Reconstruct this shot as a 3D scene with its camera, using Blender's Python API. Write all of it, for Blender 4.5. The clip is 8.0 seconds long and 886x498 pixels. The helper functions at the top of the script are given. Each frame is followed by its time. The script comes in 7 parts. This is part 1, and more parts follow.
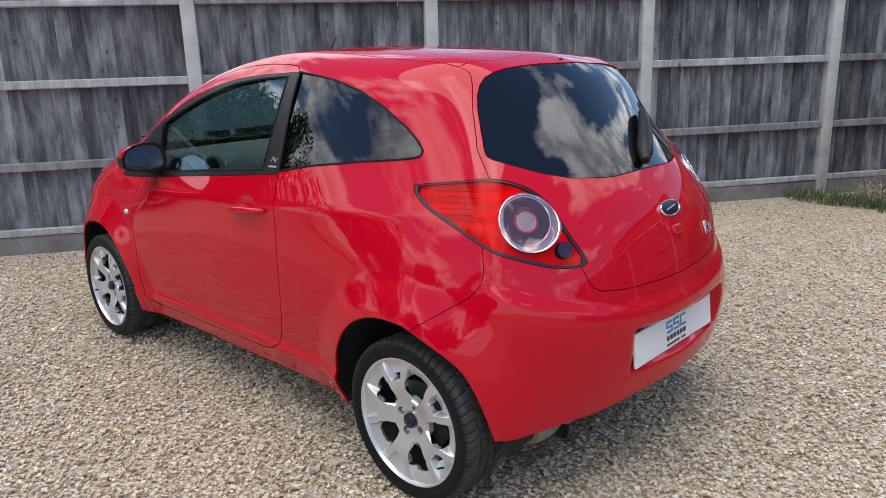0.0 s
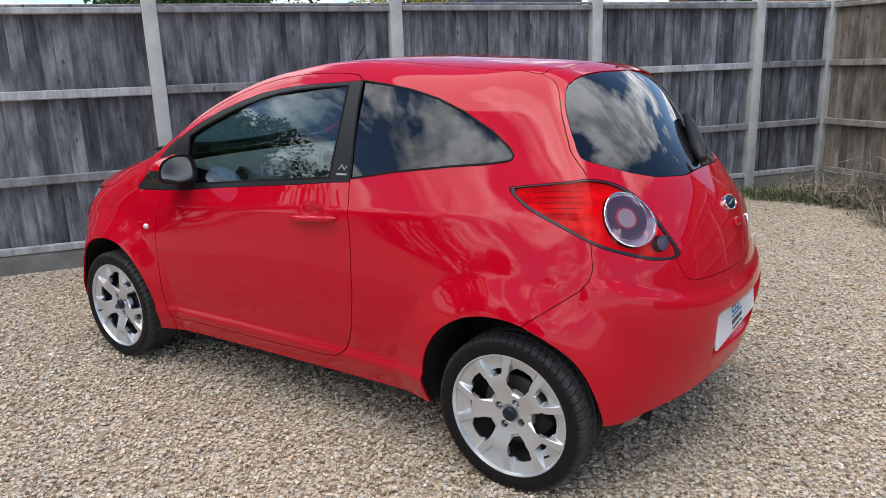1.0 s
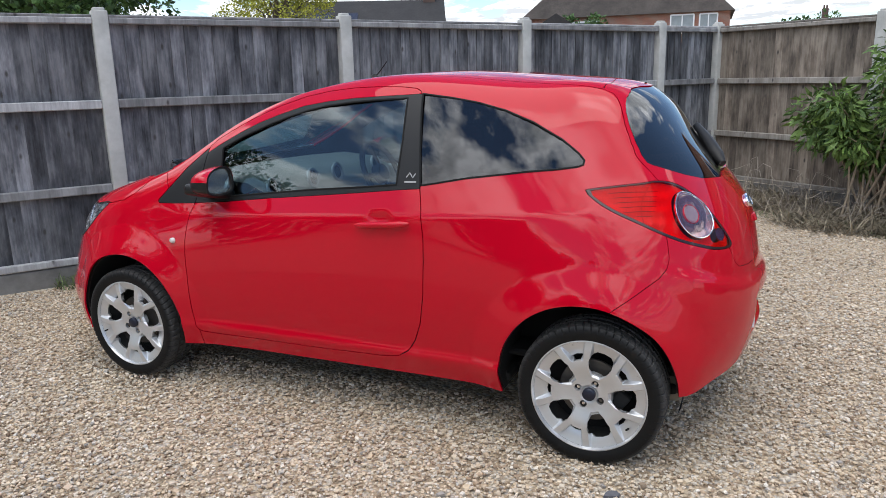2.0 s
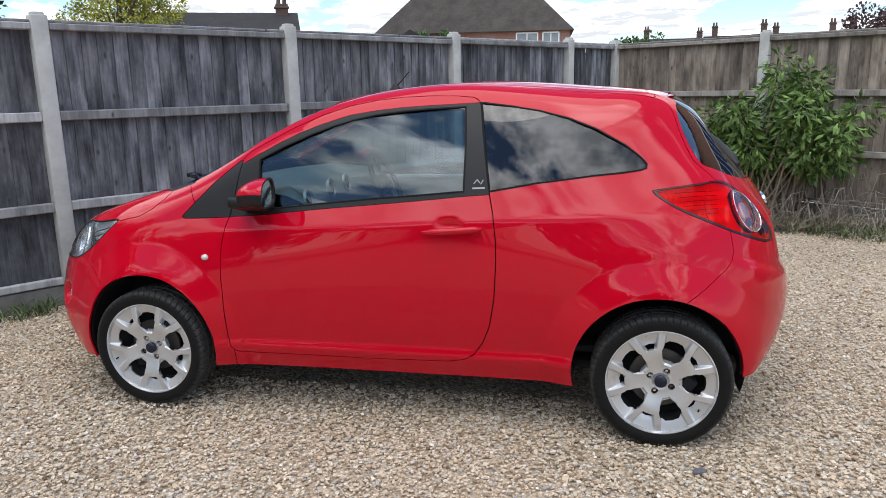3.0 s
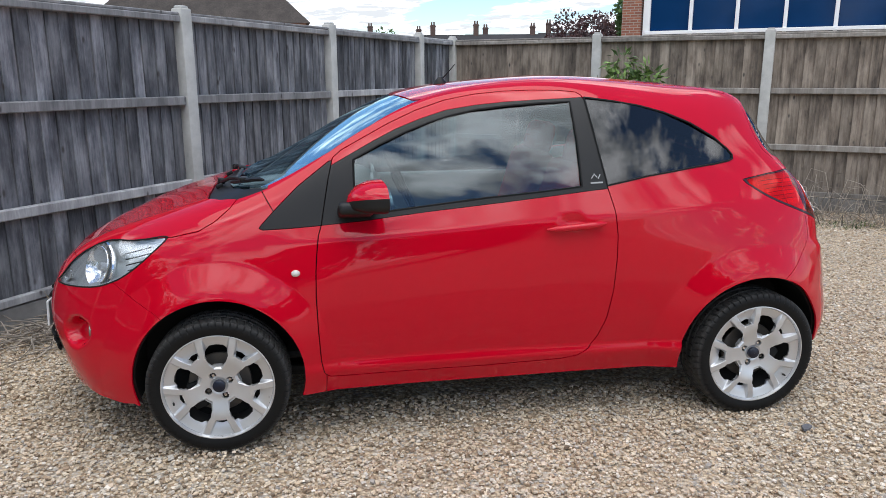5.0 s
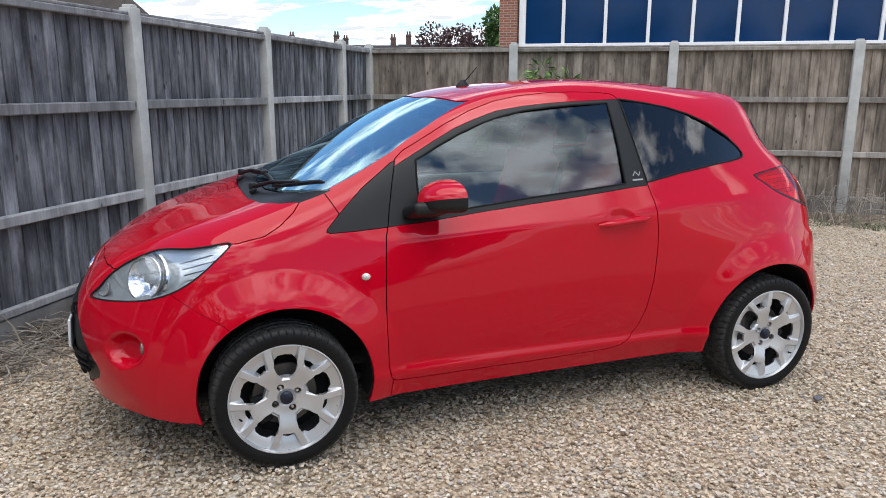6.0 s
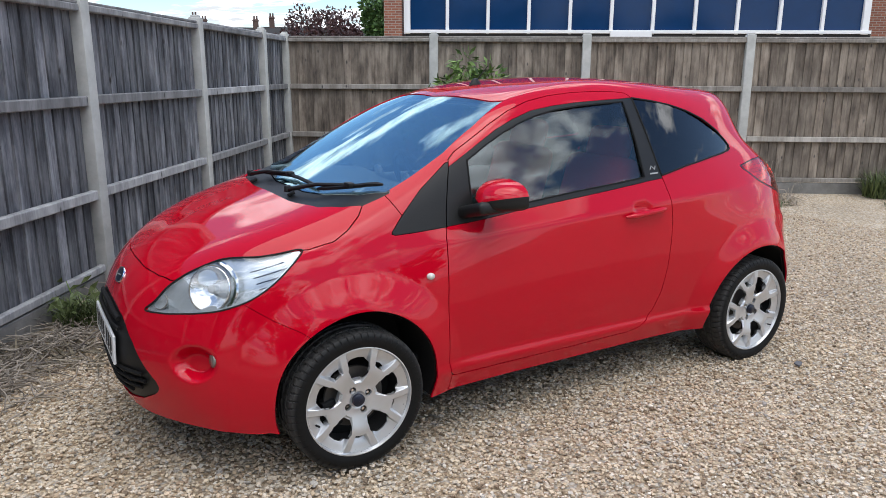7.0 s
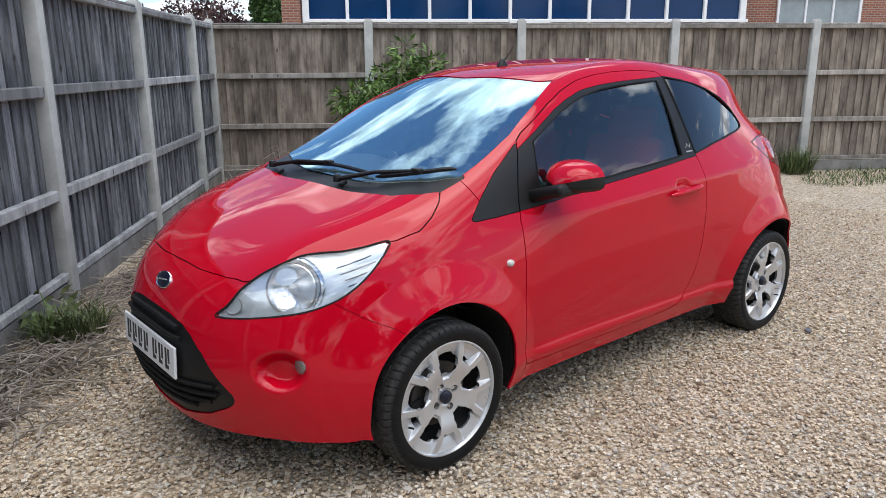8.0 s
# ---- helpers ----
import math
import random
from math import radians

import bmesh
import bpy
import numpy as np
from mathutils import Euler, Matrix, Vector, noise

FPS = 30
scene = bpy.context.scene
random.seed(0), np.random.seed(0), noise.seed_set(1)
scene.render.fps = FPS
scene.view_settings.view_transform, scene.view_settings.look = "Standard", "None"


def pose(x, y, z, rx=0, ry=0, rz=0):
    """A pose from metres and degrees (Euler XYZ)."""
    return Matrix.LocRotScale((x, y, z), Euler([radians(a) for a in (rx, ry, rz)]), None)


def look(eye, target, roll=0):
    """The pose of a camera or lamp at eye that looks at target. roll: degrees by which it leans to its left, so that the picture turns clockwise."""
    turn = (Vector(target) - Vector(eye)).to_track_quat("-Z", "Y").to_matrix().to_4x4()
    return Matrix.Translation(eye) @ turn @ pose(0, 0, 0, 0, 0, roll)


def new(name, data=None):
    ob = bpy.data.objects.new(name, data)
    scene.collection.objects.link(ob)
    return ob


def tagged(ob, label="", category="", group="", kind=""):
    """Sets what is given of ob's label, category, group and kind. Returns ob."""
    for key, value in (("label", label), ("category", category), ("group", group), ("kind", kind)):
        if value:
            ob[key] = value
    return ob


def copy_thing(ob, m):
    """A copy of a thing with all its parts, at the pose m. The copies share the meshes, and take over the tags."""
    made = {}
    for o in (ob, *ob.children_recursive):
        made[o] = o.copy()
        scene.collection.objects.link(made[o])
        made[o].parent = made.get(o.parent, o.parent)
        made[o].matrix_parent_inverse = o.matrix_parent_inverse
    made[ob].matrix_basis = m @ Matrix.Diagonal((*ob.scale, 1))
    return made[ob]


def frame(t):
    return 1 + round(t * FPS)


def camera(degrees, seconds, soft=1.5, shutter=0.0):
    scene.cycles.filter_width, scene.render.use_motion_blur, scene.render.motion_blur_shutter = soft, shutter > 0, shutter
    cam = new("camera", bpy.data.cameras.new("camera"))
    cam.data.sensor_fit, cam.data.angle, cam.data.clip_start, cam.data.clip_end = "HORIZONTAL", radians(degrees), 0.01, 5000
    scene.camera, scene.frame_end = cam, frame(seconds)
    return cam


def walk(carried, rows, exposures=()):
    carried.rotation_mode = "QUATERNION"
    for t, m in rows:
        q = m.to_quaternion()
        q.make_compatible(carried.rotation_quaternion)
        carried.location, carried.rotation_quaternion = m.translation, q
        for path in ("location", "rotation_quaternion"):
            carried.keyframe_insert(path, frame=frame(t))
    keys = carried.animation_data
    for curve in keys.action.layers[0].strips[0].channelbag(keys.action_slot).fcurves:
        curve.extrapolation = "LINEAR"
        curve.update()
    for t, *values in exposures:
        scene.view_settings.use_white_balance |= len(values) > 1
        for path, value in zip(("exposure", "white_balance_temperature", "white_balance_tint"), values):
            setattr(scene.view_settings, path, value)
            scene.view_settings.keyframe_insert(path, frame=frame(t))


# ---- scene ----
cam = camera(62.3, 8.0, 0.8)
PATH = [
    (0, (2.754, -2.235, 1.427), (1.419, -0.835, 0.917), -1.7),
    (0.5, (2.596, -2.518, 1.452), (1.35, -1.035, 0.954), -1.7),
    (1, (2.293, -2.73, 1.445), (1.181, -1.143, 0.949), -1.9),
    (1.5, (2.003, -3.012, 1.441), (1.045, -1.321, 0.971), -1.5),
    (1.7, (1.895, -3.147, 1.463), (0.999, -1.42, 0.996), -1.4),
    (2.8, (1.035, -3.577, 1.459), (0.564, -1.686, 1.011), -1.2),
    (3, (0.87, -3.637, 1.459), (0.467, -1.727, 1.022), -1.1),
    (3.5, (0.479, -3.643, 1.44), (0.254, -1.705, 1.0), -1.3),
    (4, (0.055, -3.64, 1.465), (0.022, -1.691, 1.019), -1.2),
    (4.2, (-0.13, -3.67, 1.472), (-0.089, -1.722, 1.024), -1.0),
    (5.3, (-0.958, -3.485, 1.473), (-0.532, -1.585, 1.016), 0.1),
    (5.5, (-1.137, -3.465, 1.461), (-0.639, -1.58, 1.016), 0.2),
    (6, (-1.502, -3.361, 1.433), (-0.819, -1.531, 1.001), 0.2),
    (6.5, (-1.823, -3.21, 1.481), (-0.983, -1.452, 1.028), 0.4),
    (7, (-2.199, -3.107, 1.502), (-1.201, -1.439, 1.03), 0.3),
    (7.5, (-2.459, -2.878, 1.457), (-1.326, -1.3, 0.979), 0.1),
    (8, (-2.715, -2.595, 1.455), (-1.473, -1.107, 0.961), -0.3),
]
walk(cam, [(t, look(eye, target, roll)) for t, eye, target, roll in PATH])

# world: blue sky with broken cloud, and a sun behind thin cloud
SUN_AZIMUTH, SUN_HEIGHT = -120.0, 82.0
world = bpy.data.worlds.new("sky")
scene.world = world
world.use_nodes = True
wt = world.node_tree
wt.nodes.clear()


def wnode(kind, **values):
    n = wt.nodes.new(kind)
    for key, value in values.items():
        n.inputs[key].default_value = value
    return n


w_out = wnode("ShaderNodeOutputWorld")
w_bg = wnode("ShaderNodeBackground", Strength=0.15)
w_sky = wt.nodes.new("ShaderNodeTexSky")
w_sky.sky_type = "NISHITA"
w_sky.sun_disc = False
w_sky.sun_elevation = radians(SUN_HEIGHT)
w_sky.sun_rotation = radians(90 - SUN_AZIMUTH)
w_sky.air_density, w_sky.dust_density, w_sky.ozone_density = 1.0, 0.1, 4.5
w_co = wt.nodes.new("ShaderNodeTexCoord")
w_sep = wt.nodes.new("ShaderNodeSeparateXYZ")
wt.links.new(w_co.outputs["Generated"], w_sep.inputs[0])
# clouds lie on a flat layer: project the way on a plane overhead
w_up = wt.nodes.new("ShaderNodeMath")
w_up.operation = "MAXIMUM"
w_up.inputs[1].default_value = 0.0
wt.links.new(w_sep.outputs["Z"], w_up.inputs[0])
w_lift = wt.nodes.new("ShaderNodeMath")
w_lift.operation = "ADD"
w_lift.inputs[1].default_value = 0.10
wt.links.new(w_up.outputs[0], w_lift.inputs[0])
w_div = wt.nodes.new("ShaderNodeVectorMath")
w_div.operation = "DIVIDE"
w_comb = wt.nodes.new("ShaderNodeCombineXYZ")
for k in range(3):
    wt.links.new(w_lift.outputs[0], w_comb.inputs[k])
wt.links.new(w_co.outputs["Generated"], w_div.inputs[0])
wt.links.new(w_comb.outputs[0], w_div.inputs[1])
# streets of cloud drawn out a little across the wind
w_map = wt.nodes.new("ShaderNodeMapping")
w_map.vector_type = "TEXTURE"
w_map.inputs["Rotation"].default_value = (0, 0, 0.487)
w_map.inputs["Scale"].default_value = (1 / 1.455, 2.187 / 1.455, 1e5)
wt.links.new(w_div.outputs[0], w_map.inputs["Vector"])
w_drift = wt.nodes.new("ShaderNodeVectorMath")
w_drift.operation = "ADD"
w_drift.inputs[1].default_value = (21.698, 26.429, 40.413)
wt.links.new(w_map.outputs[0], w_drift.inputs[0])
w_noise = wnode("ShaderNodeTexNoise", Scale=1.0, Detail=9.0, Roughness=0.58, Distortion=0.0)
wt.links.new(w_drift.outputs[0], w_noise.inputs["Vector"])
w_ramp = wt.nodes.new("ShaderNodeValToRGB")
w_ramp.color_ramp.elements[0].position = 0.513
w_ramp.color_ramp.elements[1].position = 0.567
# more cloud towards the horizon
w_low = wt.nodes.new("ShaderNodeMath")
w_low.operation = "SUBTRACT"
w_low.use_clamp = True
w_low.inputs[0].default_value = 0.30
wt.links.new(w_up.outputs[0], w_low.inputs[1])
w_bias = wt.nodes.new("ShaderNodeMath")
w_bias.operation = "MULTIPLY_ADD"
w_bias.inputs[1].default_value = 0.30
wt.links.new(w_low.outputs[0], w_bias.inputs[0])
wt.links.new(w_noise.outputs["Fac"], w_bias.inputs[2])
w_shade = wnode("ShaderNodeTexNoise", Scale=4.0, Detail=7.0, Roughness=0.62)
wt.links.new(w_div.outputs[0], w_shade.inputs["Vector"])
w_tone = wt.nodes.new("ShaderNodeValToRGB")
w_tone.color_ramp.elements[0].position = 0.42
w_tone.color_ramp.elements[0].color = (5.6, 5.9, 6.3, 1)
w_tone.color_ramp.elements[1].position = 0.60
w_tone.color_ramp.elements[1].color = (12.3, 12.7, 13.5, 1)
wt.links.new(w_shade.outputs["Fac"], w_tone.inputs[0])
w_mix = wt.nodes.new("ShaderNodeMix")
w_mix.data_type = "RGBA"
wt.links.new(w_ramp.outputs[0], w_mix.inputs["Factor"])
wt.links.new(w_sky.outputs[0], w_mix.inputs["A"])
# an overcast layer is brightest overhead
w_high = wt.nodes.new("ShaderNodeMath")
w_high.operation = "MULTIPLY_ADD"
w_high.inputs[1].default_value, w_high.inputs[2].default_value = 1.0, 0.70
wt.links.new(w_up.outputs[0], w_high.inputs[0])
w_scaled = wt.nodes.new("ShaderNodeVectorMath")
w_scaled.operation = "SCALE"
wt.links.new(w_tone.outputs[0], w_scaled.inputs[0])
# and round the sun
w_dot = wt.nodes.new("ShaderNodeVectorMath")
w_dot.operation = "DOT_PRODUCT"
sa, se = radians(SUN_AZIMUTH), radians(SUN_HEIGHT)
w_dot.inputs[1].default_value = (math.cos(sa) * math.cos(se), math.sin(sa) * math.cos(se), math.sin(se))
wt.links.new(w_co.outputs["Generated"], w_dot.inputs[0])
w_pos = wt.nodes.new("ShaderNodeMath")
w_pos.operation = "MAXIMUM"
w_pos.inputs[1].default_value = 0.0
wt.links.new(w_dot.outputs["Value"], w_pos.inputs[0])
w_glow = wt.nodes.new("ShaderNodeMath")
w_glow.operation = "POWER"
w_glow.inputs[1].default_value = 5.0
wt.links.new(w_pos.outputs[0], w_glow.inputs[0])
# the sun stands behind the thin edge of a cloud
w_veil = wt.nodes.new("ShaderNodeMath")
w_veil.operation = "MULTIPLY_ADD"
w_veil.inputs[1].default_value = 0.03
wt.links.new(w_glow.outputs[0], w_veil.inputs[0])
wt.links.new(w_bias.outputs[0], w_veil.inputs[2])


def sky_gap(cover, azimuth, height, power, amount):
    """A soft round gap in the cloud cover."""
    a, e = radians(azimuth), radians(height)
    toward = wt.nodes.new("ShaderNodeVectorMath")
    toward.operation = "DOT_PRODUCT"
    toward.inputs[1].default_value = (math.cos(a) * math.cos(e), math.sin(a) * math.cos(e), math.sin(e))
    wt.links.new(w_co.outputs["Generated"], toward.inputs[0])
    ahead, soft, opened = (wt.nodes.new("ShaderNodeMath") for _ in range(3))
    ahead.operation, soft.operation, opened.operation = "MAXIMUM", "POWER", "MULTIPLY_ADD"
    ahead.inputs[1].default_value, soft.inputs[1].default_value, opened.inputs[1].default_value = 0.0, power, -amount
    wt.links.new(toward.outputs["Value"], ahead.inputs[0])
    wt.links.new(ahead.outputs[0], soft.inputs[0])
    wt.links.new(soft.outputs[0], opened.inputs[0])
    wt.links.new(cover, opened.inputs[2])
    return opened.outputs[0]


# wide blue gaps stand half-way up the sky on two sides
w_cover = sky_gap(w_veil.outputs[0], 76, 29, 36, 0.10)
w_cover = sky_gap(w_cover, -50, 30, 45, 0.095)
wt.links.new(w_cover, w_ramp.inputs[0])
w_amp = wt.nodes.new("ShaderNodeMath")
w_amp.operation = "MULTIPLY_ADD"
w_amp.inputs[1].default_value, w_amp.inputs[2].default_value = 0.4, 1.0
wt.links.new(w_glow.outputs[0], w_amp.inputs[0])
w_gain = wt.nodes.new("ShaderNodeMath")
w_gain.operation = "MULTIPLY"
wt.links.new(w_high.outputs[0], w_gain.inputs[0])
wt.links.new(w_amp.outputs[0], w_gain.inputs[1])
wt.links.new(w_gain.outputs[0], w_scaled.inputs["Scale"])
wt.links.new(w_scaled.outputs[0], w_mix.inputs["B"])
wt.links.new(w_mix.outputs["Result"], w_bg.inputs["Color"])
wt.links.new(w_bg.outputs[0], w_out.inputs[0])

sun_data = bpy.data.lights.new("sun", "SUN")
sun_data.energy, sun_data.angle, sun_data.color = 1.5, radians(58), (1.0, 0.94, 0.84)
sun = new("sun", sun_data)
sa, se = radians(SUN_AZIMUTH), radians(SUN_HEIGHT)
sun.matrix_world = look((8 * math.cos(sa) * math.cos(se), 8 * math.sin(sa) * math.cos(se), 8 * math.sin(se) + 4), (0, 0, 4))
scene.view_settings.exposure = 0.36


# ---- materials ----
class Mat:
    """A node material with a principled surface, and short ways to add nodes to it."""

    def __init__(self, name, colour=(0.5, 0.5, 0.5), rough=0.5, metal=0.0, **more):
        self.m = bpy.data.materials.new(name)
        self.m.use_nodes = True
        self.t = self.m.node_tree
        self.b = self.t.nodes["Principled BSDF"]
        self.b.inputs["Base Color"].default_value = (*colour, 1)
        self.b.inputs["Roughness"].default_value = rough
        self.b.inputs["Metallic"].default_value = metal
        for key, value in more.items():
            self.b.inputs[key.replace("_", " ")].default_value = value

    def node(self, kind, **values):
        n = self.t.nodes.new(kind)
        for key, value in values.items():
            n.inputs[key.replace("_", " ")].default_value = value
        return n

    def link(self, a, b):
        self.t.links.new(a, b)

    def coords(self, scale=(1, 1, 1), which="Object"):
        c, m = self.node("ShaderNodeTexCoord"), self.node("ShaderNodeMapping")
        m.inputs["Scale"].default_value = scale
        self.link(c.outputs[which], m.inputs["Vector"])
        return m.outputs["Vector"]

    def noise(self, vec, scale, detail=4.0, rough=0.55):
        n = self.node("ShaderNodeTexNoise", Scale=scale, Detail=detail, Roughness=rough)
        self.link(vec, n.inputs["Vector"])
        return n.outputs["Fac"]

    def ramp(self, fac, stops):
        r = self.node("ShaderNodeValToRGB")
        e = r.color_ramp.elements
        while len(e) < len(stops):
            e.new(0.5)
        for el, (p, c) in zip(e, stops):
            el.position, el.color = p, (*c, 1) if len(c) == 3 else c
        self.link(fac, r.inputs[0])
        return r.outputs[0]

    def mix(self, fac, a, b, blend="MIX"):
        n = self.node("ShaderNodeMix")
        n.data_type, n.blend_type = "RGBA", blend
        for value, key in ((fac, "Factor"), (a, "A"), (b, "B")):
            if isinstance(value, bpy.types.NodeSocket):
                self.link(value, n.inputs[key])
            else:
                n.inputs[key].default_value = value if key == "Factor" else (*value, 1)
        return n.outputs["Result"]

    def colour(self, socket):
        self.link(socket, self.b.inputs["Base Color"])
        return self

    def rough(self, fac, low, high):
        n = self.node("ShaderNodeMapRange", To_Min=low, To_Max=high)
        self.link(fac, n.inputs["Value"])
        self.link(n.outputs[0], self.b.inputs["Roughness"])
        return self

    def bump(self, height, strength=0.3, distance=0.002):
        n = self.node("ShaderNodeBump", Strength=strength, Distance=distance)
        self.link(height, n.inputs["Height"])
        self.link(n.outputs[0], self.b.inputs["Normal"])
        return self


def grey(v):
    return (v, v, v)


def plain(name, colour, rough, metal=0.0, grain=60.0, amount=0.12, **more):
    """A plain surface with a faint mottling in colour and gloss."""
    k = Mat(name, colour, rough, metal, **more)
    f = k.noise(k.coords(), grain, 5)
    k.colour(k.mix(f, tuple(c * (1 - amount) for c in colour), tuple(min(1, c * (1 + amount)) for c in colour)))
    k.rough(f, max(0.0, rough - 0.06), min(1, rough + 0.08))
    return k.m


def paint_material():
    k = Mat("red_paint", (0.50, 0.006, 0.012), 0.5, 0.0, Coat_Weight=1.0, Coat_IOR=1.43, Coat_Roughness=0.02, Specular_IOR_Level=0.0)
    v = k.coords()
    f = k.noise(v, 900.0, 2)
    k.colour(k.mix(f, (0.465, 0.001, 0.012), (0.535, 0.002, 0.018)))
    dust = k.noise(v, 5.0, 6, 0.7)
    k.rough(dust, 0.45, 0.6)
    return k.m


M_PAINT = paint_material()
M_BLACK = plain("black_plastic", grey(0.011), 0.42, 0.0, 200.0, Specular_IOR_Level=0.3)
M_SHELL = plain("dark_primer", grey(0.012), 0.8)
M_RUBBER = plain("black_rubber", grey(0.010), 0.62, Specular_IOR_Level=0.2)


def tyre_material():
    """Black rubber, dusty grey on the tread."""
    k = Mat("tyre_rubber", grey(0.007), 0.55, 0.0, Specular_IOR_Level=0.22)
    c, sep, flat = k.node("ShaderNodeTexCoord"), k.node("ShaderNodeSeparateXYZ"), k.node("ShaderNodeCombineXYZ")
    k.link(c.outputs["Object"], sep.inputs[0])
    k.link(sep.outputs["X"], flat.inputs["X"])
    k.link(sep.outputs["Y"], flat.inputs["Y"])
    size = k.node("ShaderNodeVectorMath")
    size.operation = "LENGTH"
    k.link(flat.outputs[0], size.inputs[0])
    dust = k.node("ShaderNodeMapRange", From_Min=0.268, From_Max=0.284)
    k.link(size.outputs["Value"], dust.inputs["Value"])
    f = k.noise(k.coords(), 45.0, 5)
    both = k.node("ShaderNodeMath")
    both.operation = "MULTIPLY"
    k.link(f, both.inputs[0])
    k.link(dust.outputs[0], both.inputs[1])
    k.colour(k.mix(both.outputs[0], grey(0.006), (0.085, 0.083, 0.08)))
    k.rough(f, 0.48, 0.65)
    return k.m


M_TYRE = tyre_material()


def alloy_material():
    """Satin silver wheel paint, kerbed in places along the outer edge."""
    k = Mat("silver_alloy", (0.62, 0.63, 0.64), 0.36, 0.7, Coat_Weight=0.35, Coat_Roughness=0.12)
    c, sep, flat = k.node("ShaderNodeTexCoord"), k.node("ShaderNodeSeparateXYZ"), k.node("ShaderNodeCombineXYZ")
    k.link(c.outputs["Object"], sep.inputs[0])
    k.link(sep.outputs["X"], flat.inputs["X"])
    k.link(sep.outputs["Y"], flat.inputs["Y"])
    size = k.node("ShaderNodeVectorMath")
    size.operation = "LENGTH"
    k.link(flat.outputs[0], size.inputs[0])
    edge = k.node("ShaderNodeMapRange", From_Min=0.196, From_Max=0.214)
    k.link(size.outputs["Value"], edge.inputs["Value"])
    v = k.coords()
    both = k.node("ShaderNodeMath")
    both.operation = "MULTIPLY"
    k.link(edge.outputs[0], both.inputs[0])
    k.link(k.ramp(k.noise(v, 26.0, 5, 0.7), [(0.66, grey(0.0)), (0.70, grey(1.0))]), both.inputs[1])
    tone = k.mix(k.noise(v, 14.0, 4), (0.60, 0.61, 0.62), (0.66, 0.67, 0.68))
    k.colour(k.mix(both.outputs[0], tone, (0.10, 0.098, 0.095)))
    k.rough(k.noise(v, 40.0, 4), 0.30, 0.42)
    return k.m


M_ALLOY = alloy_material()
M_CHROME = plain("chrome", (0.82, 0.83, 0.84), 0.08, 1.0, 50.0, 0.02)


def glass_material(name, tint, gloss=0.0, normal_gloss=0.06, sheen=(1.0, 1.0, 1.0)):
    """Tinted pane: reflection that grows at a slant, over light let through by the tint."""
    m = bpy.data.materials.new(name)
    m.use_nodes = True
    t = m.node_tree
    t.nodes.clear()
    out = t.nodes.new("ShaderNodeOutputMaterial")
    clear, shiny, mixer, slant = (t.nodes.new("ShaderNode" + k) for k in ("BsdfTransparent", "BsdfGlossy", "MixShader", "LayerWeight"))
    clear.inputs["Color"].default_value = (*tint, 1)
    shiny.inputs["Roughness"].default_value = gloss
    shiny.inputs["Color"].default_value = (*sheen, 1)
    slant.inputs["Blend"].default_value = 0.5
    power, scale = t.nodes.new("ShaderNodeMath"), t.nodes.new("ShaderNodeMath")
    power.operation, scale.operation = "POWER", "MULTIPLY_ADD"
    power.inputs[1].default_value = 4.0
    scale.inputs[1].default_value, scale.inputs[2].default_value = 1 - normal_gloss, normal_gloss
    t.links.new(slant.outputs["Facing"], power.inputs[0])
    t.links.new(power.outputs[0], scale.inputs[0])
    t.links.new(scale.outputs[0], mixer.inputs[0])
    t.links.new(clear.outputs[0], mixer.inputs[1])
    t.links.new(shiny.outputs[0], mixer.inputs[2])
    t.links.new(mixer.outputs[0], out.inputs["Surface"])
    return m


M_GLASS = glass_material("tinted_glass", (0.62, 0.72, 0.745), 0.0, 0.058)
M_SCREEN = glass_material("solar_windscreen", (0.74, 0.80, 0.80), 0.0, 0.30, (0.62, 0.88, 1.0))
M_DARKGLASS = glass_material("privacy_glass", (0.16, 0.172, 0.185), 0.0, 0.058)


def concrete_material(name, low, high):
    k = Mat(name, grey(0.4), 0.9)
    v = k.coords()
    a, b = k.noise(v, 3.5, 6, 0.65), k.noise(v, 120.0, 3)
    c = k.ramp(a, [(0.3, low), (0.7, high)])
    k.colour(c)
    k.bump(b, 0.5, 0.003)
    return k.m


M_GRAVEL_BOARD = concrete_material("dirty_concrete", (0.11, 0.104, 0.094), (0.25, 0.243, 0.228))
M_POST = concrete_material("weathered_concrete", (0.34, 0.34, 0.32), (0.56, 0.56, 0.53))


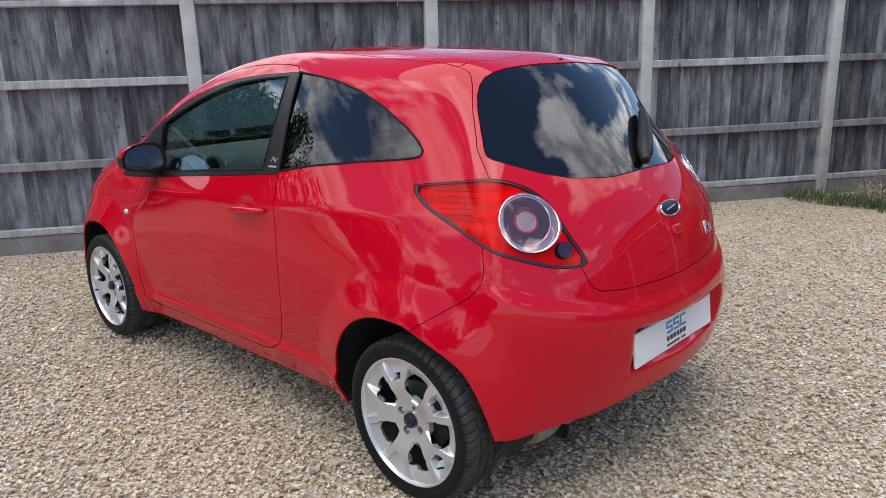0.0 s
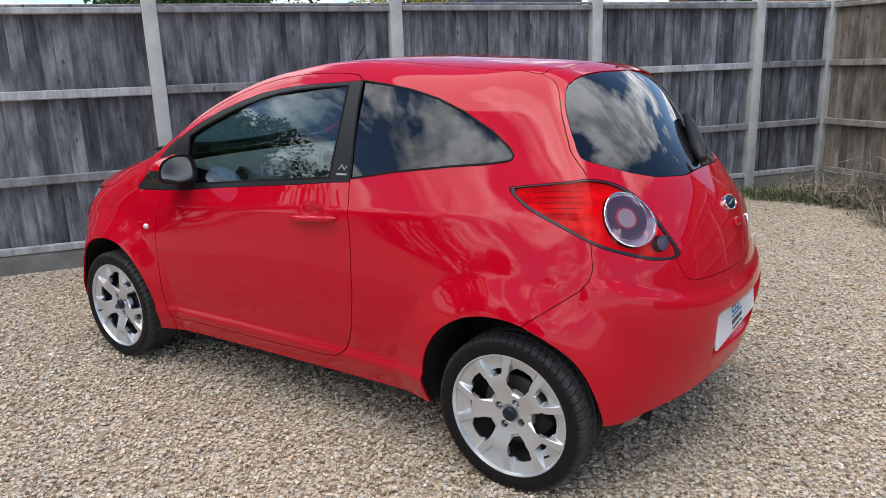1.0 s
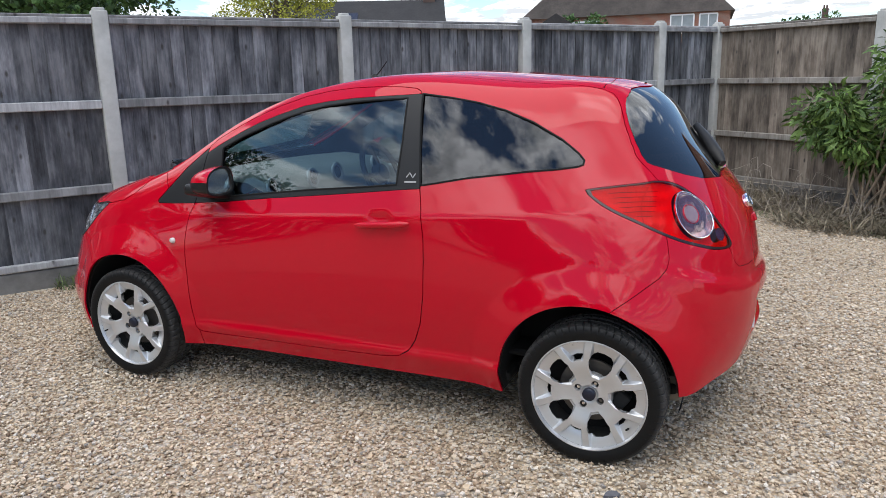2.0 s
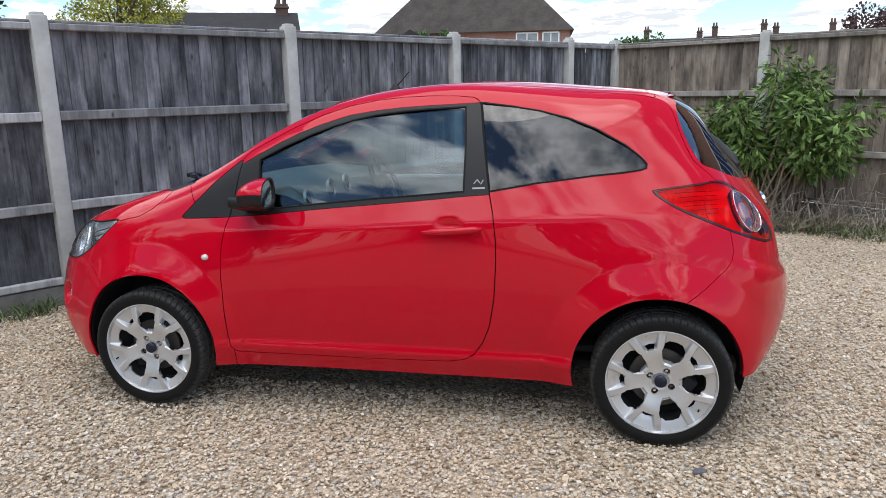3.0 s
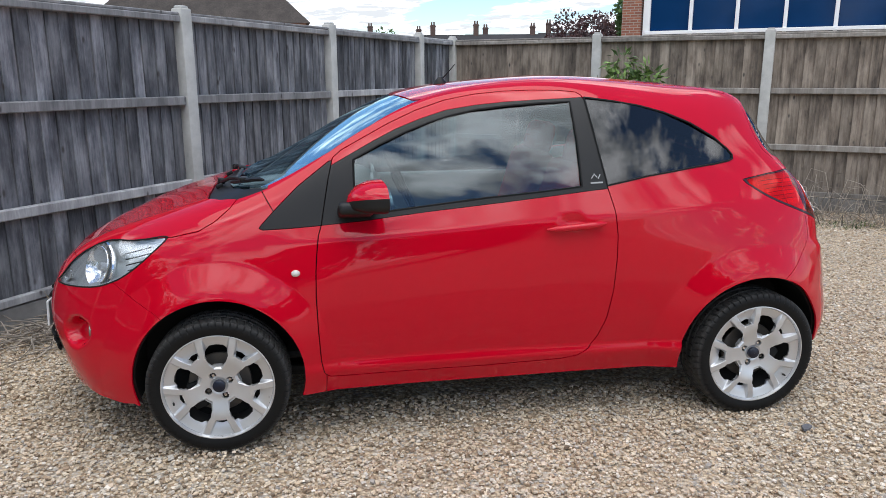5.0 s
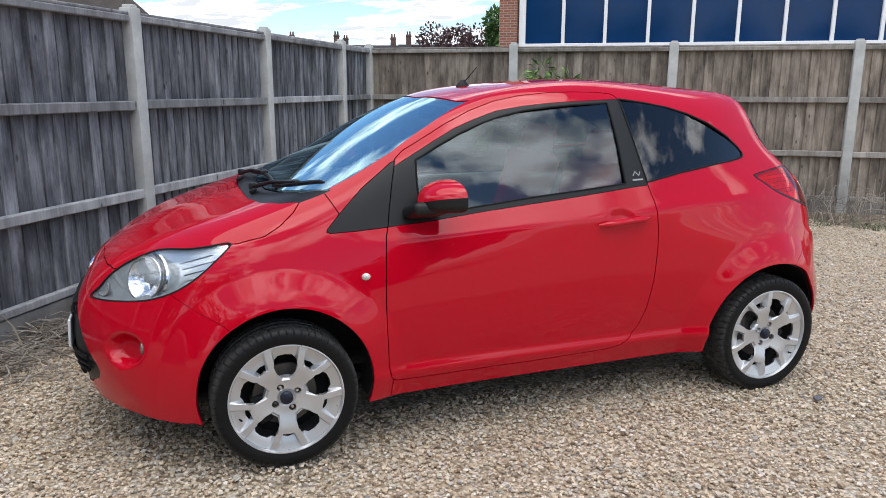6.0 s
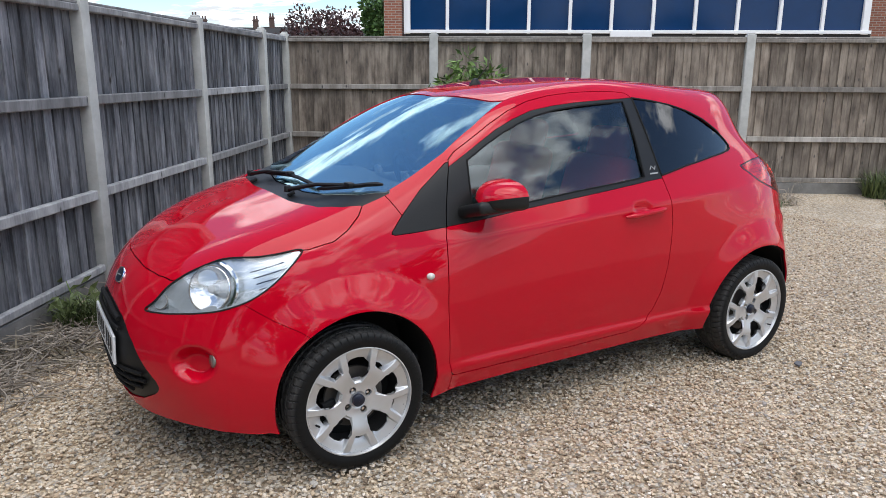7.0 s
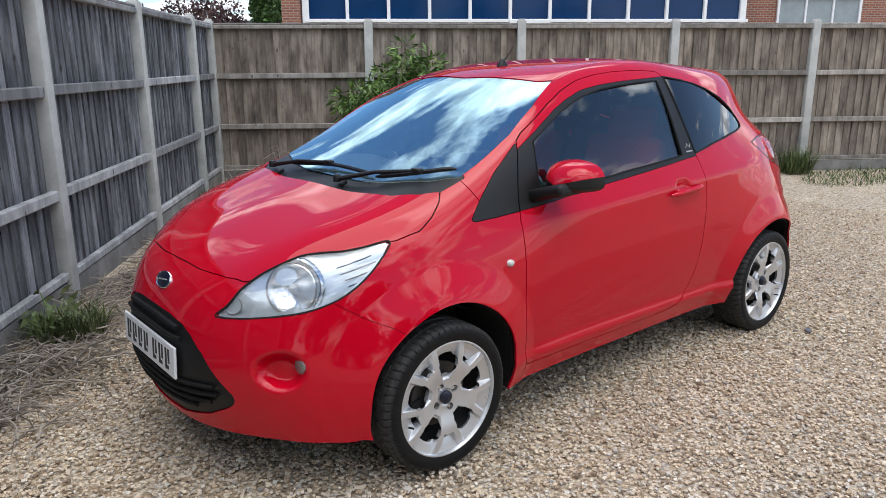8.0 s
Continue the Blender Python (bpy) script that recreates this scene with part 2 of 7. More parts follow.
def wood_material(name, stops, dim=0.60, bright=1.32):
    """Silvered fence timber: each board its own tone, long stains, knots and faint fibre."""
    k = Mat(name, grey(0.2), 0.85)
    info = k.node("ShaderNodeObjectInfo")
    c = k.node("ShaderNodeTexCoord")
    add = k.node("ShaderNodeVectorMath")
    add.operation = "ADD"
    mul = k.node("ShaderNodeVectorMath")
    mul.operation = "SCALE"
    mul.inputs[0].default_value = (37.3, 23.1, 51.7)
    k.link(info.outputs["Random"], mul.inputs["Scale"])
    k.link(c.outputs["Object"], add.inputs[0])
    k.link(mul.outputs[0], add.inputs[1])

    def stretched(x, z):
        m = k.node("ShaderNodeMapping")
        m.inputs["Scale"].default_value = (x, x, z)
        k.link(add.outputs[0], m.inputs["Vector"])
        return m.outputs[0]

    stain = k.noise(stretched(4.0, 1.3), 2.0, 6, 0.62)
    grain = k.noise(stretched(26.0, 0.9), 2.0, 5, 0.65)
    both = k.node("ShaderNodeMath")
    both.operation = "MULTIPLY_ADD"
    both.inputs[1].default_value = 0.30
    k.link(grain, both.inputs[0])
    half = k.node("ShaderNodeMath")
    half.operation = "MULTIPLY"
    half.inputs[1].default_value = 0.70
    k.link(stain, half.inputs[0])
    k.link(half.outputs[0], both.inputs[2])
    tone = k.ramp(both.outputs[0], stops)
    light = k.node("ShaderNodeMapRange", To_Min=dim, To_Max=bright)
    k.link(info.outputs["Random"], light.inputs["Value"])
    hsv = k.node("ShaderNodeHueSaturation")
    k.link(tone, hsv.inputs["Color"])
    k.link(light.outputs[0], hsv.inputs["Value"])
    # knots: small dark eyes, stretched along the board
    knot = k.node("ShaderNodeTexVoronoi", Scale=1.0, Randomness=1.0)
    k.link(stretched(9.0, 4.2), knot.inputs["Vector"])
    eye = k.ramp(knot.outputs["Distance"], [(0.05, grey(0.9)), (0.13, grey(0.0))])
    k.colour(k.mix(eye, hsv.outputs[0], (0.05, 0.045, 0.042)))
    k.bump(grain, 0.6, 0.004)
    return k.m


M_BOARD = wood_material("grey_board", [(0.34, (0.024, 0.025, 0.030)), (0.48, (0.115, 0.118, 0.130)), (0.66, (0.315, 0.317, 0.331))])
M_BOARD_BROWN = wood_material("brown_board", [(0.34, (0.06, 0.049, 0.04)), (0.47, (0.175, 0.142, 0.112)), (0.63, (0.34, 0.288, 0.232))], 0.74, 1.25)
M_RAIL = wood_material("grey_rail", [(0.36, (0.18, 0.18, 0.182)), (0.5, (0.29, 0.289, 0.29)), (0.62, (0.41, 0.407, 0.405))])
M_RAIL_BROWN = wood_material("brown_rail", [(0.36, (0.17, 0.152, 0.132)), (0.5, (0.27, 0.247, 0.218)), (0.62, (0.38, 0.352, 0.318))])


def gravel_material():
    k = Mat("gravel_bed", grey(0.3), 0.9)
    v = k.coords()
    cell = k.node("ShaderNodeTexVoronoi", Scale=58.0, Randomness=1.0)
    k.link(v, cell.inputs["Vector"])
    bw = k.node("ShaderNodeSeparateColor")
    k.link(cell.outputs["Color"], bw.inputs[0])
    c = k.ramp(bw.outputs[0], [(0.0, (0.31, 0.226, 0.145)), (0.3, (0.53, 0.413, 0.275)), (0.6, (0.67, 0.55, 0.40)), (0.85, (0.73, 0.645, 0.53)), (1.0, (0.38, 0.343, 0.29))])
    # shade between the stones, painted into the colour towards each cell's edge
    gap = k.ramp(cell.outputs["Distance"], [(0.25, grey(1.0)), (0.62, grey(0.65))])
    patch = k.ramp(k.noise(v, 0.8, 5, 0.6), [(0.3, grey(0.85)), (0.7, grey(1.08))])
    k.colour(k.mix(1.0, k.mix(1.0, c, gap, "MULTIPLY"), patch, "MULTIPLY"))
    h = k.node("ShaderNodeMath")
    h.operation = "SUBTRACT"
    h.inputs[0].default_value = 1.0
    k.link(cell.outputs["Distance"], h.inputs[1])
    k.bump(h.outputs[0], 0.9, 0.012)
    return k.m


M_GRAVEL = gravel_material()


def stone_material():
    k = Mat("gravel_stones", grey(0.3), 0.8)
    g = k.node("ShaderNodeNewGeometry")
    c = k.ramp(g.outputs["Random Per Island"], [(0.0, (0.17, 0.124, 0.083)), (0.12, (0.39, 0.285, 0.19)), (0.30, (0.59, 0.46, 0.315)), (0.48, (0.54, 0.485, 0.405)), (0.66, (0.69, 0.57, 0.41)), (0.80, (0.61, 0.475, 0.345)), (0.92, (0.79, 0.72, 0.615)), (1.0, (0.28, 0.262, 0.24))])
    f = k.noise(k.coords(), 160.0, 3)
    k.colour(k.mix(k.ramp(f, [(0.45, grey(0.0)), (0.8, grey(0.35))]), c, (0.36, 0.28, 0.20)))
    k.bump(f, 0.4, 0.002)
    return k.m


M_STONE = stone_material()


# ---- building helpers ----
def empty(name, m=None):
    ob = new(name)
    ob.empty_display_size = 0.1
    if m is not None:
        ob.matrix_world = m
    return ob


def from_arrays(name, verts, faces, material, normals=None, smooth=True):
    """A mesh from arrays of corners and of equal-sided faces; normals: one a corner."""
    me = bpy.data.meshes.new(name)
    verts = np.asarray(verts, dtype=np.float32)
    faces = np.asarray(faces, dtype=np.int32)
    n, k = faces.shape
    me.vertices.add(len(verts))
    me.vertices.foreach_set("co", verts.ravel())
    me.loops.add(n * k)
    me.loops.foreach_set("vertex_index", faces.ravel())
    me.polygons.add(n)
    me.polygons.foreach_set("loop_start", np.arange(0, n * k, k, dtype=np.int32))
    me.polygons.foreach_set("use_smooth", np.full(n, smooth))
    me.update(calc_edges=True)
    if normals is not None:
        me.normals_split_custom_set_from_vertices([tuple(v) for v in np.asarray(normals, dtype=float)])
    me.materials.append(material)
    return me


def hang(ob, parent, label=""):
    ob.parent = parent
    if label:
        ob["label"] = label
    return ob


def part(name, bm, material, parent=None, label="", smooth=False, sharp=40):
    """Link a bmesh as one mesh object under a thing or a part."""
    me = bpy.data.meshes.new(name)
    bm.normal_update()
    bm.to_mesh(me)
    bm.free()
    me.materials.append(material)
    if smooth:
        me.polygons.foreach_set("use_smooth", np.full(len(me.polygons), True))
        me.set_sharp_from_angle(angle=radians(sharp))
    ob = new(name, me)
    return hang(ob, parent, label) if parent else ob


def box(bm, size, m=None, bevel=0.0, segments=1):
    """A box of that size about the origin, moved by m, its edges rounded by bevel."""
    r = bmesh.ops.create_cube(bm, size=1.0)
    vs = r["verts"]
    bmesh.ops.scale(bm, vec=size, verts=vs)
    if bevel:
        es = list({e for v in vs for e in v.link_edges})
        got = bmesh.ops.bevel(bm, geom=es, offset=bevel, segments=segments, affect="EDGES", profile=0.5)
        vs = list({v for f in got["faces"] for v in f.verts} | {v for v in vs if v.is_valid})
    if m is not None:
        bmesh.ops.transform(bm, matrix=m, verts=vs)
    return vs


def lathe(bm, profile, steps=48, m=None, close=False):
    """Turn a profile of (radius, height) about z."""
    rings = []
    for i in range(steps):
        a = 2 * math.pi * i / steps
        rings.append([bm.verts.new((r * math.cos(a), r * math.sin(a), h)) for r, h in profile])
    last = len(profile) if close else len(profile) - 1
    for i in range(steps):
        p, q = rings[i], rings[(i + 1) % steps]
        for j in range(last):
            k = (j + 1) % len(profile)
            bm.faces.new((p[j], q[j], q[k], p[k]))
    vs = [v for r in rings for v in r]
    if m is not None:
        bmesh.ops.transform(bm, matrix=m, verts=vs)
    return vs


def tube(bm, points, radius, sides=8, taper=None, m=None):
    """A round bar along points; taper: a factor of the radius at each point."""
    pts = [Vector(p) for p in points]
    rings = []
    side = None
    for i, p in enumerate(pts):
        d = (pts[min(i + 1, len(pts) - 1)] - pts[max(i - 1, 0)]).normalized()
        if side is None:
            side = d.orthogonal().normalized()
        side = (side - d * side.dot(d)).normalized()
        up = d.cross(side)
        r = radius * (taper[i] if taper else 1)
        rings.append([bm.verts.new(p + (side * math.cos(2 * math.pi * k / sides) + up * math.sin(2 * math.pi * k / sides)) * r) for k in range(sides)])
    for a, b in zip(rings, rings[1:]):
        for k in range(sides):
            bm.faces.new((a[k], a[(k + 1) % sides], b[(k + 1) % sides], b[k]))
    bm.faces.new(rings[0][::-1])
    bm.faces.new(rings[-1])
    vs = [v for r in rings for v in r]
    if m is not None:
        bmesh.ops.transform(bm, matrix=m, verts=vs)
    return vs


def spline(points, count, closed=False):
    """A smooth curve through a few points (centripetal enough for short lists)."""
    p = np.array(points, dtype=float)
    n = len(p)
    out = []
    spans = n if closed else n - 1
    for t in np.linspace(0, spans, count, endpoint=not closed):
        i = min(int(t), spans - 1)
        f = t - i
        if closed:
            a, b, c, d = p[(i - 1) % n], p[i], p[(i + 1) % n], p[(i + 2) % n]
        else:
            b, c = p[i], p[i + 1]
            a = p[i - 1] if i > 0 else 2 * b - c
            d = p[i + 2] if i + 2 < n else 2 * c - b
        out.append(0.5 * (2 * b + (c - a) * f + (2 * a - 5 * b + 4 * c - d) * f * f + (3 * b - a - 3 * c + d) * f ** 3))
    return np.array(out)


# ---- ground ----
def ground_sheet():
    bm = bmesh.new()
    rings = [0.0, 12.0, 40.0, 150.0, 700.0, 3000.0]
    rows = [[bm.verts.new((0, 0, -0.012))]]
    for r in rings[1:]:
        rows.append([bm.verts.new((r * math.cos(2 * math.pi * k / 48), r * math.sin(2 * math.pi * k / 48), -0.012)) for k in range(48)])
    for k in range(48):
        j = (k + 1) % 48
        bm.faces.new((rows[0][0], rows[1][k], rows[1][j]))
        for a, b in zip(rows[1:], rows[2:]):
            bm.faces.new((a[k], b[k], b[j], a[j]))
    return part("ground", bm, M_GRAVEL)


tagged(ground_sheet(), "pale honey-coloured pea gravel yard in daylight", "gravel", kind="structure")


# ---- fences: concrete posts, gravel boards, rails and upright boards ----
ALONG_A, ALONG_B = Vector((0.566, 0.824, 0)), Vector((0.824, -0.566, 0))
FENCE_A, FENCE_B = Vector((-2.77, 0.77, 0)), Vector((1.076, 6.37, 0))
STOPS_A = [-3.86, -1.93, 0.0, 1.92, 3.87, 5.80, 6.79]
STOPS_B = [0.0, 1.93, 3.86, 5.87, 7.78, 9.7, 11.6]


def fence_post(fence, at, turn, top=2.0):
    bm = bmesh.new()
    w, d = 0.11, 0.10
    box(bm, (w, d, top - 0.02), pose(0, 0, (top - 0.02) / 2 - 0.02), 0.012, 2)
    # weathered cap: sides slope in to the top
    box(bm, (w - 0.03, d - 0.03, 0.03), pose(0, 0, top - 0.035), 0.01, 2)
    ob = part("post", bm, M_POST, smooth=True)
    ob.matrix_world = pose(at.x, at.y, 0, 0, 0, turn)
    return hang(ob, fence, "weathered grey concrete post")


BOARD_MESHES = {}


def board_mesh(key, material):
    if key not in BOARD_MESHES:
        rng = random.Random(str(key))
        bm = bmesh.new()
        w, h = 0.118, 1.74
        # feather edge: thick on one side, thin on the other
        a, b = 0.022, 0.006
        pts = [(-w / 2, 0), (w / 2, 0), (w / 2, b), (-w / 2, a)]
        cuts = 5
        rows = []
        for i in range(cuts):
            f = i / (cuts - 1)
            bow = rng.uniform(-0.0025, 0.0025)
            rows.append([bm.verts.new((x + bow, -y + rng.uniform(-0.001, 0.001), f * h)) for x, y in pts])
        for p, q in zip(rows, rows[1:]):
            for k in range(4):
                bm.faces.new((p[k], q[k], q[(k + 1) % 4], p[(k + 1) % 4]))
        bm.faces.new(rows[0])
        bm.faces.new(rows[-1][::-1])
        bmesh.ops.recalc_face_normals(bm, faces=bm.faces)
        me = bpy.data.meshes.new("board")
        bm.to_mesh(me)
        bm.free()
        me.materials.append(material)
        BOARD_MESHES[key] = me
    return BOARD_MESHES[key]


def fence_bay(fence, start, along, a, b, material, rail, rng):
    """One panel between two posts. Local x runs along the fence, -y faces the yard."""
    turn = math.degrees(math.atan2(along.y, along.x))
    at = start + along * (a + 0.055)
    length = b - a - 0.11
    here = pose(at.x, at.y, 0, 0, 0, turn)
    bm = bmesh.new()
    box(bm, (length, 0.05, 0.145), pose(length / 2, 0.0, 0.055), 0.006, 1)
    hang(part("gravel_board", bm, M_GRAVEL_BOARD), fence, "low concrete gravel board").matrix_basis = here
    for z, h, d in ((0.165, 0.05, 0.045), (0.68, 0.065, 0.05), (1.30, 0.065, 0.05), (1.885, 0.045, 0.055)):
        bm = bmesh.new()
        box(bm, (length, d, h), pose(length / 2, -0.012, z, rng.uniform(-2, 2), rng.uniform(-0.25, 0.25), 0), 0.006, 1)
        hang(part("rail", bm, rail), fence).matrix_basis = here
    bm = bmesh.new()
    box(bm, (length, 0.06, 0.022), pose(length / 2, -0.002, 1.92, 4, 0, 0), 0.005, 1)
    hang(part("capping", bm, rail), fence).matrix_basis = here
    n = max(2, round(length / 0.104))
    step = length / n
    for i in range(n):
        ob = new("board", board_mesh((material.name, rng.randrange(6)), material))
        ob.parent = fence
        ob.matrix_basis = here @ pose(step * (i + 0.5), 0.034 + rng.uniform(-0.002, 0.002), 0.14, rng.uniform(-0.15, 0.15), rng.uniform(-0.3, 0.3), rng.uniform(-3, 1))


def build_fences():
    rng = random.Random(11)
    for start, along, stops, mat in ((FENCE_A, ALONG_A, STOPS_A, M_BOARD), (FENCE_B, ALONG_B, STOPS_B, M_BOARD_BROWN)):
        fence = empty("fence")
        tagged(fence, "silver-grey weathered board fence with concrete posts" if mat is M_BOARD else "brownish weathered board fence with concrete posts", "fence", "yard fences")
        turn = math.degrees(math.atan2(along.y, along.x))
        for s in (stops if mat is M_BOARD else stops[1:]):
            fence_post(fence, start + along * s, turn, 2.0)
        for a, b in zip(stops, stops[1:]):
            fence_bay(fence, start, along, a, b, mat, M_RAIL if mat is M_BOARD else M_RAIL_BROWN, rng)


build_fences()


# ---- beyond the fence: buildings ----
def tile_material(name, low, high):
    k = Mat(name, low, 0.9)
    v = k.coords()
    f = k.noise(v, 0.9, 6, 0.65)
    c = k.ramp(f, [(0.3, low), (0.7, high)])
    k.colour(k.mix(k.noise(v, 9.0, 4), c, tuple(x * 0.7 for x in low)))
    return k.m


def brick_material():
    k = Mat("red_brick", (0.3, 0.1, 0.06), 0.9)
    b = k.node("ShaderNodeTexBrick", Scale=1.0, Mortar_Size=0.010, Brick_Width=0.225, Row_Height=0.075)
    b.inputs["Color1"].default_value = (0.30, 0.105, 0.06, 1)
    b.inputs["Color2"].default_value = (0.21, 0.075, 0.05, 1)
    b.inputs["Mortar"].default_value = (0.30, 0.27, 0.23, 1)
    c = k.node("ShaderNodeTexCoord")
    m = k.node("ShaderNodeMapping")
    m.inputs["Rotation"].default_value = (radians(90), 0, 0)
    k.link(c.outputs["Object"], m.inputs["Vector"])
    k.link(m.outputs[0], b.inputs["Vector"])
    k.colour(b.outputs["Color"])
    return k.m


M_TILE = tile_material("roof_tile", (0.040, 0.033, 0.028), (0.13, 0.108, 0.094))
M_SLATE = tile_material("grey_slate", (0.03, 0.029, 0.03), (0.058, 0.055, 0.056))
M_BRICK = brick_material()
M_SOOT = plain("sooty_brick", (0.10, 0.065, 0.055), 0.9, 0.0, 3.0, 0.3)
M_WHITE = plain("white_frame", (0.78, 0.79, 0.80), 0.4, 0.0, 20.0, 0.04)
M_NAVY = plain("navy_glass", (0.004, 0.032, 0.105), 0.10, 0.0, 2.0, 0.15, Specular_IOR_Level=0.28)
M_WINDOW = plain("pale_window", (0.25, 0.29, 0.31), 0.1, 0.0, 3.0, 0.3)
M_RENDER = plain("cream_wall", (0.5, 0.46, 0.38), 0.9, 0.0, 4.0, 0.1)
M_SOLAR = plain("solar_panel", (0.02, 0.025, 0.045), 0.12, 0.2)


def office():
    """A long low block with a strip of navy windows in white frames, parallel to the second fence."""
    turn = math.degrees(math.atan2(ALONG_B.y, ALONG_B.x))
    here = pose(8.96, 17.8, 0, 0, 0, turn)
    thing = tagged(empty("office_building", here), "brick office block with a strip of navy-blue windows in white frames", "building")
    bm = bmesh.new()
    box(bm, (13.9, 6.0, 2.62), pose(6.95, 3.1, 1.31), 0.02)
    box(bm, (0.55, 6.2, 7.2), pose(-0.42, 3.0, 3.6), 0.02)
    part("wall", bm, M_BRICK, thing, "brown brick wall")
    bm = bmesh.new()
    box(bm, (13.9, 6.0, 1.6), pose(6.95, 3.1, 6.4), 0.02)
    part("parapet", bm, M_BRICK, thing)
    bm = bmesh.new()
    box(bm, (14.2, 6.3, 0.15), pose(6.9, 3.1, 7.27), 0.03)
    part("roof", bm, M_SLATE, thing)
    for k in range(11):
        bm = bmesh.new()
        box(bm, (1.21, 0.05, 2.85), pose(0.63 + 1.25 * k, 0.14, 4.16), 0.0)
        part("pane", bm, M_NAVY, thing, "navy-blue glass pane")
    for k in range(12):
        bm = bmesh.new()
        box(bm, (0.10 if k % 11 else 0.2, 0.12, 3.0), pose(1.25 * k + 0.005, 0.07, 4.12), 0.01)
        part("mullion", bm, M_WHITE, thing)
    for z in (2.69, 5.62):
        bm = bmesh.new()
        box(bm, (13.95, 0.16, 0.10), pose(6.95, 0.05, z), 0.01)
        part("window_rail", bm, M_WHITE, thing)
    bm = bmesh.new()
    box(bm, (1.25, 0.10, 0.32), pose(6.85, -0.02, 2.56), 0.01)
    part("vent_panel", bm, M_WHITE, thing, "white panel under the windows")
    # a slate-dark strip on the wall stands in for shade under the windows
    bm = bmesh.new()
    box(bm, (14, 0.2, 0.5), pose(6.95, 0.16, 2.4), 0.0)
    part("shadow_gap", bm, M_SLATE, thing)
    # the plain brick wing beside it
    wing = tagged(empty("brick_wing", pose(8.96, 17.8, 0, 0, 0, turn)), "red brick wing with white-framed windows", "building")
    bm = bmesh.new()
    box(bm, (16, 6.0, 6.5), pose(22.0, 4.2, 3.25), 0.02)
    part("wall", bm, M_BRICK, wing)
    for x, w, zc in ((17.0, 2.9, 2.75), (21.6, 2.9, 2.9), (26.2, 2.9, 2.9)):
        bm = bmesh.new()
        for dx, dz, ww, hh in ((0, 0.72, w, 0.09), (0, -0.72, w, 0.09), (-w / 2, 0, 0.09, 1.5), (w / 2, 0, 0.09, 1.5), (-w / 6, 0, 0.07, 1.4), (w / 6, 0, 0.07, 1.4)):
            box(bm, (ww, 0.10, hh), pose(x + dx, 1.17, zc + dz), 0.01)
        win = part("window_frame", bm, M_WHITE, wing, "white window frame")
        bm = bmesh.new()
        box(bm, (w, 0.03, 1.42), pose(x, 1.19, zc))
        part("pane", bm, M_WINDOW, win)


def roof_solid(bm, length, depth, eave, ridge, hip, m):
    """A pitched roof: hip is how far the ridge stops short of each end (0: gables)."""
    x, y = length / 2, depth / 2
    v = [bm.verts.new(c) for c in ((-x, -y, eave), (x, -y, eave), (x, y, eave), (-x, y, eave), (-x + hip, 0, ridge), (x - hip, 0, ridge))]
    for f in ((0, 1, 5, 4), (2, 3, 4, 5), (1, 2, 5), (3, 0, 4), (3, 2, 1, 0)):
        bm.faces.new([v[k] for k in f])
    bmesh.ops.transform(bm, matrix=m, verts=v)


def house(at, turn, length, depth, eave, ridge, hip, wall, tile, label, chimneys=(), windows=(), panels=()):
    thing = tagged(empty("house", pose(at[0], at[1], 0, 0, 0, turn)), label, "house", "houses beyond the fence")
    bm = bmesh.new()
    box(bm, (length - 0.6, depth - 0.6, eave), pose(0, 0, eave / 2))
    part("wall", bm, wall, thing)
    bm = bmesh.new()
    roof_solid(bm, length, depth, eave - 0.05, ridge, hip, Matrix())
    rf = part("roof", bm, tile, thing, "tiled roof")
    for x, y, top in chimneys:
        bm = bmesh.new()
        box(bm, (0.75, 0.55, top), pose(x, y, top / 2), 0.02)
        box(bm, (0.9, 0.7, 0.12), pose(x, y, top - 0.2), 0.02)
        for dx in (-0.18, 0.18):
            lathe(bm, [(0.13, 0), (0.11, 0.45), (0.08, 0.45), (0.08, 0)], 10, pose(x + dx, y, top))
        part("chimney", bm, M_SOOT, rf, "brick chimney with pots")
    for x, z, w, h in windows:
        bm = bmesh.new()
        for dx, dz, ww, hh in ((0, h / 2, w, 0.1), (0, -h / 2, w, 0.1), (-w / 2, 0, 0.1, h), (w / 2, 0, 0.1, h), (0, 0, 0.08, h)):
            box(bm, (ww, 0.12, hh), pose(x + dx, -depth / 2 + 0.27, z + dz))
        win = part("window_frame", bm, M_WHITE, thing, "white window frame")
        bm = bmesh.new()
        box(bm, (w, 0.04, h), pose(x, -depth / 2 + 0.29, z))
        part("pane", bm, M_WINDOW, win)
    slope = math.degrees(math.atan2(ridge - eave, depth / 2))
    for x, f in panels:
        bm = bmesh.new()
        y = -depth / 2 * (1 - f)
        box(bm, (1.0, 1.5, 0.06), pose(x, y, eave + (ridge - eave) * f + 0.08, slope, 0, 0))
        part("solar_panel", bm, M_SOLAR, rf, "dark solar panel")
    return thing


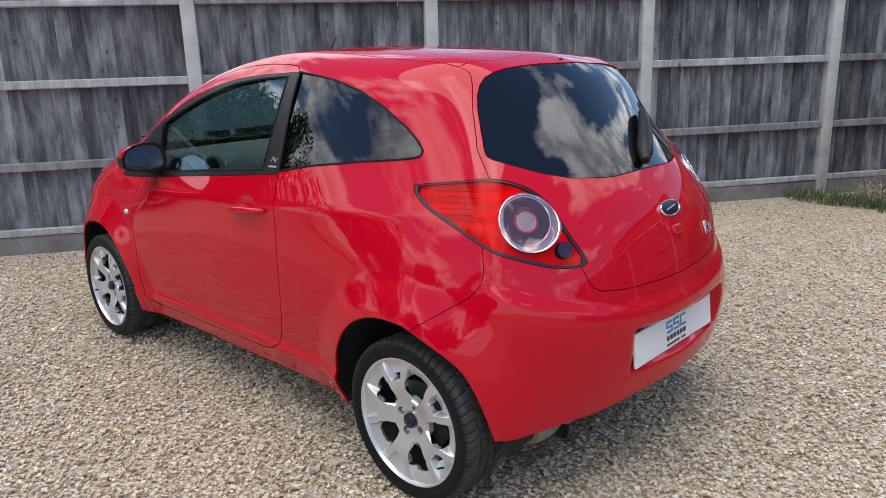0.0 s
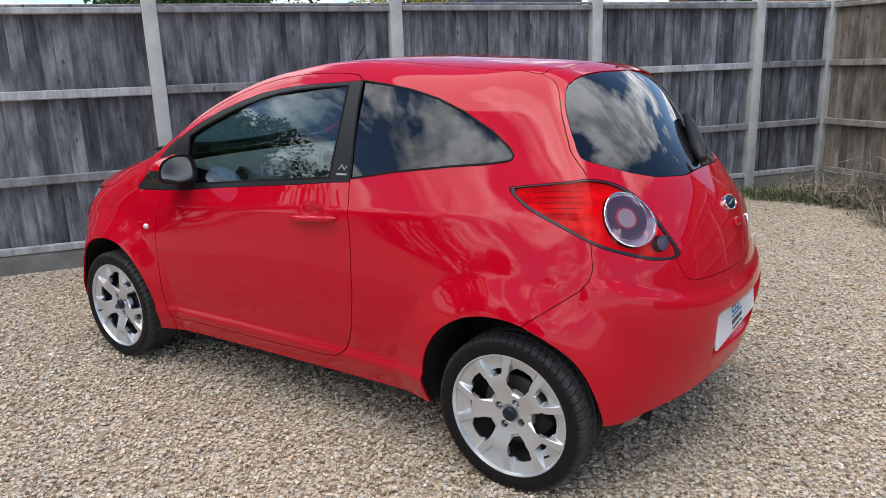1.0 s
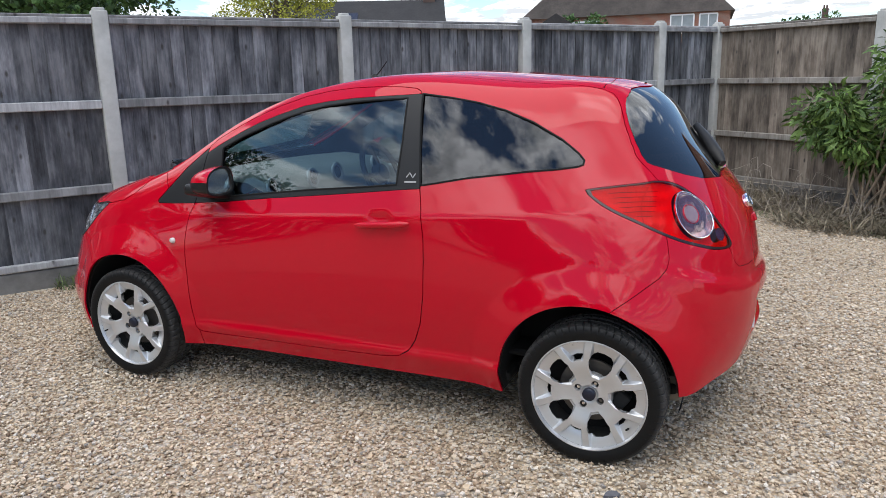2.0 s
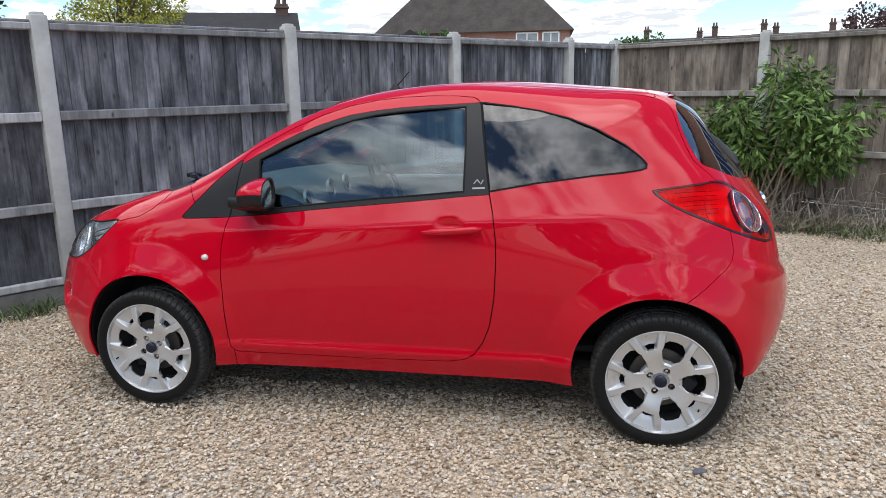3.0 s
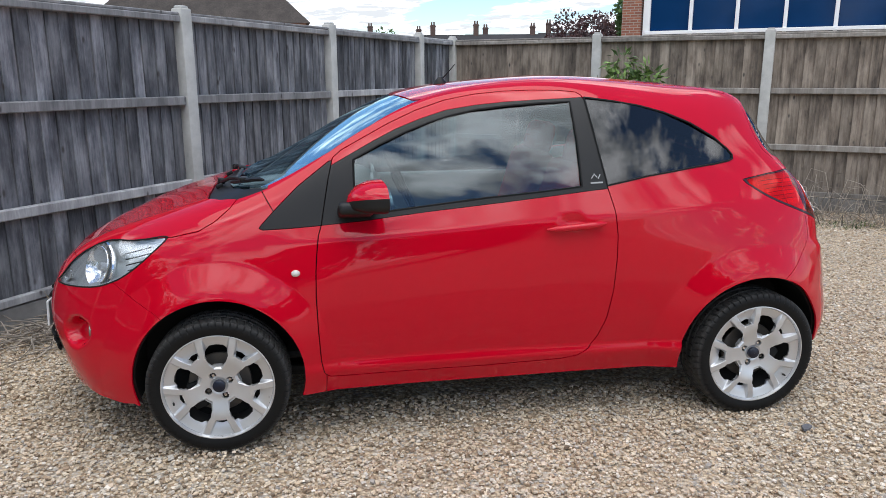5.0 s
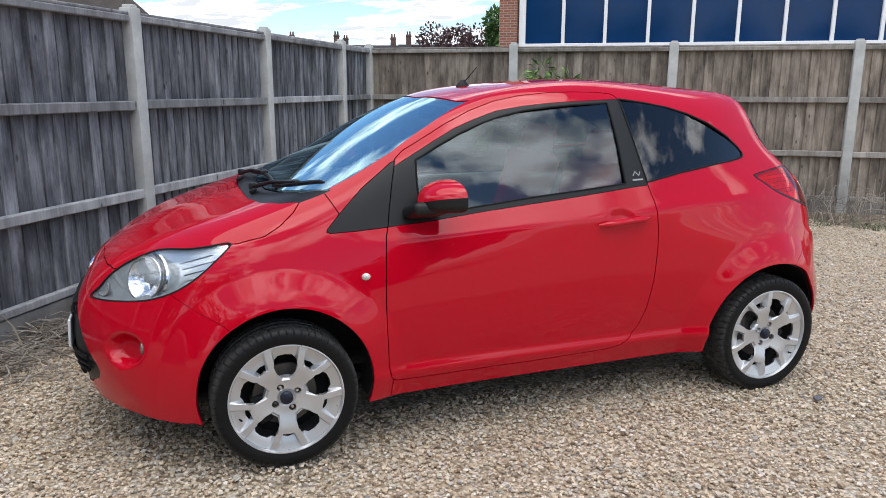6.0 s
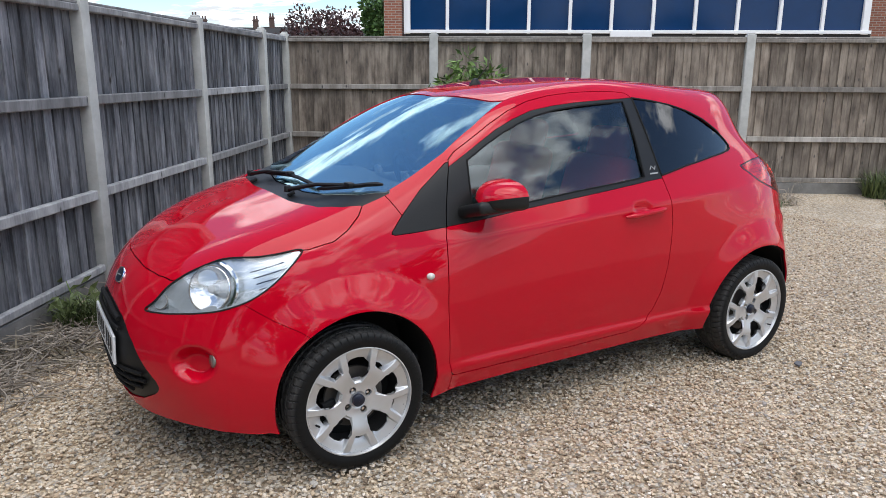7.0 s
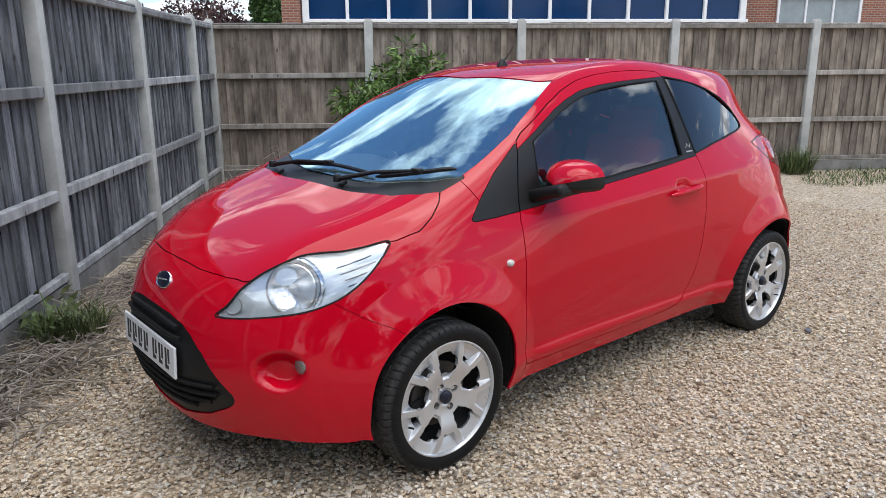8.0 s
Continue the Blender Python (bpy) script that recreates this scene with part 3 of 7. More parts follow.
office()
house((-9.1, 59.5), 4, 15.5, 11, 5.4, 12.0, 6.4, M_BRICK, M_TILE, "brick house with a steep brown tiled hip roof", windows=((4.2, 4.55, 1.6, 1.3), (6.0, 4.55, 1.2, 1.3), (-3.5, 4.4, 3.4, 1.2)))
house((-22.3, 39.0), 26, 10.5, 8, 3.3, 6.0, 0, M_RENDER, M_SLATE, "low house with a dark tiled roof", chimneys=((4.3, 0, 6.5),), panels=((-2.2, 0.5), (-0.6, 0.5)))
house((-11.6, 47.0), 100, 6, 5.5, 3.3, 5.0, 0, M_RENDER, M_SLATE, "small gabled house with a dark roof")
for k, (az, dist, top, turn) in enumerate(((84, 118, 8.6, 10), (79, 112, 8.4, -4), (75.5, 105, 8.1, -14), (70, 108, 8.4, -20), (65.5, 120, 8.8, -25))):
    a = radians(az)
    house((dist * math.cos(a), dist * math.sin(a)), turn, 12, 8, 4.6, top - 0.9, 0, M_BRICK, M_SLATE, "far terraced house with chimneys", chimneys=((-4.5, 0, top + 0.5), (3.5, 0, top + 0.2)))


# ---- trees and shrubs ----
def leaf_material(name, low, high):
    k = Mat(name, low, 0.55, 0.0, Specular_IOR_Level=0.35)
    g = k.node("ShaderNodeNewGeometry")
    k.colour(k.ramp(g.outputs["Random Per Island"], [(0.0, low), (0.6, high), (1.0, tuple(min(1, c * 1.5) for c in high))]))
    return k.m


M_LEAF = leaf_material("green_leaf", (0.022, 0.05, 0.012), (0.06, 0.12, 0.03))
M_LEAF_YELLOW = leaf_material("yellow_green_leaf", (0.16, 0.19, 0.02), (0.36, 0.36, 0.05))
M_LEAF_PURPLE = leaf_material("purple_leaf", (0.028, 0.012, 0.014), (0.065, 0.03, 0.03))
M_LEAF_BUSH = leaf_material("bush_leaf", (0.035, 0.075, 0.018), (0.125, 0.20, 0.05))
M_BARK = plain("bark", (0.085, 0.065, 0.05), 0.9, 0.0, 20.0, 0.35)
M_TWIG = plain("dry_twig", (0.30, 0.24, 0.17), 0.9, 0.0, 30.0, 0.35)


def leaf_cloud(rng, centres, radii, count, size, droop=0.3, narrow=0.45):
    """Corners and faces of many bent leaves about some clump centres."""
    c = np.asarray(centres, float)
    which = rng.integers(0, len(c), count)
    d = rng.normal(size=(count, 3))
    d /= np.linalg.norm(d, axis=1, keepdims=True)
    p = c[which] + d * np.asarray(radii)[which][:, None] * rng.uniform(0.35, 1.0, (count, 1)) ** 0.5
    out = d + rng.normal(size=(count, 3)) * 0.6
    out[:, 2] -= droop
    out /= np.linalg.norm(out, axis=1, keepdims=True)
    side = np.cross(out, rng.normal(size=(count, 3)))
    side /= np.maximum(np.linalg.norm(side, axis=1, keepdims=True), 1e-6)
    s = size * rng.uniform(0.6, 1.3, (count, 1))
    up = np.cross(side, out)
    a, tip = p, p + out * s - up * s * 0.12
    mid = p + out * s * 0.5 + up * s * 0.06
    v = np.stack((a, mid + side * s * narrow / 2, tip, mid - side * s * narrow / 2), 1).reshape(-1, 3)
    k = np.arange(count)[:, None] * 4
    f = np.concatenate((k + np.array([[0, 1, 3]]), k + np.array([[1, 2, 3]])))
    return v, f


def tree(at, height, spread, leaf, label, seed, clumps=26, leaves=5200, size=0.3, bare=0.35, name="tree"):
    rng = np.random.default_rng(seed)
    thing = tagged(empty(name, pose(at[0], at[1], 0)), label, "tree")
    bm = bmesh.new()
    trunk = [(0, 0, -0.1), (rng.uniform(-0.1, 0.1), 0.05, height * 0.25), (rng.uniform(-0.2, 0.2), -0.05, height * 0.55), (rng.uniform(-0.3, 0.3), 0, height * 0.85)]
    tube(bm, trunk, height * 0.028, 10, [1.25, 0.9, 0.6, 0.2])
    centres, radii = [], []
    for k in range(clumps):
        a, h = rng.uniform(0, 2 * math.pi), rng.uniform(bare, 1.0)
        r = spread * math.sqrt(max(0.05, 1 - ((h - 0.62) / 0.45) ** 2)) * rng.uniform(0.35, 0.95)
        c = (r * math.cos(a), r * math.sin(a), height * h)
        centres.append(c)
        radii.append(spread * rng.uniform(0.22, 0.42))
        start = Vector(trunk[1]).lerp(Vector(trunk[3]), min(1, max(0, h - bare) * 0.9))
        mid = start.lerp(Vector(c), 0.55) + Vector((0, 0, 0.06 * height))
        tube(bm, [start, mid, c], height * 0.009, 6, [1.2, 0.7, 0.25])
    part("trunk", bm, M_BARK, thing, smooth=True)
    v, f = leaf_cloud(rng, centres, radii, leaves, size, 0.2, 0.6)
    hang(new("crown", from_arrays("crown", v, f, leaf, smooth=False)), thing, "leafy crown")
    return thing


tree((-22.6, 30.4), 7.4, 3.0, M_LEAF_YELLOW, "yellow-green leafy tree behind the fence", 3, 26, 16000, 0.15)
tree((-24.5, 17.0), 9.5, 4.6, M_LEAF, "dark green tree behind the fence", 4, 44, 16000, 0.34, 0.15)
tree((-30.0, 23.5), 10.5, 5.0, M_LEAF, "dark green tree behind the fence", 5, 44, 16000, 0.36, 0.15)
tree((14.3, 29.5), 4.5, 1.6, M_LEAF, "green tree beside the brick building", 6, 26, 6000, 0.24, 0.2)
tree((18.8, 49.5), 4.9, 3.6, M_LEAF_PURPLE, "purple-leaved tree among far roofs", 7, 26, 6000, 0.28, 0.3)
tree((3.2, 63.0), 4.0, 4.2, M_LEAF, "low green shrub far behind the fence", 8, 26, 6000, 0.34, 0.2, "shrub")
tree((-11.5, 51.5), 5.0, 2.2, M_LEAF, "small green tree between houses", 9, 20, 3000, 0.28, 0.2)
# the far side of the yard, seen only as reflections in the paint and glass
for k, (x, y, h, w) in enumerate(((3.5, -19.0, 5.2, 3.4), (-4.0, -19.0, 5.6, 3.6), (-10.5, -16.0, 7.2, 4.0), (-16.0, -10.0, 9.0, 4.6), (-17.5, -4.5, 8.6, 4.4), (-20.0, -8.0, 9.6, 4.6))):
    tree((x, y), h, w, M_LEAF, "dark green tree along the yard's open side", 20 + k, 30, 12000, 0.32, 0.12)


def bush():
    """Arching shrub with long narrow leaves against the second fence."""
    rng = np.random.default_rng(31)
    thing = tagged(empty("bush", pose(2.75, 4.68, 0)), "leafy green shrub growing against the board fence", "shrub")
    centres, radii = [], []
    for k in range(34):
        a = rng.uniform(0, 2 * math.pi)
        r = rng.uniform(0.05, 1.0) ** 0.6
        top = 0.55 + rng.uniform(0, 1.0) * (1.26 - 0.60 * r)
        along, across = 0.82 * r * math.cos(a), 0.42 * r * math.sin(a)
        tip = Vector((0.824 * along + 0.566 * across, -0.566 * along + 0.824 * across, top))
        foot = Vector((rng.uniform(-0.25, 0.25), rng.uniform(-0.12, 0.12), 0))
        mid = foot.lerp(tip, 0.6) + Vector((0, 0, 0.22))
        bm = bmesh.new()
        tube(bm, [foot, mid, tip], 0.011, 6, [1.1, 0.8, 0.3])
        part("stem", bm, M_TWIG, thing, smooth=True)
        centres += [tuple(tip), tuple(mid.lerp(tip, 0.55))]
        radii += [0.17, 0.15]
    for x, y, tx, ty, h in ((-0.35, -0.1, -0.2, -0.05, 0.8), (-0.28, -0.05, -0.33, -0.1, 0.7), (0.45, -0.25, 0.35, -0.2, 0.6)):
        bm = bmesh.new()
        tube(bm, [(x, y, 0), (tx, ty, h)], 0.012, 6, [1, 0.7])
        part("stem", bm, M_TWIG, thing, smooth=True)
    v, f = leaf_cloud(rng, centres, radii, 6200, 0.115, 0.6, 0.30)
    hang(new("leaves", from_arrays("leaves", v, f, M_LEAF_BUSH, smooth=False)), thing, "narrow green leaves")


bush()
M_GRASS = leaf_material("grass_blade", (0.038, 0.058, 0.02), (0.10, 0.13, 0.046))
M_STRAW = leaf_material("dry_grass", (0.10, 0.082, 0.055), (0.22, 0.185, 0.13))


def blades(name, at, spread, count, length, material, label, seed, flat=0.0, kind=""):
    """A patch of thin bent blades rooted in the ground."""
    rng = np.random.default_rng(seed)
    a, r = rng.uniform(0, 2 * math.pi, count), np.sqrt(rng.uniform(0, 1, count))
    p = np.stack((at[0] + spread[0] * r * np.cos(a), at[1] + spread[1] * r * np.sin(a), np.full(count, -0.01)), 1)
    lean = rng.normal(size=(count, 3)) * (0.45 + flat)
    lean[:, 2] = 1.0 - flat
    lean /= np.linalg.norm(lean, axis=1, keepdims=True)
    s = length * rng.uniform(0.4, 1.2, (count, 1))
    side = np.cross(lean, [0, 0, 1.0]) + 1e-4
    side /= np.linalg.norm(side, axis=1, keepdims=True)
    w = 0.004 + 0.05 * s * 0.12
    mid = p + lean * s * 0.55
    tip = p + lean * s + np.stack((lean[:, 0], lean[:, 1], -0.5 * np.abs(lean[:, 2])), 1) * s * 0.35
    v = np.stack((p - side * w, p + side * w, mid + side * w * 0.8, mid - side * w * 0.8, tip), 1).reshape(-1, 3)
    v[:, 2] = np.maximum(v[:, 2], -0.012)
    k = np.arange(count)[:, None] * 5
    f = np.concatenate((k + np.array([[0, 1, 2]]), k + np.array([[0, 2, 3]]), k + np.array([[3, 2, 4]])))
    return tagged(new(name, from_arrays(name, v, f, material, smooth=False)), label, "weeds", kind=kind)


blades("weed_clump", (-1.86, 1.68), (0.20, 0.16), 420, 0.22, M_GRASS, "green grassy weed clump at the foot of the fence", 41)
blades("dry_stalks", (-2.05, 1.30), (0.45, 0.40), 260, 0.30, M_STRAW, "dry brown creeper stalks lying on gravel", 42, 0.85, "stuff")
blades("dry_stalks", (-1.35, 2.35), (0.45, 0.42), 260, 0.26, M_STRAW, "dry brown creeper stalks lying on gravel", 43, 0.8, "stuff")
blades("dry_grass", (2.75, 4.35), (0.95, 0.50), 1500, 0.30, M_STRAW, "dry straw and dead stalks under the shrub", 44, 0.5, "stuff")
blades("grass_tuft", (3.6, 3.9), (0.9, 0.35), 500, 0.16, M_GRASS, "short green grass along the fence", 45, 0.2, "stuff")
blades("dry_grass", (1.6, 5.5), (0.8, 0.5), 900, 0.34, M_STRAW, "dry straw and dead stalks in the fence corner", 46, 0.5, "stuff")
blades("grass_tuft", (0.85, 5.25), (0.55, 0.25), 700, 0.14, M_GRASS, "short green grass along the fence", 47, 0.15, "stuff")
blades("weed_clump", (7.2, 1.9), (0.22, 0.2), 420, 0.42, M_GRASS, "tall green weeds at the foot of a fence post", 48)
blades("grass_tuft", (7.9, 1.2), (1.6, 0.55), 1600, 0.09, M_GRASS, "thin green grass on the gravel by the fence", 49, 0.2, "stuff")
blades("grass_tuft", (-2.9, 0.45), (0.2, 0.2), 200, 0.16, M_GRASS, "small green weeds at a fence post", 50, 0.2)


def broad_leaves():
    """Dock leaves low beside the grass clump."""
    rng = np.random.default_rng(61)
    thing = tagged(empty("dock_weed", pose(-1.95, 1.62, 0)), "broad-leaved green weed against the gravel board", "weeds")
    bm = bmesh.new()
    tube(bm, [(0, 0, -0.01), (0.01, 0.02, 0.14), (-0.02, 0.05, 0.27)], 0.006, 6, [1.2, 0.9, 0.4])
    part("stem", bm, M_LEAF_BUSH, thing, smooth=True)
    for k in range(40):
        h, a = 0.03 + 0.0055 * k, 2.4 * k
        v, f = leaf_cloud(rng, [(0.06 * math.cos(a), 0.06 * math.sin(a), h)], [0.05], 1, 0.10, 0.3, 0.32)
        hang(new("leaf", from_arrays("leaf", v, f, M_GRASS, smooth=False)), thing)
    return thing


broad_leaves()


def creeper(at, along, count, seed):
    """Dead stems tangled on the ground at the foot of a fence."""
    rng = np.random.default_rng(seed)
    bm = bmesh.new()
    for k in range(count):
        f, off = rng.uniform(-1, 1), abs(rng.normal(0, 0.22))
        p = Vector((at[0] + 0.566 * f * along + 0.824 * off, at[1] + 0.824 * f * along - 0.566 * off, rng.uniform(0.004, 0.05)))
        a = rng.uniform(0, 2 * math.pi)
        pts = [p]
        for i in range(4):
            a += rng.normal(0, 0.55)
            step = rng.uniform(0.05, 0.11)
            p = p + Vector((step * math.cos(a), step * math.sin(a), 0))
            p.z = min(0.11, max(0.004, p.z + rng.normal(0, 0.022)))
            pts.append(p)
        tube(bm, pts, rng.uniform(0.0022, 0.0062), 5, [1, 0.9, 0.8, 0.7, 0.4])
    me = bpy.data.meshes.new("dead_creeper")
    bm.to_mesh(me)
    bm.free()
    me.materials.append(M_CREEPER)
    return tagged(new("dead_creeper", me), "tangle of dead brown creeper stems on the gravel", "weeds", kind="stuff")


M_CREEPER = leaf_material("dead_stem", (0.10, 0.082, 0.066), (0.30, 0.26, 0.215))


def brush(start, end, depth, count, seed):
    """A bank of dead stems arching up against the second fence, on a mat of litter."""
    rng = np.random.default_rng(seed)
    bm = bmesh.new()
    for k in range(count):
        s, off = rng.uniform(start, end), depth * rng.uniform(0, 1) ** 1.3 + 0.06
        foot = FENCE_B + ALONG_B * s - Vector((0.566, 0.824, 0)) * off
        a, reach = rng.uniform(0, 2 * math.pi), rng.uniform(0.12, 0.48)
        tall = rng.uniform(0.03, 0.46) * (1.15 - 0.75 * off / depth)
        side = Vector((math.cos(a), math.sin(a), 0)) * reach
        near = (foot + side - FENCE_B).dot(Vector((0.566, 0.824, 0)))
        if near > -0.08:
            side -= Vector((0.566, 0.824, 0)) * (near + 0.08)
        pts = [foot, foot + side * 0.3 + Vector((0, 0, tall)), foot + side * 0.7 + Vector((0, 0, tall * rng.uniform(0.7, 1.15))), foot + side + Vector((0, 0, max(0.006, tall * rng.uniform(0.1, 0.9))))]
        tube(bm, pts, rng.uniform(0.002, 0.0052), 4, [1, 0.85, 0.7, 0.35])
    me = bpy.data.meshes.new("dead_brush")
    bm.to_mesh(me)
    bm.free()
    me.materials.append(M_CREEPER)
    tagged(new("dead_brush", me), "bank of dead brown stems against the board fence", "weeds", kind="stuff")


M_LITTER = leaf_material("leaf_litter", (0.05, 0.038, 0.027), (0.16, 0.125, 0.09))
brush(0.7, 6.3, 0.95, 620, 93)
for k in range(9):
    c = FENCE_B + ALONG_B * (1.0 + 0.62 * k) - Vector((0.566, 0.824, 0)) * 0.52
    blades("leaf_litter", (c.x, c.y), (0.52, 0.50), 700, 0.10, M_LITTER, "brown leaf litter and dead grass along the fence", 100 + k, 0.9, "stuff")
    c -= Vector((0.566, 0.824, 0)) * 0.42
    blades("grass_tuft", (c.x, c.y), (0.34, 0.20), 130, 0.07, M_GRASS, "thin green grass at the edge of the gravel", 120 + k, 0.3, "stuff")
creeper((-2.02, 1.62), 1.0, 330, 91)
creeper((-1.0, 3.05), 0.8, 160, 92)


# ---- the car: a lofted skin cut into panels ----
# rails of the loft, each from the front bumper's foot over the roof to the rear bumper's foot
RAIL_CENTRE = [(-1.884, 0, 0.214), (-1.923, 0, 0.5), (-1.851, 0, 0.685), (-1.783, 0, 0.765), (-1.491, 0, 0.911), (-1.118, 0, 1.012), (-0.717, 0, 1.227), (-0.364, 0, 1.391), (0.023, 0, 1.454), (0.399, 0, 1.474), (0.897, 0, 1.44), (1.282, 0, 1.366), (1.396, 0, 1.197), (1.546, 0, 1.018), (1.654, 0, 0.894), (1.696, 0, 0.723), (1.736, 0, 0.518), (1.67, 0, 0.242)]
RAIL_INNER = [(-1.85, 0.258, 0.208), (-1.911, 0.258, 0.489), (-1.843, 0.253, 0.677), (-1.758, 0.258, 0.761), (-1.46, 0.299, 0.896), (-1.09, 0.298, 1.017), (-0.701, 0.266, 1.222), (-0.357, 0.245, 1.388), (0.013, 0.248, 1.45), (0.399, 0.248, 1.469), (0.897, 0.248, 1.434), (1.257, 0.211, 1.349), (1.389, 0.244, 1.194), (1.536, 0.253, 1.023), (1.621, 0.241, 0.886), (1.673, 0.253, 0.718), (1.712, 0.253, 0.514), (1.646, 0.254, 0.238)]
RAIL_SHOULDER = [(-1.756, 0.459, 0.207), (-1.822, 0.459, 0.46), (-1.785, 0.455, 0.634), (-1.691, 0.461, 0.77), (-1.393, 0.563, 0.913), (-0.969, 0.574, 1.051), (-0.627, 0.52, 1.236), (-0.3, 0.448, 1.376), (0.019, 0.458, 1.438), (0.4, 0.457, 1.448), (0.9, 0.43, 1.414), (1.19, 0.401, 1.364), (1.319, 0.437, 1.196), (1.435, 0.475, 1.025), (1.572, 0.456, 0.879), (1.614, 0.473, 0.7), (1.656, 0.477, 0.488), (1.593, 0.452, 0.226)]
RAIL_EDGE = [(-1.665, 0.582, 0.202), (-1.725, 0.602, 0.431), (-1.678, 0.584, 0.584), (-1.591, 0.605, 0.726), (-1.326, 0.666, 0.873), (-0.938, 0.653, 1.002), (-0.585, 0.623, 1.196), (-0.262, 0.543, 1.335), (-0.001, 0.55, 1.356), (0.401, 0.557, 1.373), (0.902, 0.531, 1.34), (1.148, 0.49, 1.304), (1.265, 0.522, 1.153), (1.375, 0.612, 1.02), (1.476, 0.626, 0.859), (1.528, 0.62, 0.668), (1.575, 0.624, 0.46), (1.538, 0.579, 0.218)]
RAIL_BELT = [(-1.589, 0.66, 0.198), (-1.609, 0.686, 0.402), (-1.568, 0.671, 0.531), (-1.473, 0.697, 0.658), (-1.259, 0.731, 0.791), (-0.951, 0.704, 0.889), (-0.682, 0.697, 0.934), (-0.422, 0.695, 0.957), (-0.102, 0.708, 0.984), (0.42, 0.722, 1.029), (0.883, 0.662, 1.08), (1.088, 0.605, 1.097), (1.197, 0.617, 1.054), (1.298, 0.673, 0.926), (1.387, 0.705, 0.776), (1.45, 0.708, 0.615), (1.501, 0.708, 0.421), (1.491, 0.648, 0.212)]
RAIL_WAIST = [(-1.527, 0.694, 0.198), (-1.524, 0.72, 0.36), (-1.468, 0.728, 0.455), (-1.381, 0.751, 0.568), (-1.203, 0.769, 0.665), (-0.981, 0.759, 0.717), (-0.722, 0.767, 0.762), (-0.451, 0.764, 0.785), (-0.101, 0.77, 0.803), (0.43, 0.779, 0.822), (0.851, 0.771, 0.865), (1.024, 0.754, 0.892), (1.13, 0.744, 0.886), (1.225, 0.759, 0.786), (1.322, 0.772, 0.674), (1.383, 0.752, 0.538), (1.429, 0.731, 0.382), (1.448, 0.67, 0.21)]
RAIL_FLANK = [(-1.488, 0.694, 0.199), (-1.46, 0.734, 0.299), (-1.402, 0.751, 0.361), (-1.312, 0.768, 0.421), (-1.13, 0.776, 0.459), (-0.949, 0.773, 0.479), (-0.73, 0.774, 0.487), (-0.45, 0.768, 0.498), (-0.1, 0.767, 0.498), (0.44, 0.774, 0.497), (0.819, 0.784, 0.518), (0.978, 0.798, 0.56), (1.1, 0.807, 0.601), (1.184, 0.805, 0.561), (1.265, 0.796, 0.501), (1.325, 0.773, 0.421), (1.379, 0.727, 0.314), (1.462, 0.654, 0.243)]
RAIL_SILL = [(-1.477, 0.714, 0.188), (-1.42, 0.735, 0.205), (-1.34, 0.747, 0.21), (-1.249, 0.752, 0.209), (-1.078, 0.747, 0.213), (-0.918, 0.732, 0.216), (-0.719, 0.727, 0.214), (-0.45, 0.719, 0.215), (-0.1, 0.715, 0.215), (0.44, 0.712, 0.215), (0.779, 0.721, 0.216), (0.937, 0.734, 0.216), (1.077, 0.757, 0.217), (1.169, 0.762, 0.217), (1.24, 0.759, 0.218), (1.3, 0.742, 0.219), (1.353, 0.716, 0.213), (1.4, 0.663, 0.231)]
RAILS = [RAIL_CENTRE, RAIL_INNER, RAIL_SHOULDER, RAIL_EDGE, RAIL_BELT, RAIL_WAIST, RAIL_FLANK, RAIL_SILL]
WHEEL_X, WHEEL_Z = 1.15, 0.283
ARCHES = ((-1.143, 0.312, 0.331, 0.036), (1.13, 0.292, 0.341, 0.032))  # x, z, radius, flare


def natural(t, p, s):
    """Natural cubic spline through p at t, taken at s (first axis)."""
    n = len(t)
    h = np.diff(t)
    a = np.zeros((n, n))
    r = np.zeros((n,) + p.shape[1:])
    a[0, 0] = a[-1, -1] = 1
    for i in range(1, n - 1):
        a[i, i - 1], a[i, i], a[i, i + 1] = h[i - 1], 2 * (h[i - 1] + h[i]), h[i]
        r[i] = 6 * ((p[i + 1] - p[i]) / h[i] - (p[i] - p[i - 1]) / h[i - 1])
    m = np.linalg.solve(a, r.reshape(n, -1)).reshape(r.shape)
    k = np.clip(np.searchsorted(t, s) - 1, 0, n - 2)
    shape = (-1,) + (1,) * (p.ndim - 1)
    hk = h[k].reshape(shape)
    u, v = (t[k + 1] - s).reshape(shape), (s - t[k]).reshape(shape)
    return m[k] * u ** 3 / (6 * hk) + m[k + 1] * v ** 3 / (6 * hk) + (p[k] / hk - m[k] * hk / 6) * u + (p[k + 1] / hk - m[k + 1] * hk / 6) * v


def chord(p, axis):
    """Mean chord lengths along an axis of the net, as rising parameters."""
    d = np.linalg.norm(np.diff(p, axis=axis), axis=2)
    d = (d ** 0.8).mean(axis=1 - axis)
    return np.concatenate(([0], np.cumsum(d)))


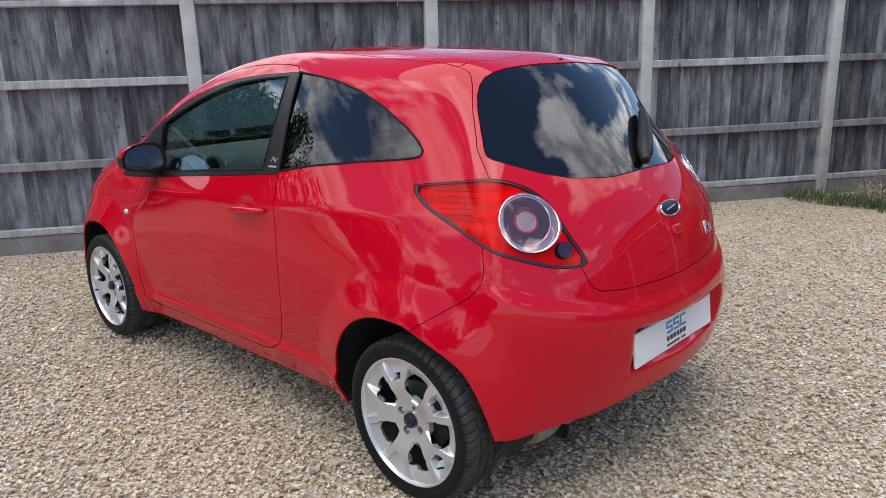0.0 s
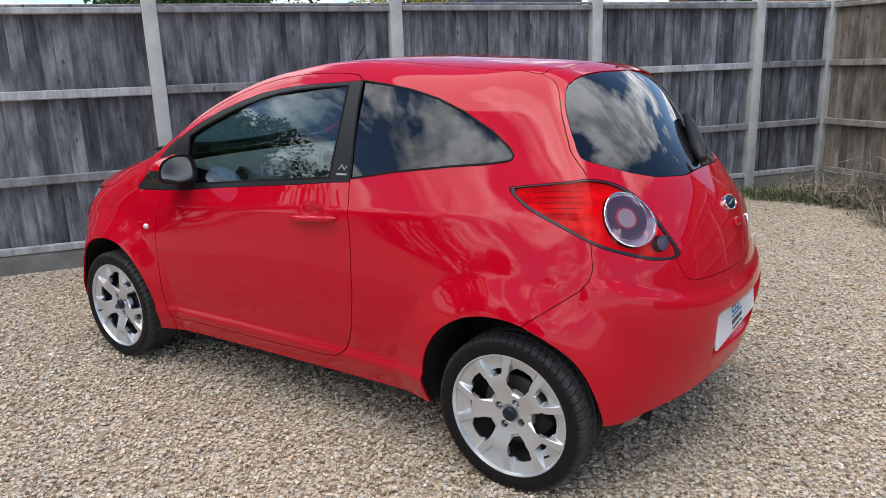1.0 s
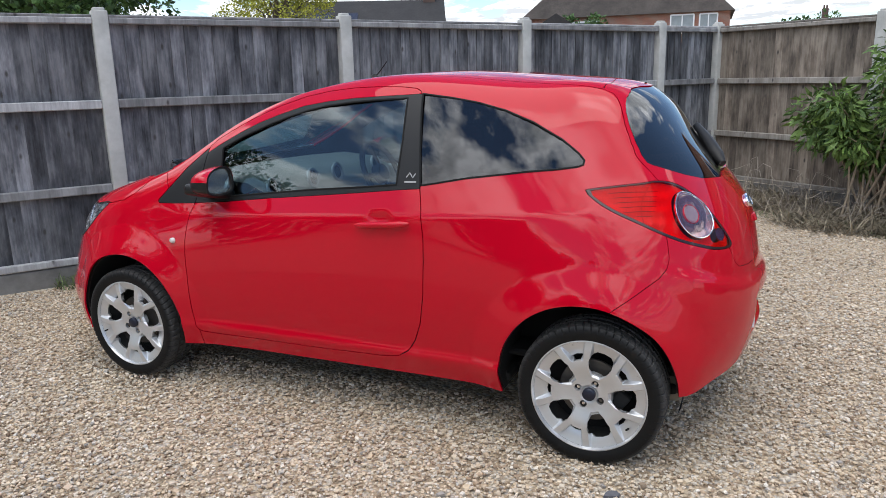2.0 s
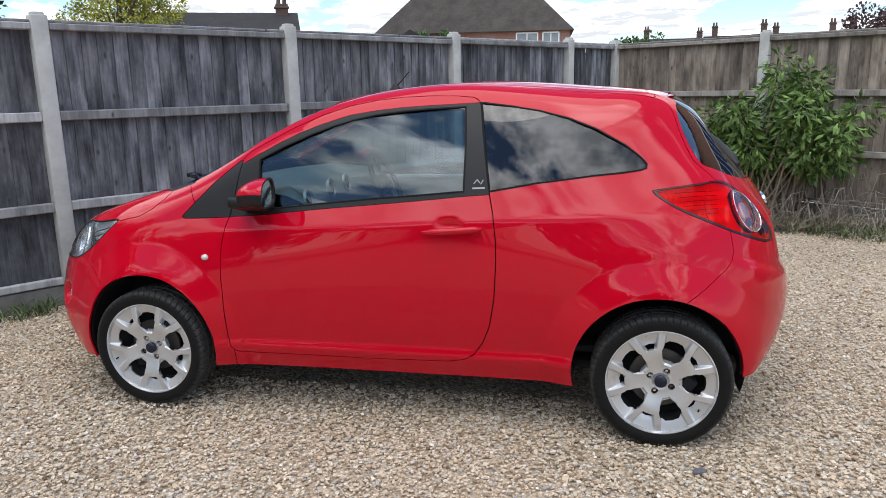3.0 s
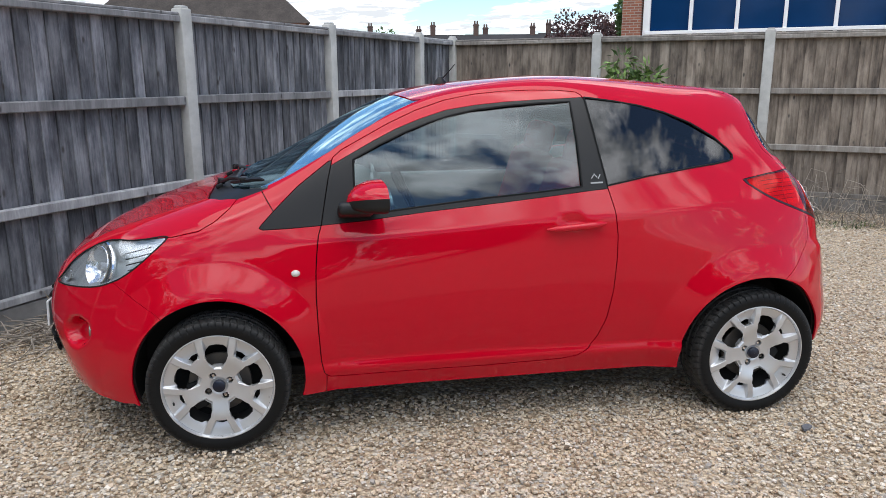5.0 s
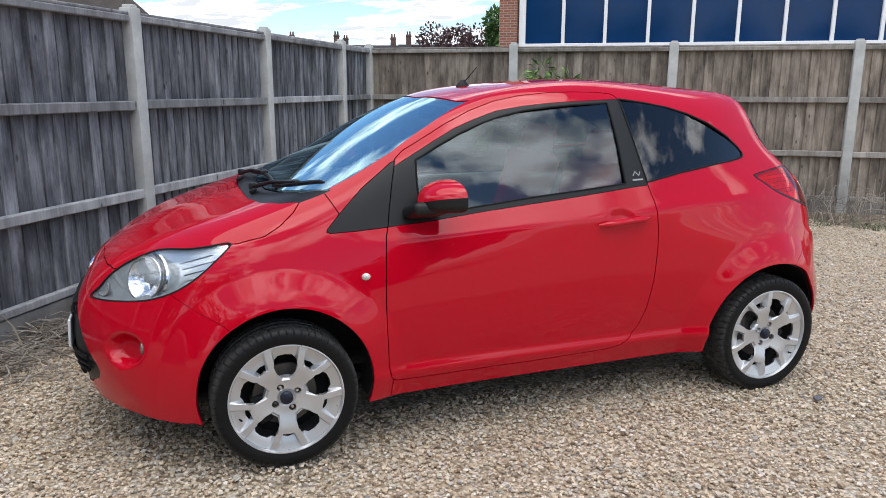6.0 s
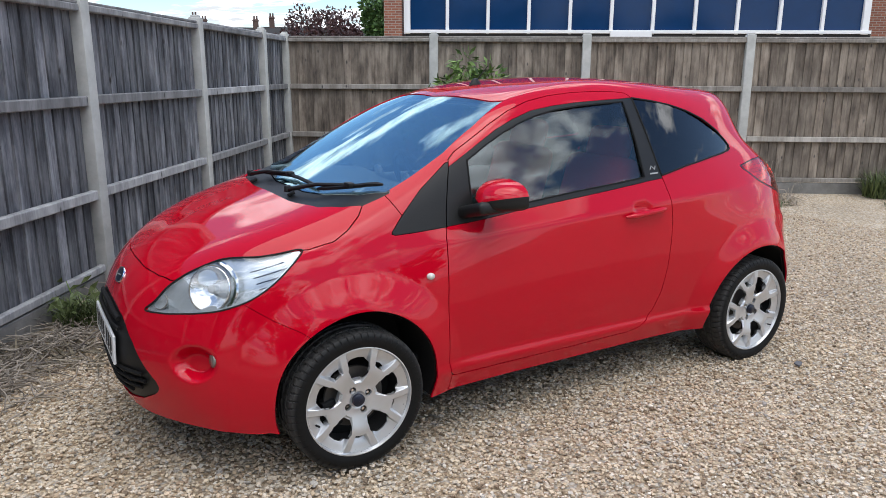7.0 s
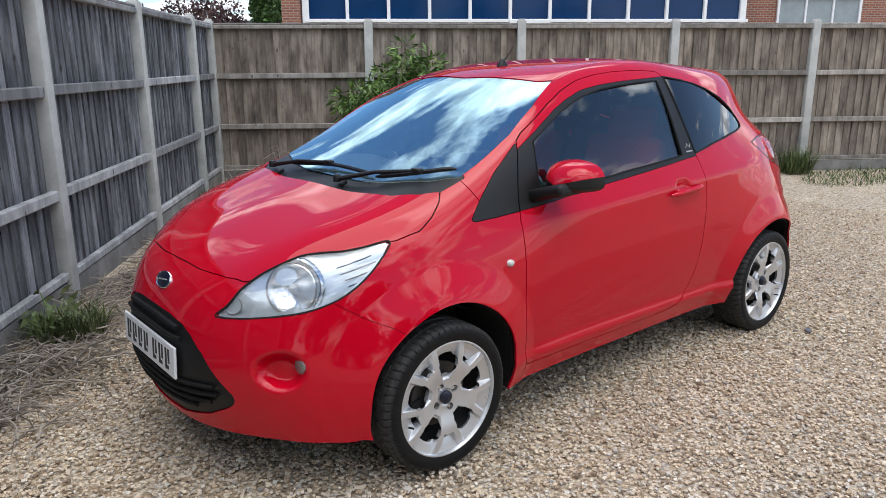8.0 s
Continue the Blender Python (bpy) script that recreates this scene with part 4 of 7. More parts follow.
def loft(nu, nv, features=True):
    """The car's left-hand skin as a grid nu x nv of points, u from front to rear, v from the centre line to the sill."""
    net = np.array(RAILS).transpose(1, 0, 2)
    mirror = net[:, 2:0:-1] * np.array([1, -1, 1])
    full = np.concatenate((mirror, net), axis=1)
    tu, tv = chord(net, 0), chord(full, 1)
    u = np.linspace(0, tu[-1], nu)
    v = np.linspace(tv[2], tv[-1], nv)
    rows = natural(tu, full, u)
    grid = natural(tv, rows.transpose(1, 0, 2), v).transpose(1, 0, 2)
    grid[:, 0, 1] = 0
    if not features:
        return grid, u / tu[-1], (v - tv[2]) / (tv[-1] - tv[2])
    x, z = grid[..., 0], grid[..., 2]
    side = np.clip((grid[..., 1] - 0.55) / 0.12, 0, 1)
    for wx, wz, radius, lift in ARCHES:
        f = np.clip((np.hypot(x - wx, z - wz) - radius) / 0.135, 0, 1)
        grid[..., 1] += lift * (0.7 * (1 - f) + 0.3 * (1 - f * f * (3 - 2 * f))) * side
    # shoulder crease under the windows, and the tuck above the sill
    line = 0.885 + 0.055 * x
    between = np.clip((x + 0.95) / 0.35, 0, 1) * np.clip((1.20 - x) / 0.30, 0, 1)
    d = (z - line) / 0.06
    grid[..., 1] += 0.014 * between * np.exp(-np.sqrt(d * d + 0.02)) * side
    low, under = np.clip((0.352 - z) / 0.032, 0, 1), np.clip((0.305 - z) / 0.08, 0, 1)
    grid[..., 1] += 0.016 * between * low * low * (3 - 2 * low) * (1 - under) * side
    # the rear bumper stands proud of the tailgate along a curved ledge
    y = np.clip(np.abs(grid[..., 1]) / 0.65, 0, 1.2)
    below = 0.665 + 0.096 * y ** 3 - z
    step, fade = np.clip(below / 0.045, 0, 1), np.clip((below - 0.05) / 0.22, 0, 1)
    lift = 0.013 * step * step * (3 - 2 * step) * (1 - fade * fade * (3 - 2 * fade)) * np.clip((x - 1.38) / 0.1, 0, 1)
    grid[..., 0] += lift
    grid[..., 1] += lift * 0.5 * y
    return grid, u / tu[-1], (v - tv[2]) / (tv[-1] - tv[2])


def grid_normals(grid):
    du, dv = np.gradient(grid, axis=0), np.gradient(grid, axis=1)
    dv[:, 0] = np.array([0, 1, 0]) * np.linalg.norm(dv[:, 0], axis=1)[:, None]
    n = np.cross(du, dv)
    n /= np.maximum(np.linalg.norm(n, axis=2, keepdims=True), 1e-9)
    n[:, 0, 1] = 0
    n /= np.maximum(np.linalg.norm(n, axis=2, keepdims=True), 1e-9)
    return n


# hollows: middle, radii, depth (fog-lamp pocket, door-handle scoop)
DENTS = (((-1.705, 0.590, 0.482), (0.082, 0.082, 0.056), 0.050), ((0.285, 0.765, 0.896), (0.056, 0.2, 0.024), 0.012))


class Skin:
    """Triangles with, at each corner, place (3), normal (3) and the loft's own u, v."""

    def __init__(self, a, t):
        self.a, self.t = a, t

    def cut(self, g):
        """Split by a signed field (one value a corner): the part inside (g < 0) and the rest."""
        g = np.where(np.abs(g) < 1e-6, 1e-6, g)
        pos = g > 0
        count = pos[self.t].sum(axis=1)
        sides = {True: [self.t[count == 3]], False: [self.t[count == 0]]}
        extra = []
        base = len(self.a)
        for lone, n in ((True, 1), (False, 2)):
            t = self.t[count == n]
            if not len(t):
                continue
            k = np.argmax(pos[t] == lone, axis=1)
            i = np.arange(len(t))
            a, b, c = t[i, k], t[i, (k + 1) % 3], t[i, (k + 2) % 3]
            pairs = np.sort(np.concatenate((np.stack((a, b), 1), np.stack((a, c), 1))), axis=1)
            key, inv = np.unique(pairs, axis=0, return_inverse=True)
            inv = inv.ravel()
            f = (g[key[:, 0]] / (g[key[:, 0]] - g[key[:, 1]]))[:, None]
            extra.append(self.a[key[:, 0]] * (1 - f) + self.a[key[:, 1]] * f)
            ab, ac = base + inv[:len(t)], base + inv[len(t):]
            base += len(key)
            sides[lone].append(np.stack((a, ab, ac), 1))
            sides[not lone] += [np.stack((ab, b, c), 1), np.stack((ab, c, ac), 1)]
        every = np.concatenate([self.a] + extra)
        # corners cut twice on one edge meet: weld by place
        return Skin(every, np.concatenate(sides[False])).tidy(), Skin(every, np.concatenate(sides[True])).tidy()

    def tidy(self):
        if not len(self.t):
            return self
        _, first, inv = np.unique(np.round(self.a[:, :3] * 2e5).astype(np.int64), axis=0, return_index=True, return_inverse=True)
        t = inv.ravel()[self.t]
        good = (t[:, 0] != t[:, 1]) & (t[:, 1] != t[:, 2]) & (t[:, 0] != t[:, 2])
        used, flat = np.unique(t[good], return_inverse=True)
        return Skin(self.a[first][used], flat.reshape(-1, 3))

    def split(self, g_of, gap=0.0):
        """Inside and outside of a field of the corners, held apart by a gap."""
        if gap:
            # the field's slope along the skin, so that the gap is as wide on steep parts
            g, step = g_of(self.a), 0.0005
            slope = np.zeros((len(g), 3))
            for axis in range(3):
                moved = self.a.copy()
                moved[:, axis] += step
                slope[:, axis] = (g_of(moved) - g) / step
            n = self.a[:, 3:6]
            slope -= n * (slope * n).sum(axis=1)[:, None]
            g = g / np.clip(np.linalg.norm(slope, axis=1), 0.2, 1.5)
            inside, _ = self.cut(g + gap / 2)
            _, outside = self.cut(g - gap / 2)
            return inside, outside
        return self.cut(g_of(self.a))


def area_field(points, ax, ay, keep=None):
    """A signed field, negative inside a closed outline drawn in the plane of two axes; keep: a second field that also must be negative."""
    p = np.asarray(points, dtype=float)
    q = np.roll(p, -1, axis=0)

    def g(a):
        s = a[:, [ax, ay]]
        best = np.full(len(s), 9.0)
        inside = np.zeros(len(s), bool)
        for (x0, y0), (x1, y1) in zip(p, q):
            dx, dy = x1 - x0, y1 - y0
            f = np.clip(((s[:, 0] - x0) * dx + (s[:, 1] - y0) * dy) / max(dx * dx + dy * dy, 1e-12), 0, 1)
            best = np.minimum(best, np.hypot(s[:, 0] - x0 - f * dx, s[:, 1] - y0 - f * dy))
            hit = (y0 > s[:, 1]) != (y1 > s[:, 1])
            inside ^= hit & (s[:, 0] < x0 + (s[:, 1] - y0) * dx / (dy if dy else 1e-12))
        out = np.where(inside, -best, best)
        return np.maximum(out, keep(a)) if keep else out

    return g


def blurred(n, su, sv):
    """Normals smoothed along the loft, mirrored at the centre line; u ends held."""
    out = np.concatenate((n[:, :0:-1] * np.array([1, -1, 1]), n), axis=1)
    for axis, s in ((0, su), (1, sv)):
        k = np.arange(-3 * s, 3 * s + 1)
        w = np.exp(-0.5 * (k / s) ** 2)
        w /= w.sum()
        pad = [(0, 0)] * 3
        pad[axis] = (3 * s, 3 * s)
        wide = np.pad(out, pad, mode="edge")
        out = sum(wi * np.take(wide, np.arange(out.shape[axis]) + i, axis=axis) for i, wi in enumerate(w))
    out = out[:, n.shape[1] - 1:]
    out[:, 0, 1] = 0
    return out / np.maximum(np.linalg.norm(out, axis=2, keepdims=True), 1e-9)


def half_skin(nu=430, nv=120):
    base, u, v = loft(nu, nv, False)
    flat = grid_normals(base)
    calm = blurred(flat, max(1, nu // 28), max(1, nv // 14))
    grid, u, v = loft(nu, nv)
    n = grid_normals(grid)
    for (x, y, z), (rx, ry, rz), depth in DENTS:
        d = np.sqrt(((grid[..., 0] - x) / rx) ** 2 + ((grid[..., 1] - y) / ry) ** 2 + ((grid[..., 2] - z) / rz) ** 2)
        f = np.clip((1.15 - d) / 0.5, 0, 1)
        grid = grid - n * (depth * f * f * (3 - 2 * f))[..., None]
    # the number plate's hollow in the rear bumper
    d = np.maximum(np.abs(grid[..., 1]) - 0.312, np.abs(grid[..., 2] - 0.505) - 0.068)
    f = np.where(grid[..., 0] > 1, np.clip((0.012 - d) / 0.024, 0, 1), 0)
    f = f * f * (3 - 2 * f)
    grid[..., 0] -= f * np.clip(grid[..., 0] - (1.678 - 0.10 * (grid[..., 2] - 0.5)), 0, 1)
    # fair the shading: the smooth base's normal, bent by the creases and hollows
    n = calm + grid_normals(grid) - flat
    n /= np.maximum(np.linalg.norm(n, axis=2, keepdims=True), 1e-9)
    uv = np.stack(np.meshgrid(u, v, indexing="ij"), axis=2)
    a = np.concatenate((grid, n, uv), axis=2).reshape(-1, 8)
    i = np.arange(nu * nv).reshape(nu, nv)
    p, q, r, s = (k.ravel() for k in (i[:-1, :-1], i[1:, :-1], i[1:, 1:], i[:-1, 1:]))
    t = np.concatenate((np.stack((p, q, r), 1), np.stack((p, r, s), 1)))
    return Skin(a, t)


def fair(skin, depth, a, b, mirror, order=4, edge=None, bow=None):
    """Lay a pane on one smooth surface: its depth axis as a low polynomial of the other two (even in a mirrored axis)."""
    x, y = skin.a[:, a], skin.a[:, b]
    cx, cy = (0.0 if mirror == a else x.mean()), (0.0 if mirror == b else y.mean())
    terms = [(i, j) for i in range(5) for j in range(5) if i + j <= order and not (mirror == a and i % 2) and not (mirror == b and j % 2)]
    x, y = x - cx, y - cy
    m = np.stack([x ** i * y ** j for i, j in terms], 1)
    c = np.linalg.lstsq(m, skin.a[:, depth], rcond=None)[0]
    out = skin.a.copy()
    out[:, depth] = m @ c
    if edge:
        # meet the body all round
        near = np.clip(1 + edge(skin.a) / 0.05, 0, 1) ** 2
        out[:, depth] += near * (skin.a[:, depth] - out[:, depth])
    # the gloss follows a plain barrel-shaped pane, with no twist in it
    terms = [(0, 0), (1, 0), (0, 1), (2, 0), (0, 2)]
    terms = [(i, j) for i, j in terms if not (mirror == a and i % 2) and not (mirror == b and j % 2)]
    if mirror is not None:
        terms.append((1, 2) if mirror == b else (2, 1))
    c = np.linalg.lstsq(np.stack([x ** i * y ** j for i, j in terms], 1), skin.a[:, depth], rcond=None)[0]
    if bow is not None:
        c[terms.index((2, 0))] = bow
    n = np.zeros((len(x), 3))
    n[:, depth] = 1
    n[:, a] = -sum(k * i * x ** max(i - 1, 0) * y ** j for k, (i, j) in zip(c, terms))
    n[:, b] = -sum(k * j * x ** i * y ** max(j - 1, 0) for k, (i, j) in zip(c, terms))
    n /= np.linalg.norm(n, axis=1, keepdims=True)
    flip = np.sign((n * skin.a[:, 3:6]).sum(axis=1))
    out[:, 3:6] = n * flip[:, None]
    return Skin(out, skin.t)




def shell(name, skin, material, parent, label="", thick=0.008, sides=(-1,), lift=0.0):
    """A panel of the skin with thickness, as one mesh. sides: -1 the near (left) side, 1 the far side."""
    vs, ns, fs, base = [], [], [], 0
    for side in sides:
        m = np.array([1, side, 1])
        p, n, t = skin.a[:, :3] * m, skin.a[:, 3:6] * m, skin.t
        p = p + n * lift
        if side < 0:
            t = t[:, ::-1]
        k = len(p)
        vs += [p, p - n * thick]
        ns += [n, -n]
        fs += [t, t[:, ::-1] + k]
        # rim: edges used once
        e = np.concatenate((t[:, [0, 1]], t[:, [1, 2]], t[:, [2, 0]]))
        _, inv, cnt = np.unique(np.sort(e, axis=1), axis=0, return_inverse=True, return_counts=True)
        rim = e[cnt[inv.ravel()] == 1]
        if len(sides) == 2:
            rim = rim[~((np.abs(p[rim[:, 0], 1]) < 1e-5) & (np.abs(p[rim[:, 1], 1]) < 1e-5))]
        if len(rim):
            a, b = rim[:, 0], rim[:, 1]
            out = np.cross(p[b] - p[a], n[a])
            out /= np.maximum(np.linalg.norm(out, axis=1, keepdims=True), 1e-9)
            r = len(rim)
            vs += [p[a], p[b], p[b] - n[b] * thick, p[a] - n[a] * thick]
            ns += [out] * 4
            o = 2 * k + np.arange(r)
            fs += [np.stack((o + r, o, o + 3 * r), 1), np.stack((o + r, o + 3 * r, o + 2 * r), 1)]
            k = 2 * k + 4 * r
        else:
            k = 2 * k
        fs = fs[:-4] + [f + base for f in fs[-4:]] if len(rim) else fs[:-2] + [f + base for f in fs[-2:]]
        base += k
    vs, ns, fs = np.concatenate(vs), np.concatenate(ns), np.concatenate(fs)
    _, first, inv = np.unique(np.round(np.concatenate((vs * 2e4, ns * 200), axis=1)).astype(np.int64), axis=0, return_index=True, return_inverse=True)
    fs = inv.ravel()[fs]
    fs = fs[(fs[:, 0] != fs[:, 1]) & (fs[:, 1] != fs[:, 2]) & (fs[:, 0] != fs[:, 2])]
    _, once = np.unique(np.sort(fs, axis=1), axis=0, return_index=True)
    fs = fs[np.sort(once)]
    ob = new(name, from_arrays(name, vs[first], fs, material, ns[first]))
    return hang(ob, parent, label)


# outlines of the panels: side view (x, z), plan (x, y), or end view (y, z)
DOOR = [(-0.727, 0.90), (-0.739, 0.866), (-0.748, 0.798), (-0.754, 0.729), (-0.757, 0.631), (-0.754, 0.504), (-0.747, 0.357), (-0.736, 0.305), (-0.715, 0.287), (-0.68, 0.283), (-0.083, 0.283), (0.262, 0.292),
        (0.335, 0.305), (0.383, 0.335), (0.419, 0.388), (0.450, 0.468), (0.471, 0.594), (0.479, 0.737), (0.479, 0.829), (0.465, 0.941), (0.447, 1.017), (0.425, 1.160), (0.406, 1.282), (0.391, 1.368),
        (0.380, 1.392), (0.357, 1.405), (0.286, 1.412), (0.166, 1.414), (0.044, 1.410), (-0.080, 1.398), (-0.204, 1.375), (-0.325, 1.337), (-0.443, 1.287), (-0.563, 1.226), (-0.637, 1.187), (-0.673, 1.157), (-0.693, 1.076)]
FRAME = [(-0.80, 0.896), (-0.727, 0.902), (-0.538, 0.917), (-0.303, 0.943), (0.06, 0.979), (0.362, 1.011), (0.50, 1.022), (0.44, 1.16), (0.44, 1.386), (0.287, 1.379), (0.168, 1.374), (0.047, 1.367),
         (-0.076, 1.355), (-0.20, 1.336), (-0.32, 1.300), (-0.415, 1.265), (-0.51, 1.220), (-0.607, 1.169), (-0.70, 1.118), (-0.80, 1.118)]
PANE = [(-0.591, 1.152), (-0.485, 1.206), (-0.367, 1.256), (-0.271, 1.290), (-0.174, 1.317), (-0.075, 1.337), (0.047, 1.351), (0.168, 1.360), (0.325, 1.367), (0.336, 1.20), (0.338, 1.029), (0.177, 1.013), (-0.06, 0.992),
        (-0.304, 0.965), (-0.502, 0.943), (-0.577, 0.936), (-0.592, 0.945), (-0.592, 1.10)]
CORNER = [(-0.968, 0.897), (-0.911, 0.957), (-0.812, 1.052), (-0.685, 1.148), (-0.66, 1.148), (-0.66, 0.906), (-0.856, 0.893), (-0.95, 0.890)]
QUARTER = [(0.390, 1.383), (0.522, 1.366), (0.638, 1.346), (0.753, 1.316), (0.867, 1.272), (0.982, 1.208), (1.048, 1.157), (1.072, 1.131), (1.070, 1.115), (1.05, 1.108), (0.98, 1.099), (0.863, 1.090), (0.635, 1.063), (0.446, 1.030), (0.4235, 1.160), (0.4045, 1.282)]
TAIL = [(1.092, 1.026), (1.112, 1.034), (1.22, 1.047), (1.29, 1.056), (1.336, 1.063), (1.38, 1.054), (1.428, 1.026), (1.488, 0.977), (1.54, 0.920), (1.581, 0.863), (1.60, 0.828), (1.605, 0.812), (1.594, 0.802),
        (1.55, 0.810), (1.497, 0.833), (1.434, 0.860), (1.34, 0.898), (1.23, 0.943), (1.165, 0.976), (1.112, 1.010)]
TAIL = [(x, z) for x, z in spline(TAIL, 80, True)]
HEAD = [(-1.822, 0.648), (-1.788, 0.684), (-1.742, 0.735), (-1.672, 0.787), (-1.585, 0.831), (-1.53, 0.845), (-1.46, 0.851), (-1.40, 0.860), (-1.314, 0.871), (-1.372, 0.813), (-1.445, 0.752), (-1.52, 0.704), (-1.61, 0.669), (-1.70, 0.652), (-1.80, 0.643)]
TAIL_FIELD = area_field(TAIL, 0, 2)
GRILLE = [(-0.2, 0.606), (0.15, 0.605), (0.25, 0.592), (0.302, 0.570), (0.362, 0.517), (0.417, 0.430), (0.452, 0.382), (0.455, 0.360), (0.440, 0.338), (0.415, 0.321), (0.331, 0.280), (0.18, 0.245), (-0.2, 0.232)]
WINDSCREEN = [(-0.385, -0.2), (-0.385, 0.0), (-0.362, 0.24), (-0.325, 0.40), (-0.292, 0.465), (-0.512, 0.555), (-0.68, 0.597), (-0.834, 0.605), (-0.945, 0.608), (-1.03, 0.54), (-1.09, 0.38), (-1.125, 0.18), (-1.13, 0.0), (-1.13, -0.2)]
BONNET = [(-1.789, -0.2), (-1.789, 0.0), (-1.781, 0.167), (-1.757, 0.346), (-1.73, 0.425), (-1.64, 0.52), (-1.46, 0.63), (-1.314, 0.674), (-1.289, 0.681), (-1.196, 0.688), (-1.133, 0.673), (-1.077, 0.648), (-1.048, 0.620), (-1.12, 0.585), (-1.178, 0.50), (-1.205, 0.25), (-1.212, 0.0), (-1.212, -0.2)]
COWL = [(-1.215, -0.2), (-1.215, 0.1), (-1.205, 0.3), (-1.178, 0.505), (-1.12, 0.59), (-1.05, 0.621), (-0.93, 0.621), (-0.9, 0.40), (-1.0, -0.2)]
ROOF = [(-0.385, -0.2), (-0.385, 0.0), (-0.362, 0.24), (-0.325, 0.40), (-0.288, 0.468), (-0.20, 0.448), (0.0, 0.430), (0.5, 0.425), (1.09, 0.440), (1.105, 0.425), (1.10, 0.33), (1.085, 0.12), (1.08, 0.0), (1.08, -0.2)]
HATCH = [(-0.2, 1.6), (0.437, 1.6), (0.437, 1.372), (0.452, 1.344), (0.470, 1.305), (0.486, 1.264), (0.500, 1.219), (0.518, 1.172), (0.545, 1.122), (0.575, 1.075), (0.62, 0.98), (0.55, 0.81), (0.463, 0.806), (0.446, 0.76), (0.432, 0.735), (0.405, 0.719), (0.311, 0.709), (0.172, 0.703), (-0.2, 0.70)]
REAR_PANE = [(-0.2, 1.392), (0.114, 1.391), (0.224, 1.385), (0.31, 1.380), (0.372, 1.371), (0.415, 1.356), (0.442, 1.334), (0.462, 1.302), (0.478, 1.262), (0.492, 1.218), (0.510, 1.170), (0.536, 1.122), (0.532, 1.113), (0.50, 1.097), (0.427, 1.068), (0.35, 1.046), (0.20, 1.034), (-0.2, 1.031)]
FRONT_BUMPER = [(-2.2, 0), (-2.2, 1.0), (-1.535, 0.73), (-1.535, 0.695), (-1.45, 0.637), (-1.366, 0.596), (-1.32, 0.56), (-1.32, 0)]
REAR_BUMPER = [(1.389, 0.90), (1.399, 0.853), (1.409, 0.80), (1.404, 0.764), (1.38, 0.730), (1.29, 0.664), (1.24, 0.628), (1.18, 0.58), (1.18, 0.0), (2.2, 0.0), (2.2, 0.95)]
FENDER = [(-1.8, -0.1), (-1.8, 1.2), (-0.97, 1.06), (-0.905, 0.952), (-0.70, 0.93), (-0.745, -0.1)]

M_RED_SOLID = plain("red_plastic", (0.6, 0.006, 0.008), 0.2, 0.0, 60.0, 0.1, Coat_Weight=1.0)
M_RED_LENS = glass_material("red_lens", (0.97, 0.06, 0.06), 0.0, 0.012)
M_RED_BACK = plain("red_lamp_back", (0.80, 0.006, 0.006), 0.5, 0.0, 300.0, 0.15, Specular_IOR_Level=0.15)
M_PINK = glass_material("rosy_lens", (0.92, 0.80, 0.80), 0.0, 0.06)
M_RIM = plain("smoked_red_rim", (0.014, 0.001, 0.002), 0.3, 0.0, 60.0, 0.1, Coat_Weight=0.25)
M_CLEAR = glass_material("clear_lens", (0.96, 0.97, 0.98), 0.0, 0.045)
M_MIRROR = plain("mirror_glass", (0.75, 0.77, 0.78), 0.02, 1.0)
M_REFLECTOR = plain("lamp_reflector", (0.66, 0.70, 0.71), 0.24, 0.6, 6.0, 0.03)
M_BOWL = plain("mirror_bowl", (0.84, 0.86, 0.87), 0.15, 0.75, 6.0, 0.02)
M_TAIL_DISC = plain("smoky_lamp_disc", (0.085, 0.035, 0.055), 0.10, 0.3, 60.0, 0.1, Coat_Weight=1.0)
M_SMOKE = plain("smoky_reflector", (0.03, 0.012, 0.04), 0.12, 0.0, 60.0, 0.2)
M_FOG = plain("fog_lens", (0.20, 0.185, 0.165), 0.15, 0.2, 60.0, 0.1)
M_FAINT = plain("pale_grey_print", (0.34, 0.34, 0.34), 0.5)
M_PLATE_W = plain("white_plate", (0.72, 0.73, 0.74), 0.35, 0.0, 300.0, 0.03)
M_INK = plain("black_ink", grey(0.015), 0.4)
M_BLUE_INK = plain("blue_ink", (0.02, 0.20, 0.42), 0.4)
M_BADGE = plain("dark_blue_enamel", (0.004, 0.007, 0.02), 0.3, 0.0, 80.0, 0.1)
M_SEAT_RED = plain("red_cloth", (0.72, 0.045, 0.055), 0.9, 0.0, 400.0, 0.3)
M_SEAT_DARK = plain("dark_cloth", (0.03, 0.032, 0.04), 0.92, 0.0, 400.0, 0.3)
M_DASH = plain("grey_dash", (0.38, 0.43, 0.42), 0.6, 0.0, 300.0, 0.15)
M_TRIM_SILVER = plain("silver_trim", (0.55, 0.57, 0.58), 0.3, 0.6)
M_LINING = plain("pale_headlining", (0.42, 0.42, 0.41), 0.95, 0.0, 300.0, 0.1)
M_SILENCER = plain("dull_steel", (0.26, 0.235, 0.195), 0.55, 0.4, 25.0, 0.3)
M_DISC = plain("brake_disc", (0.13, 0.12, 0.11), 0.5, 0.8, 60.0, 0.2)
M_AMBER = plain("clear_amber_lens", (0.58, 0.56, 0.52), 0.15, 0.0, 40.0, 0.1, Coat_Weight=1.0)

# inner-body red taken near to black, as shade seen through the shut lines
M_GAP_SHADE = plain("dark_red_jamb", (0.010, 0.0006, 0.001), 0.8)
CAR_Y = 0.037
car = tagged(empty("car"), "glossy red three-door hatchback parked on gravel", "car")
skin = half_skin()
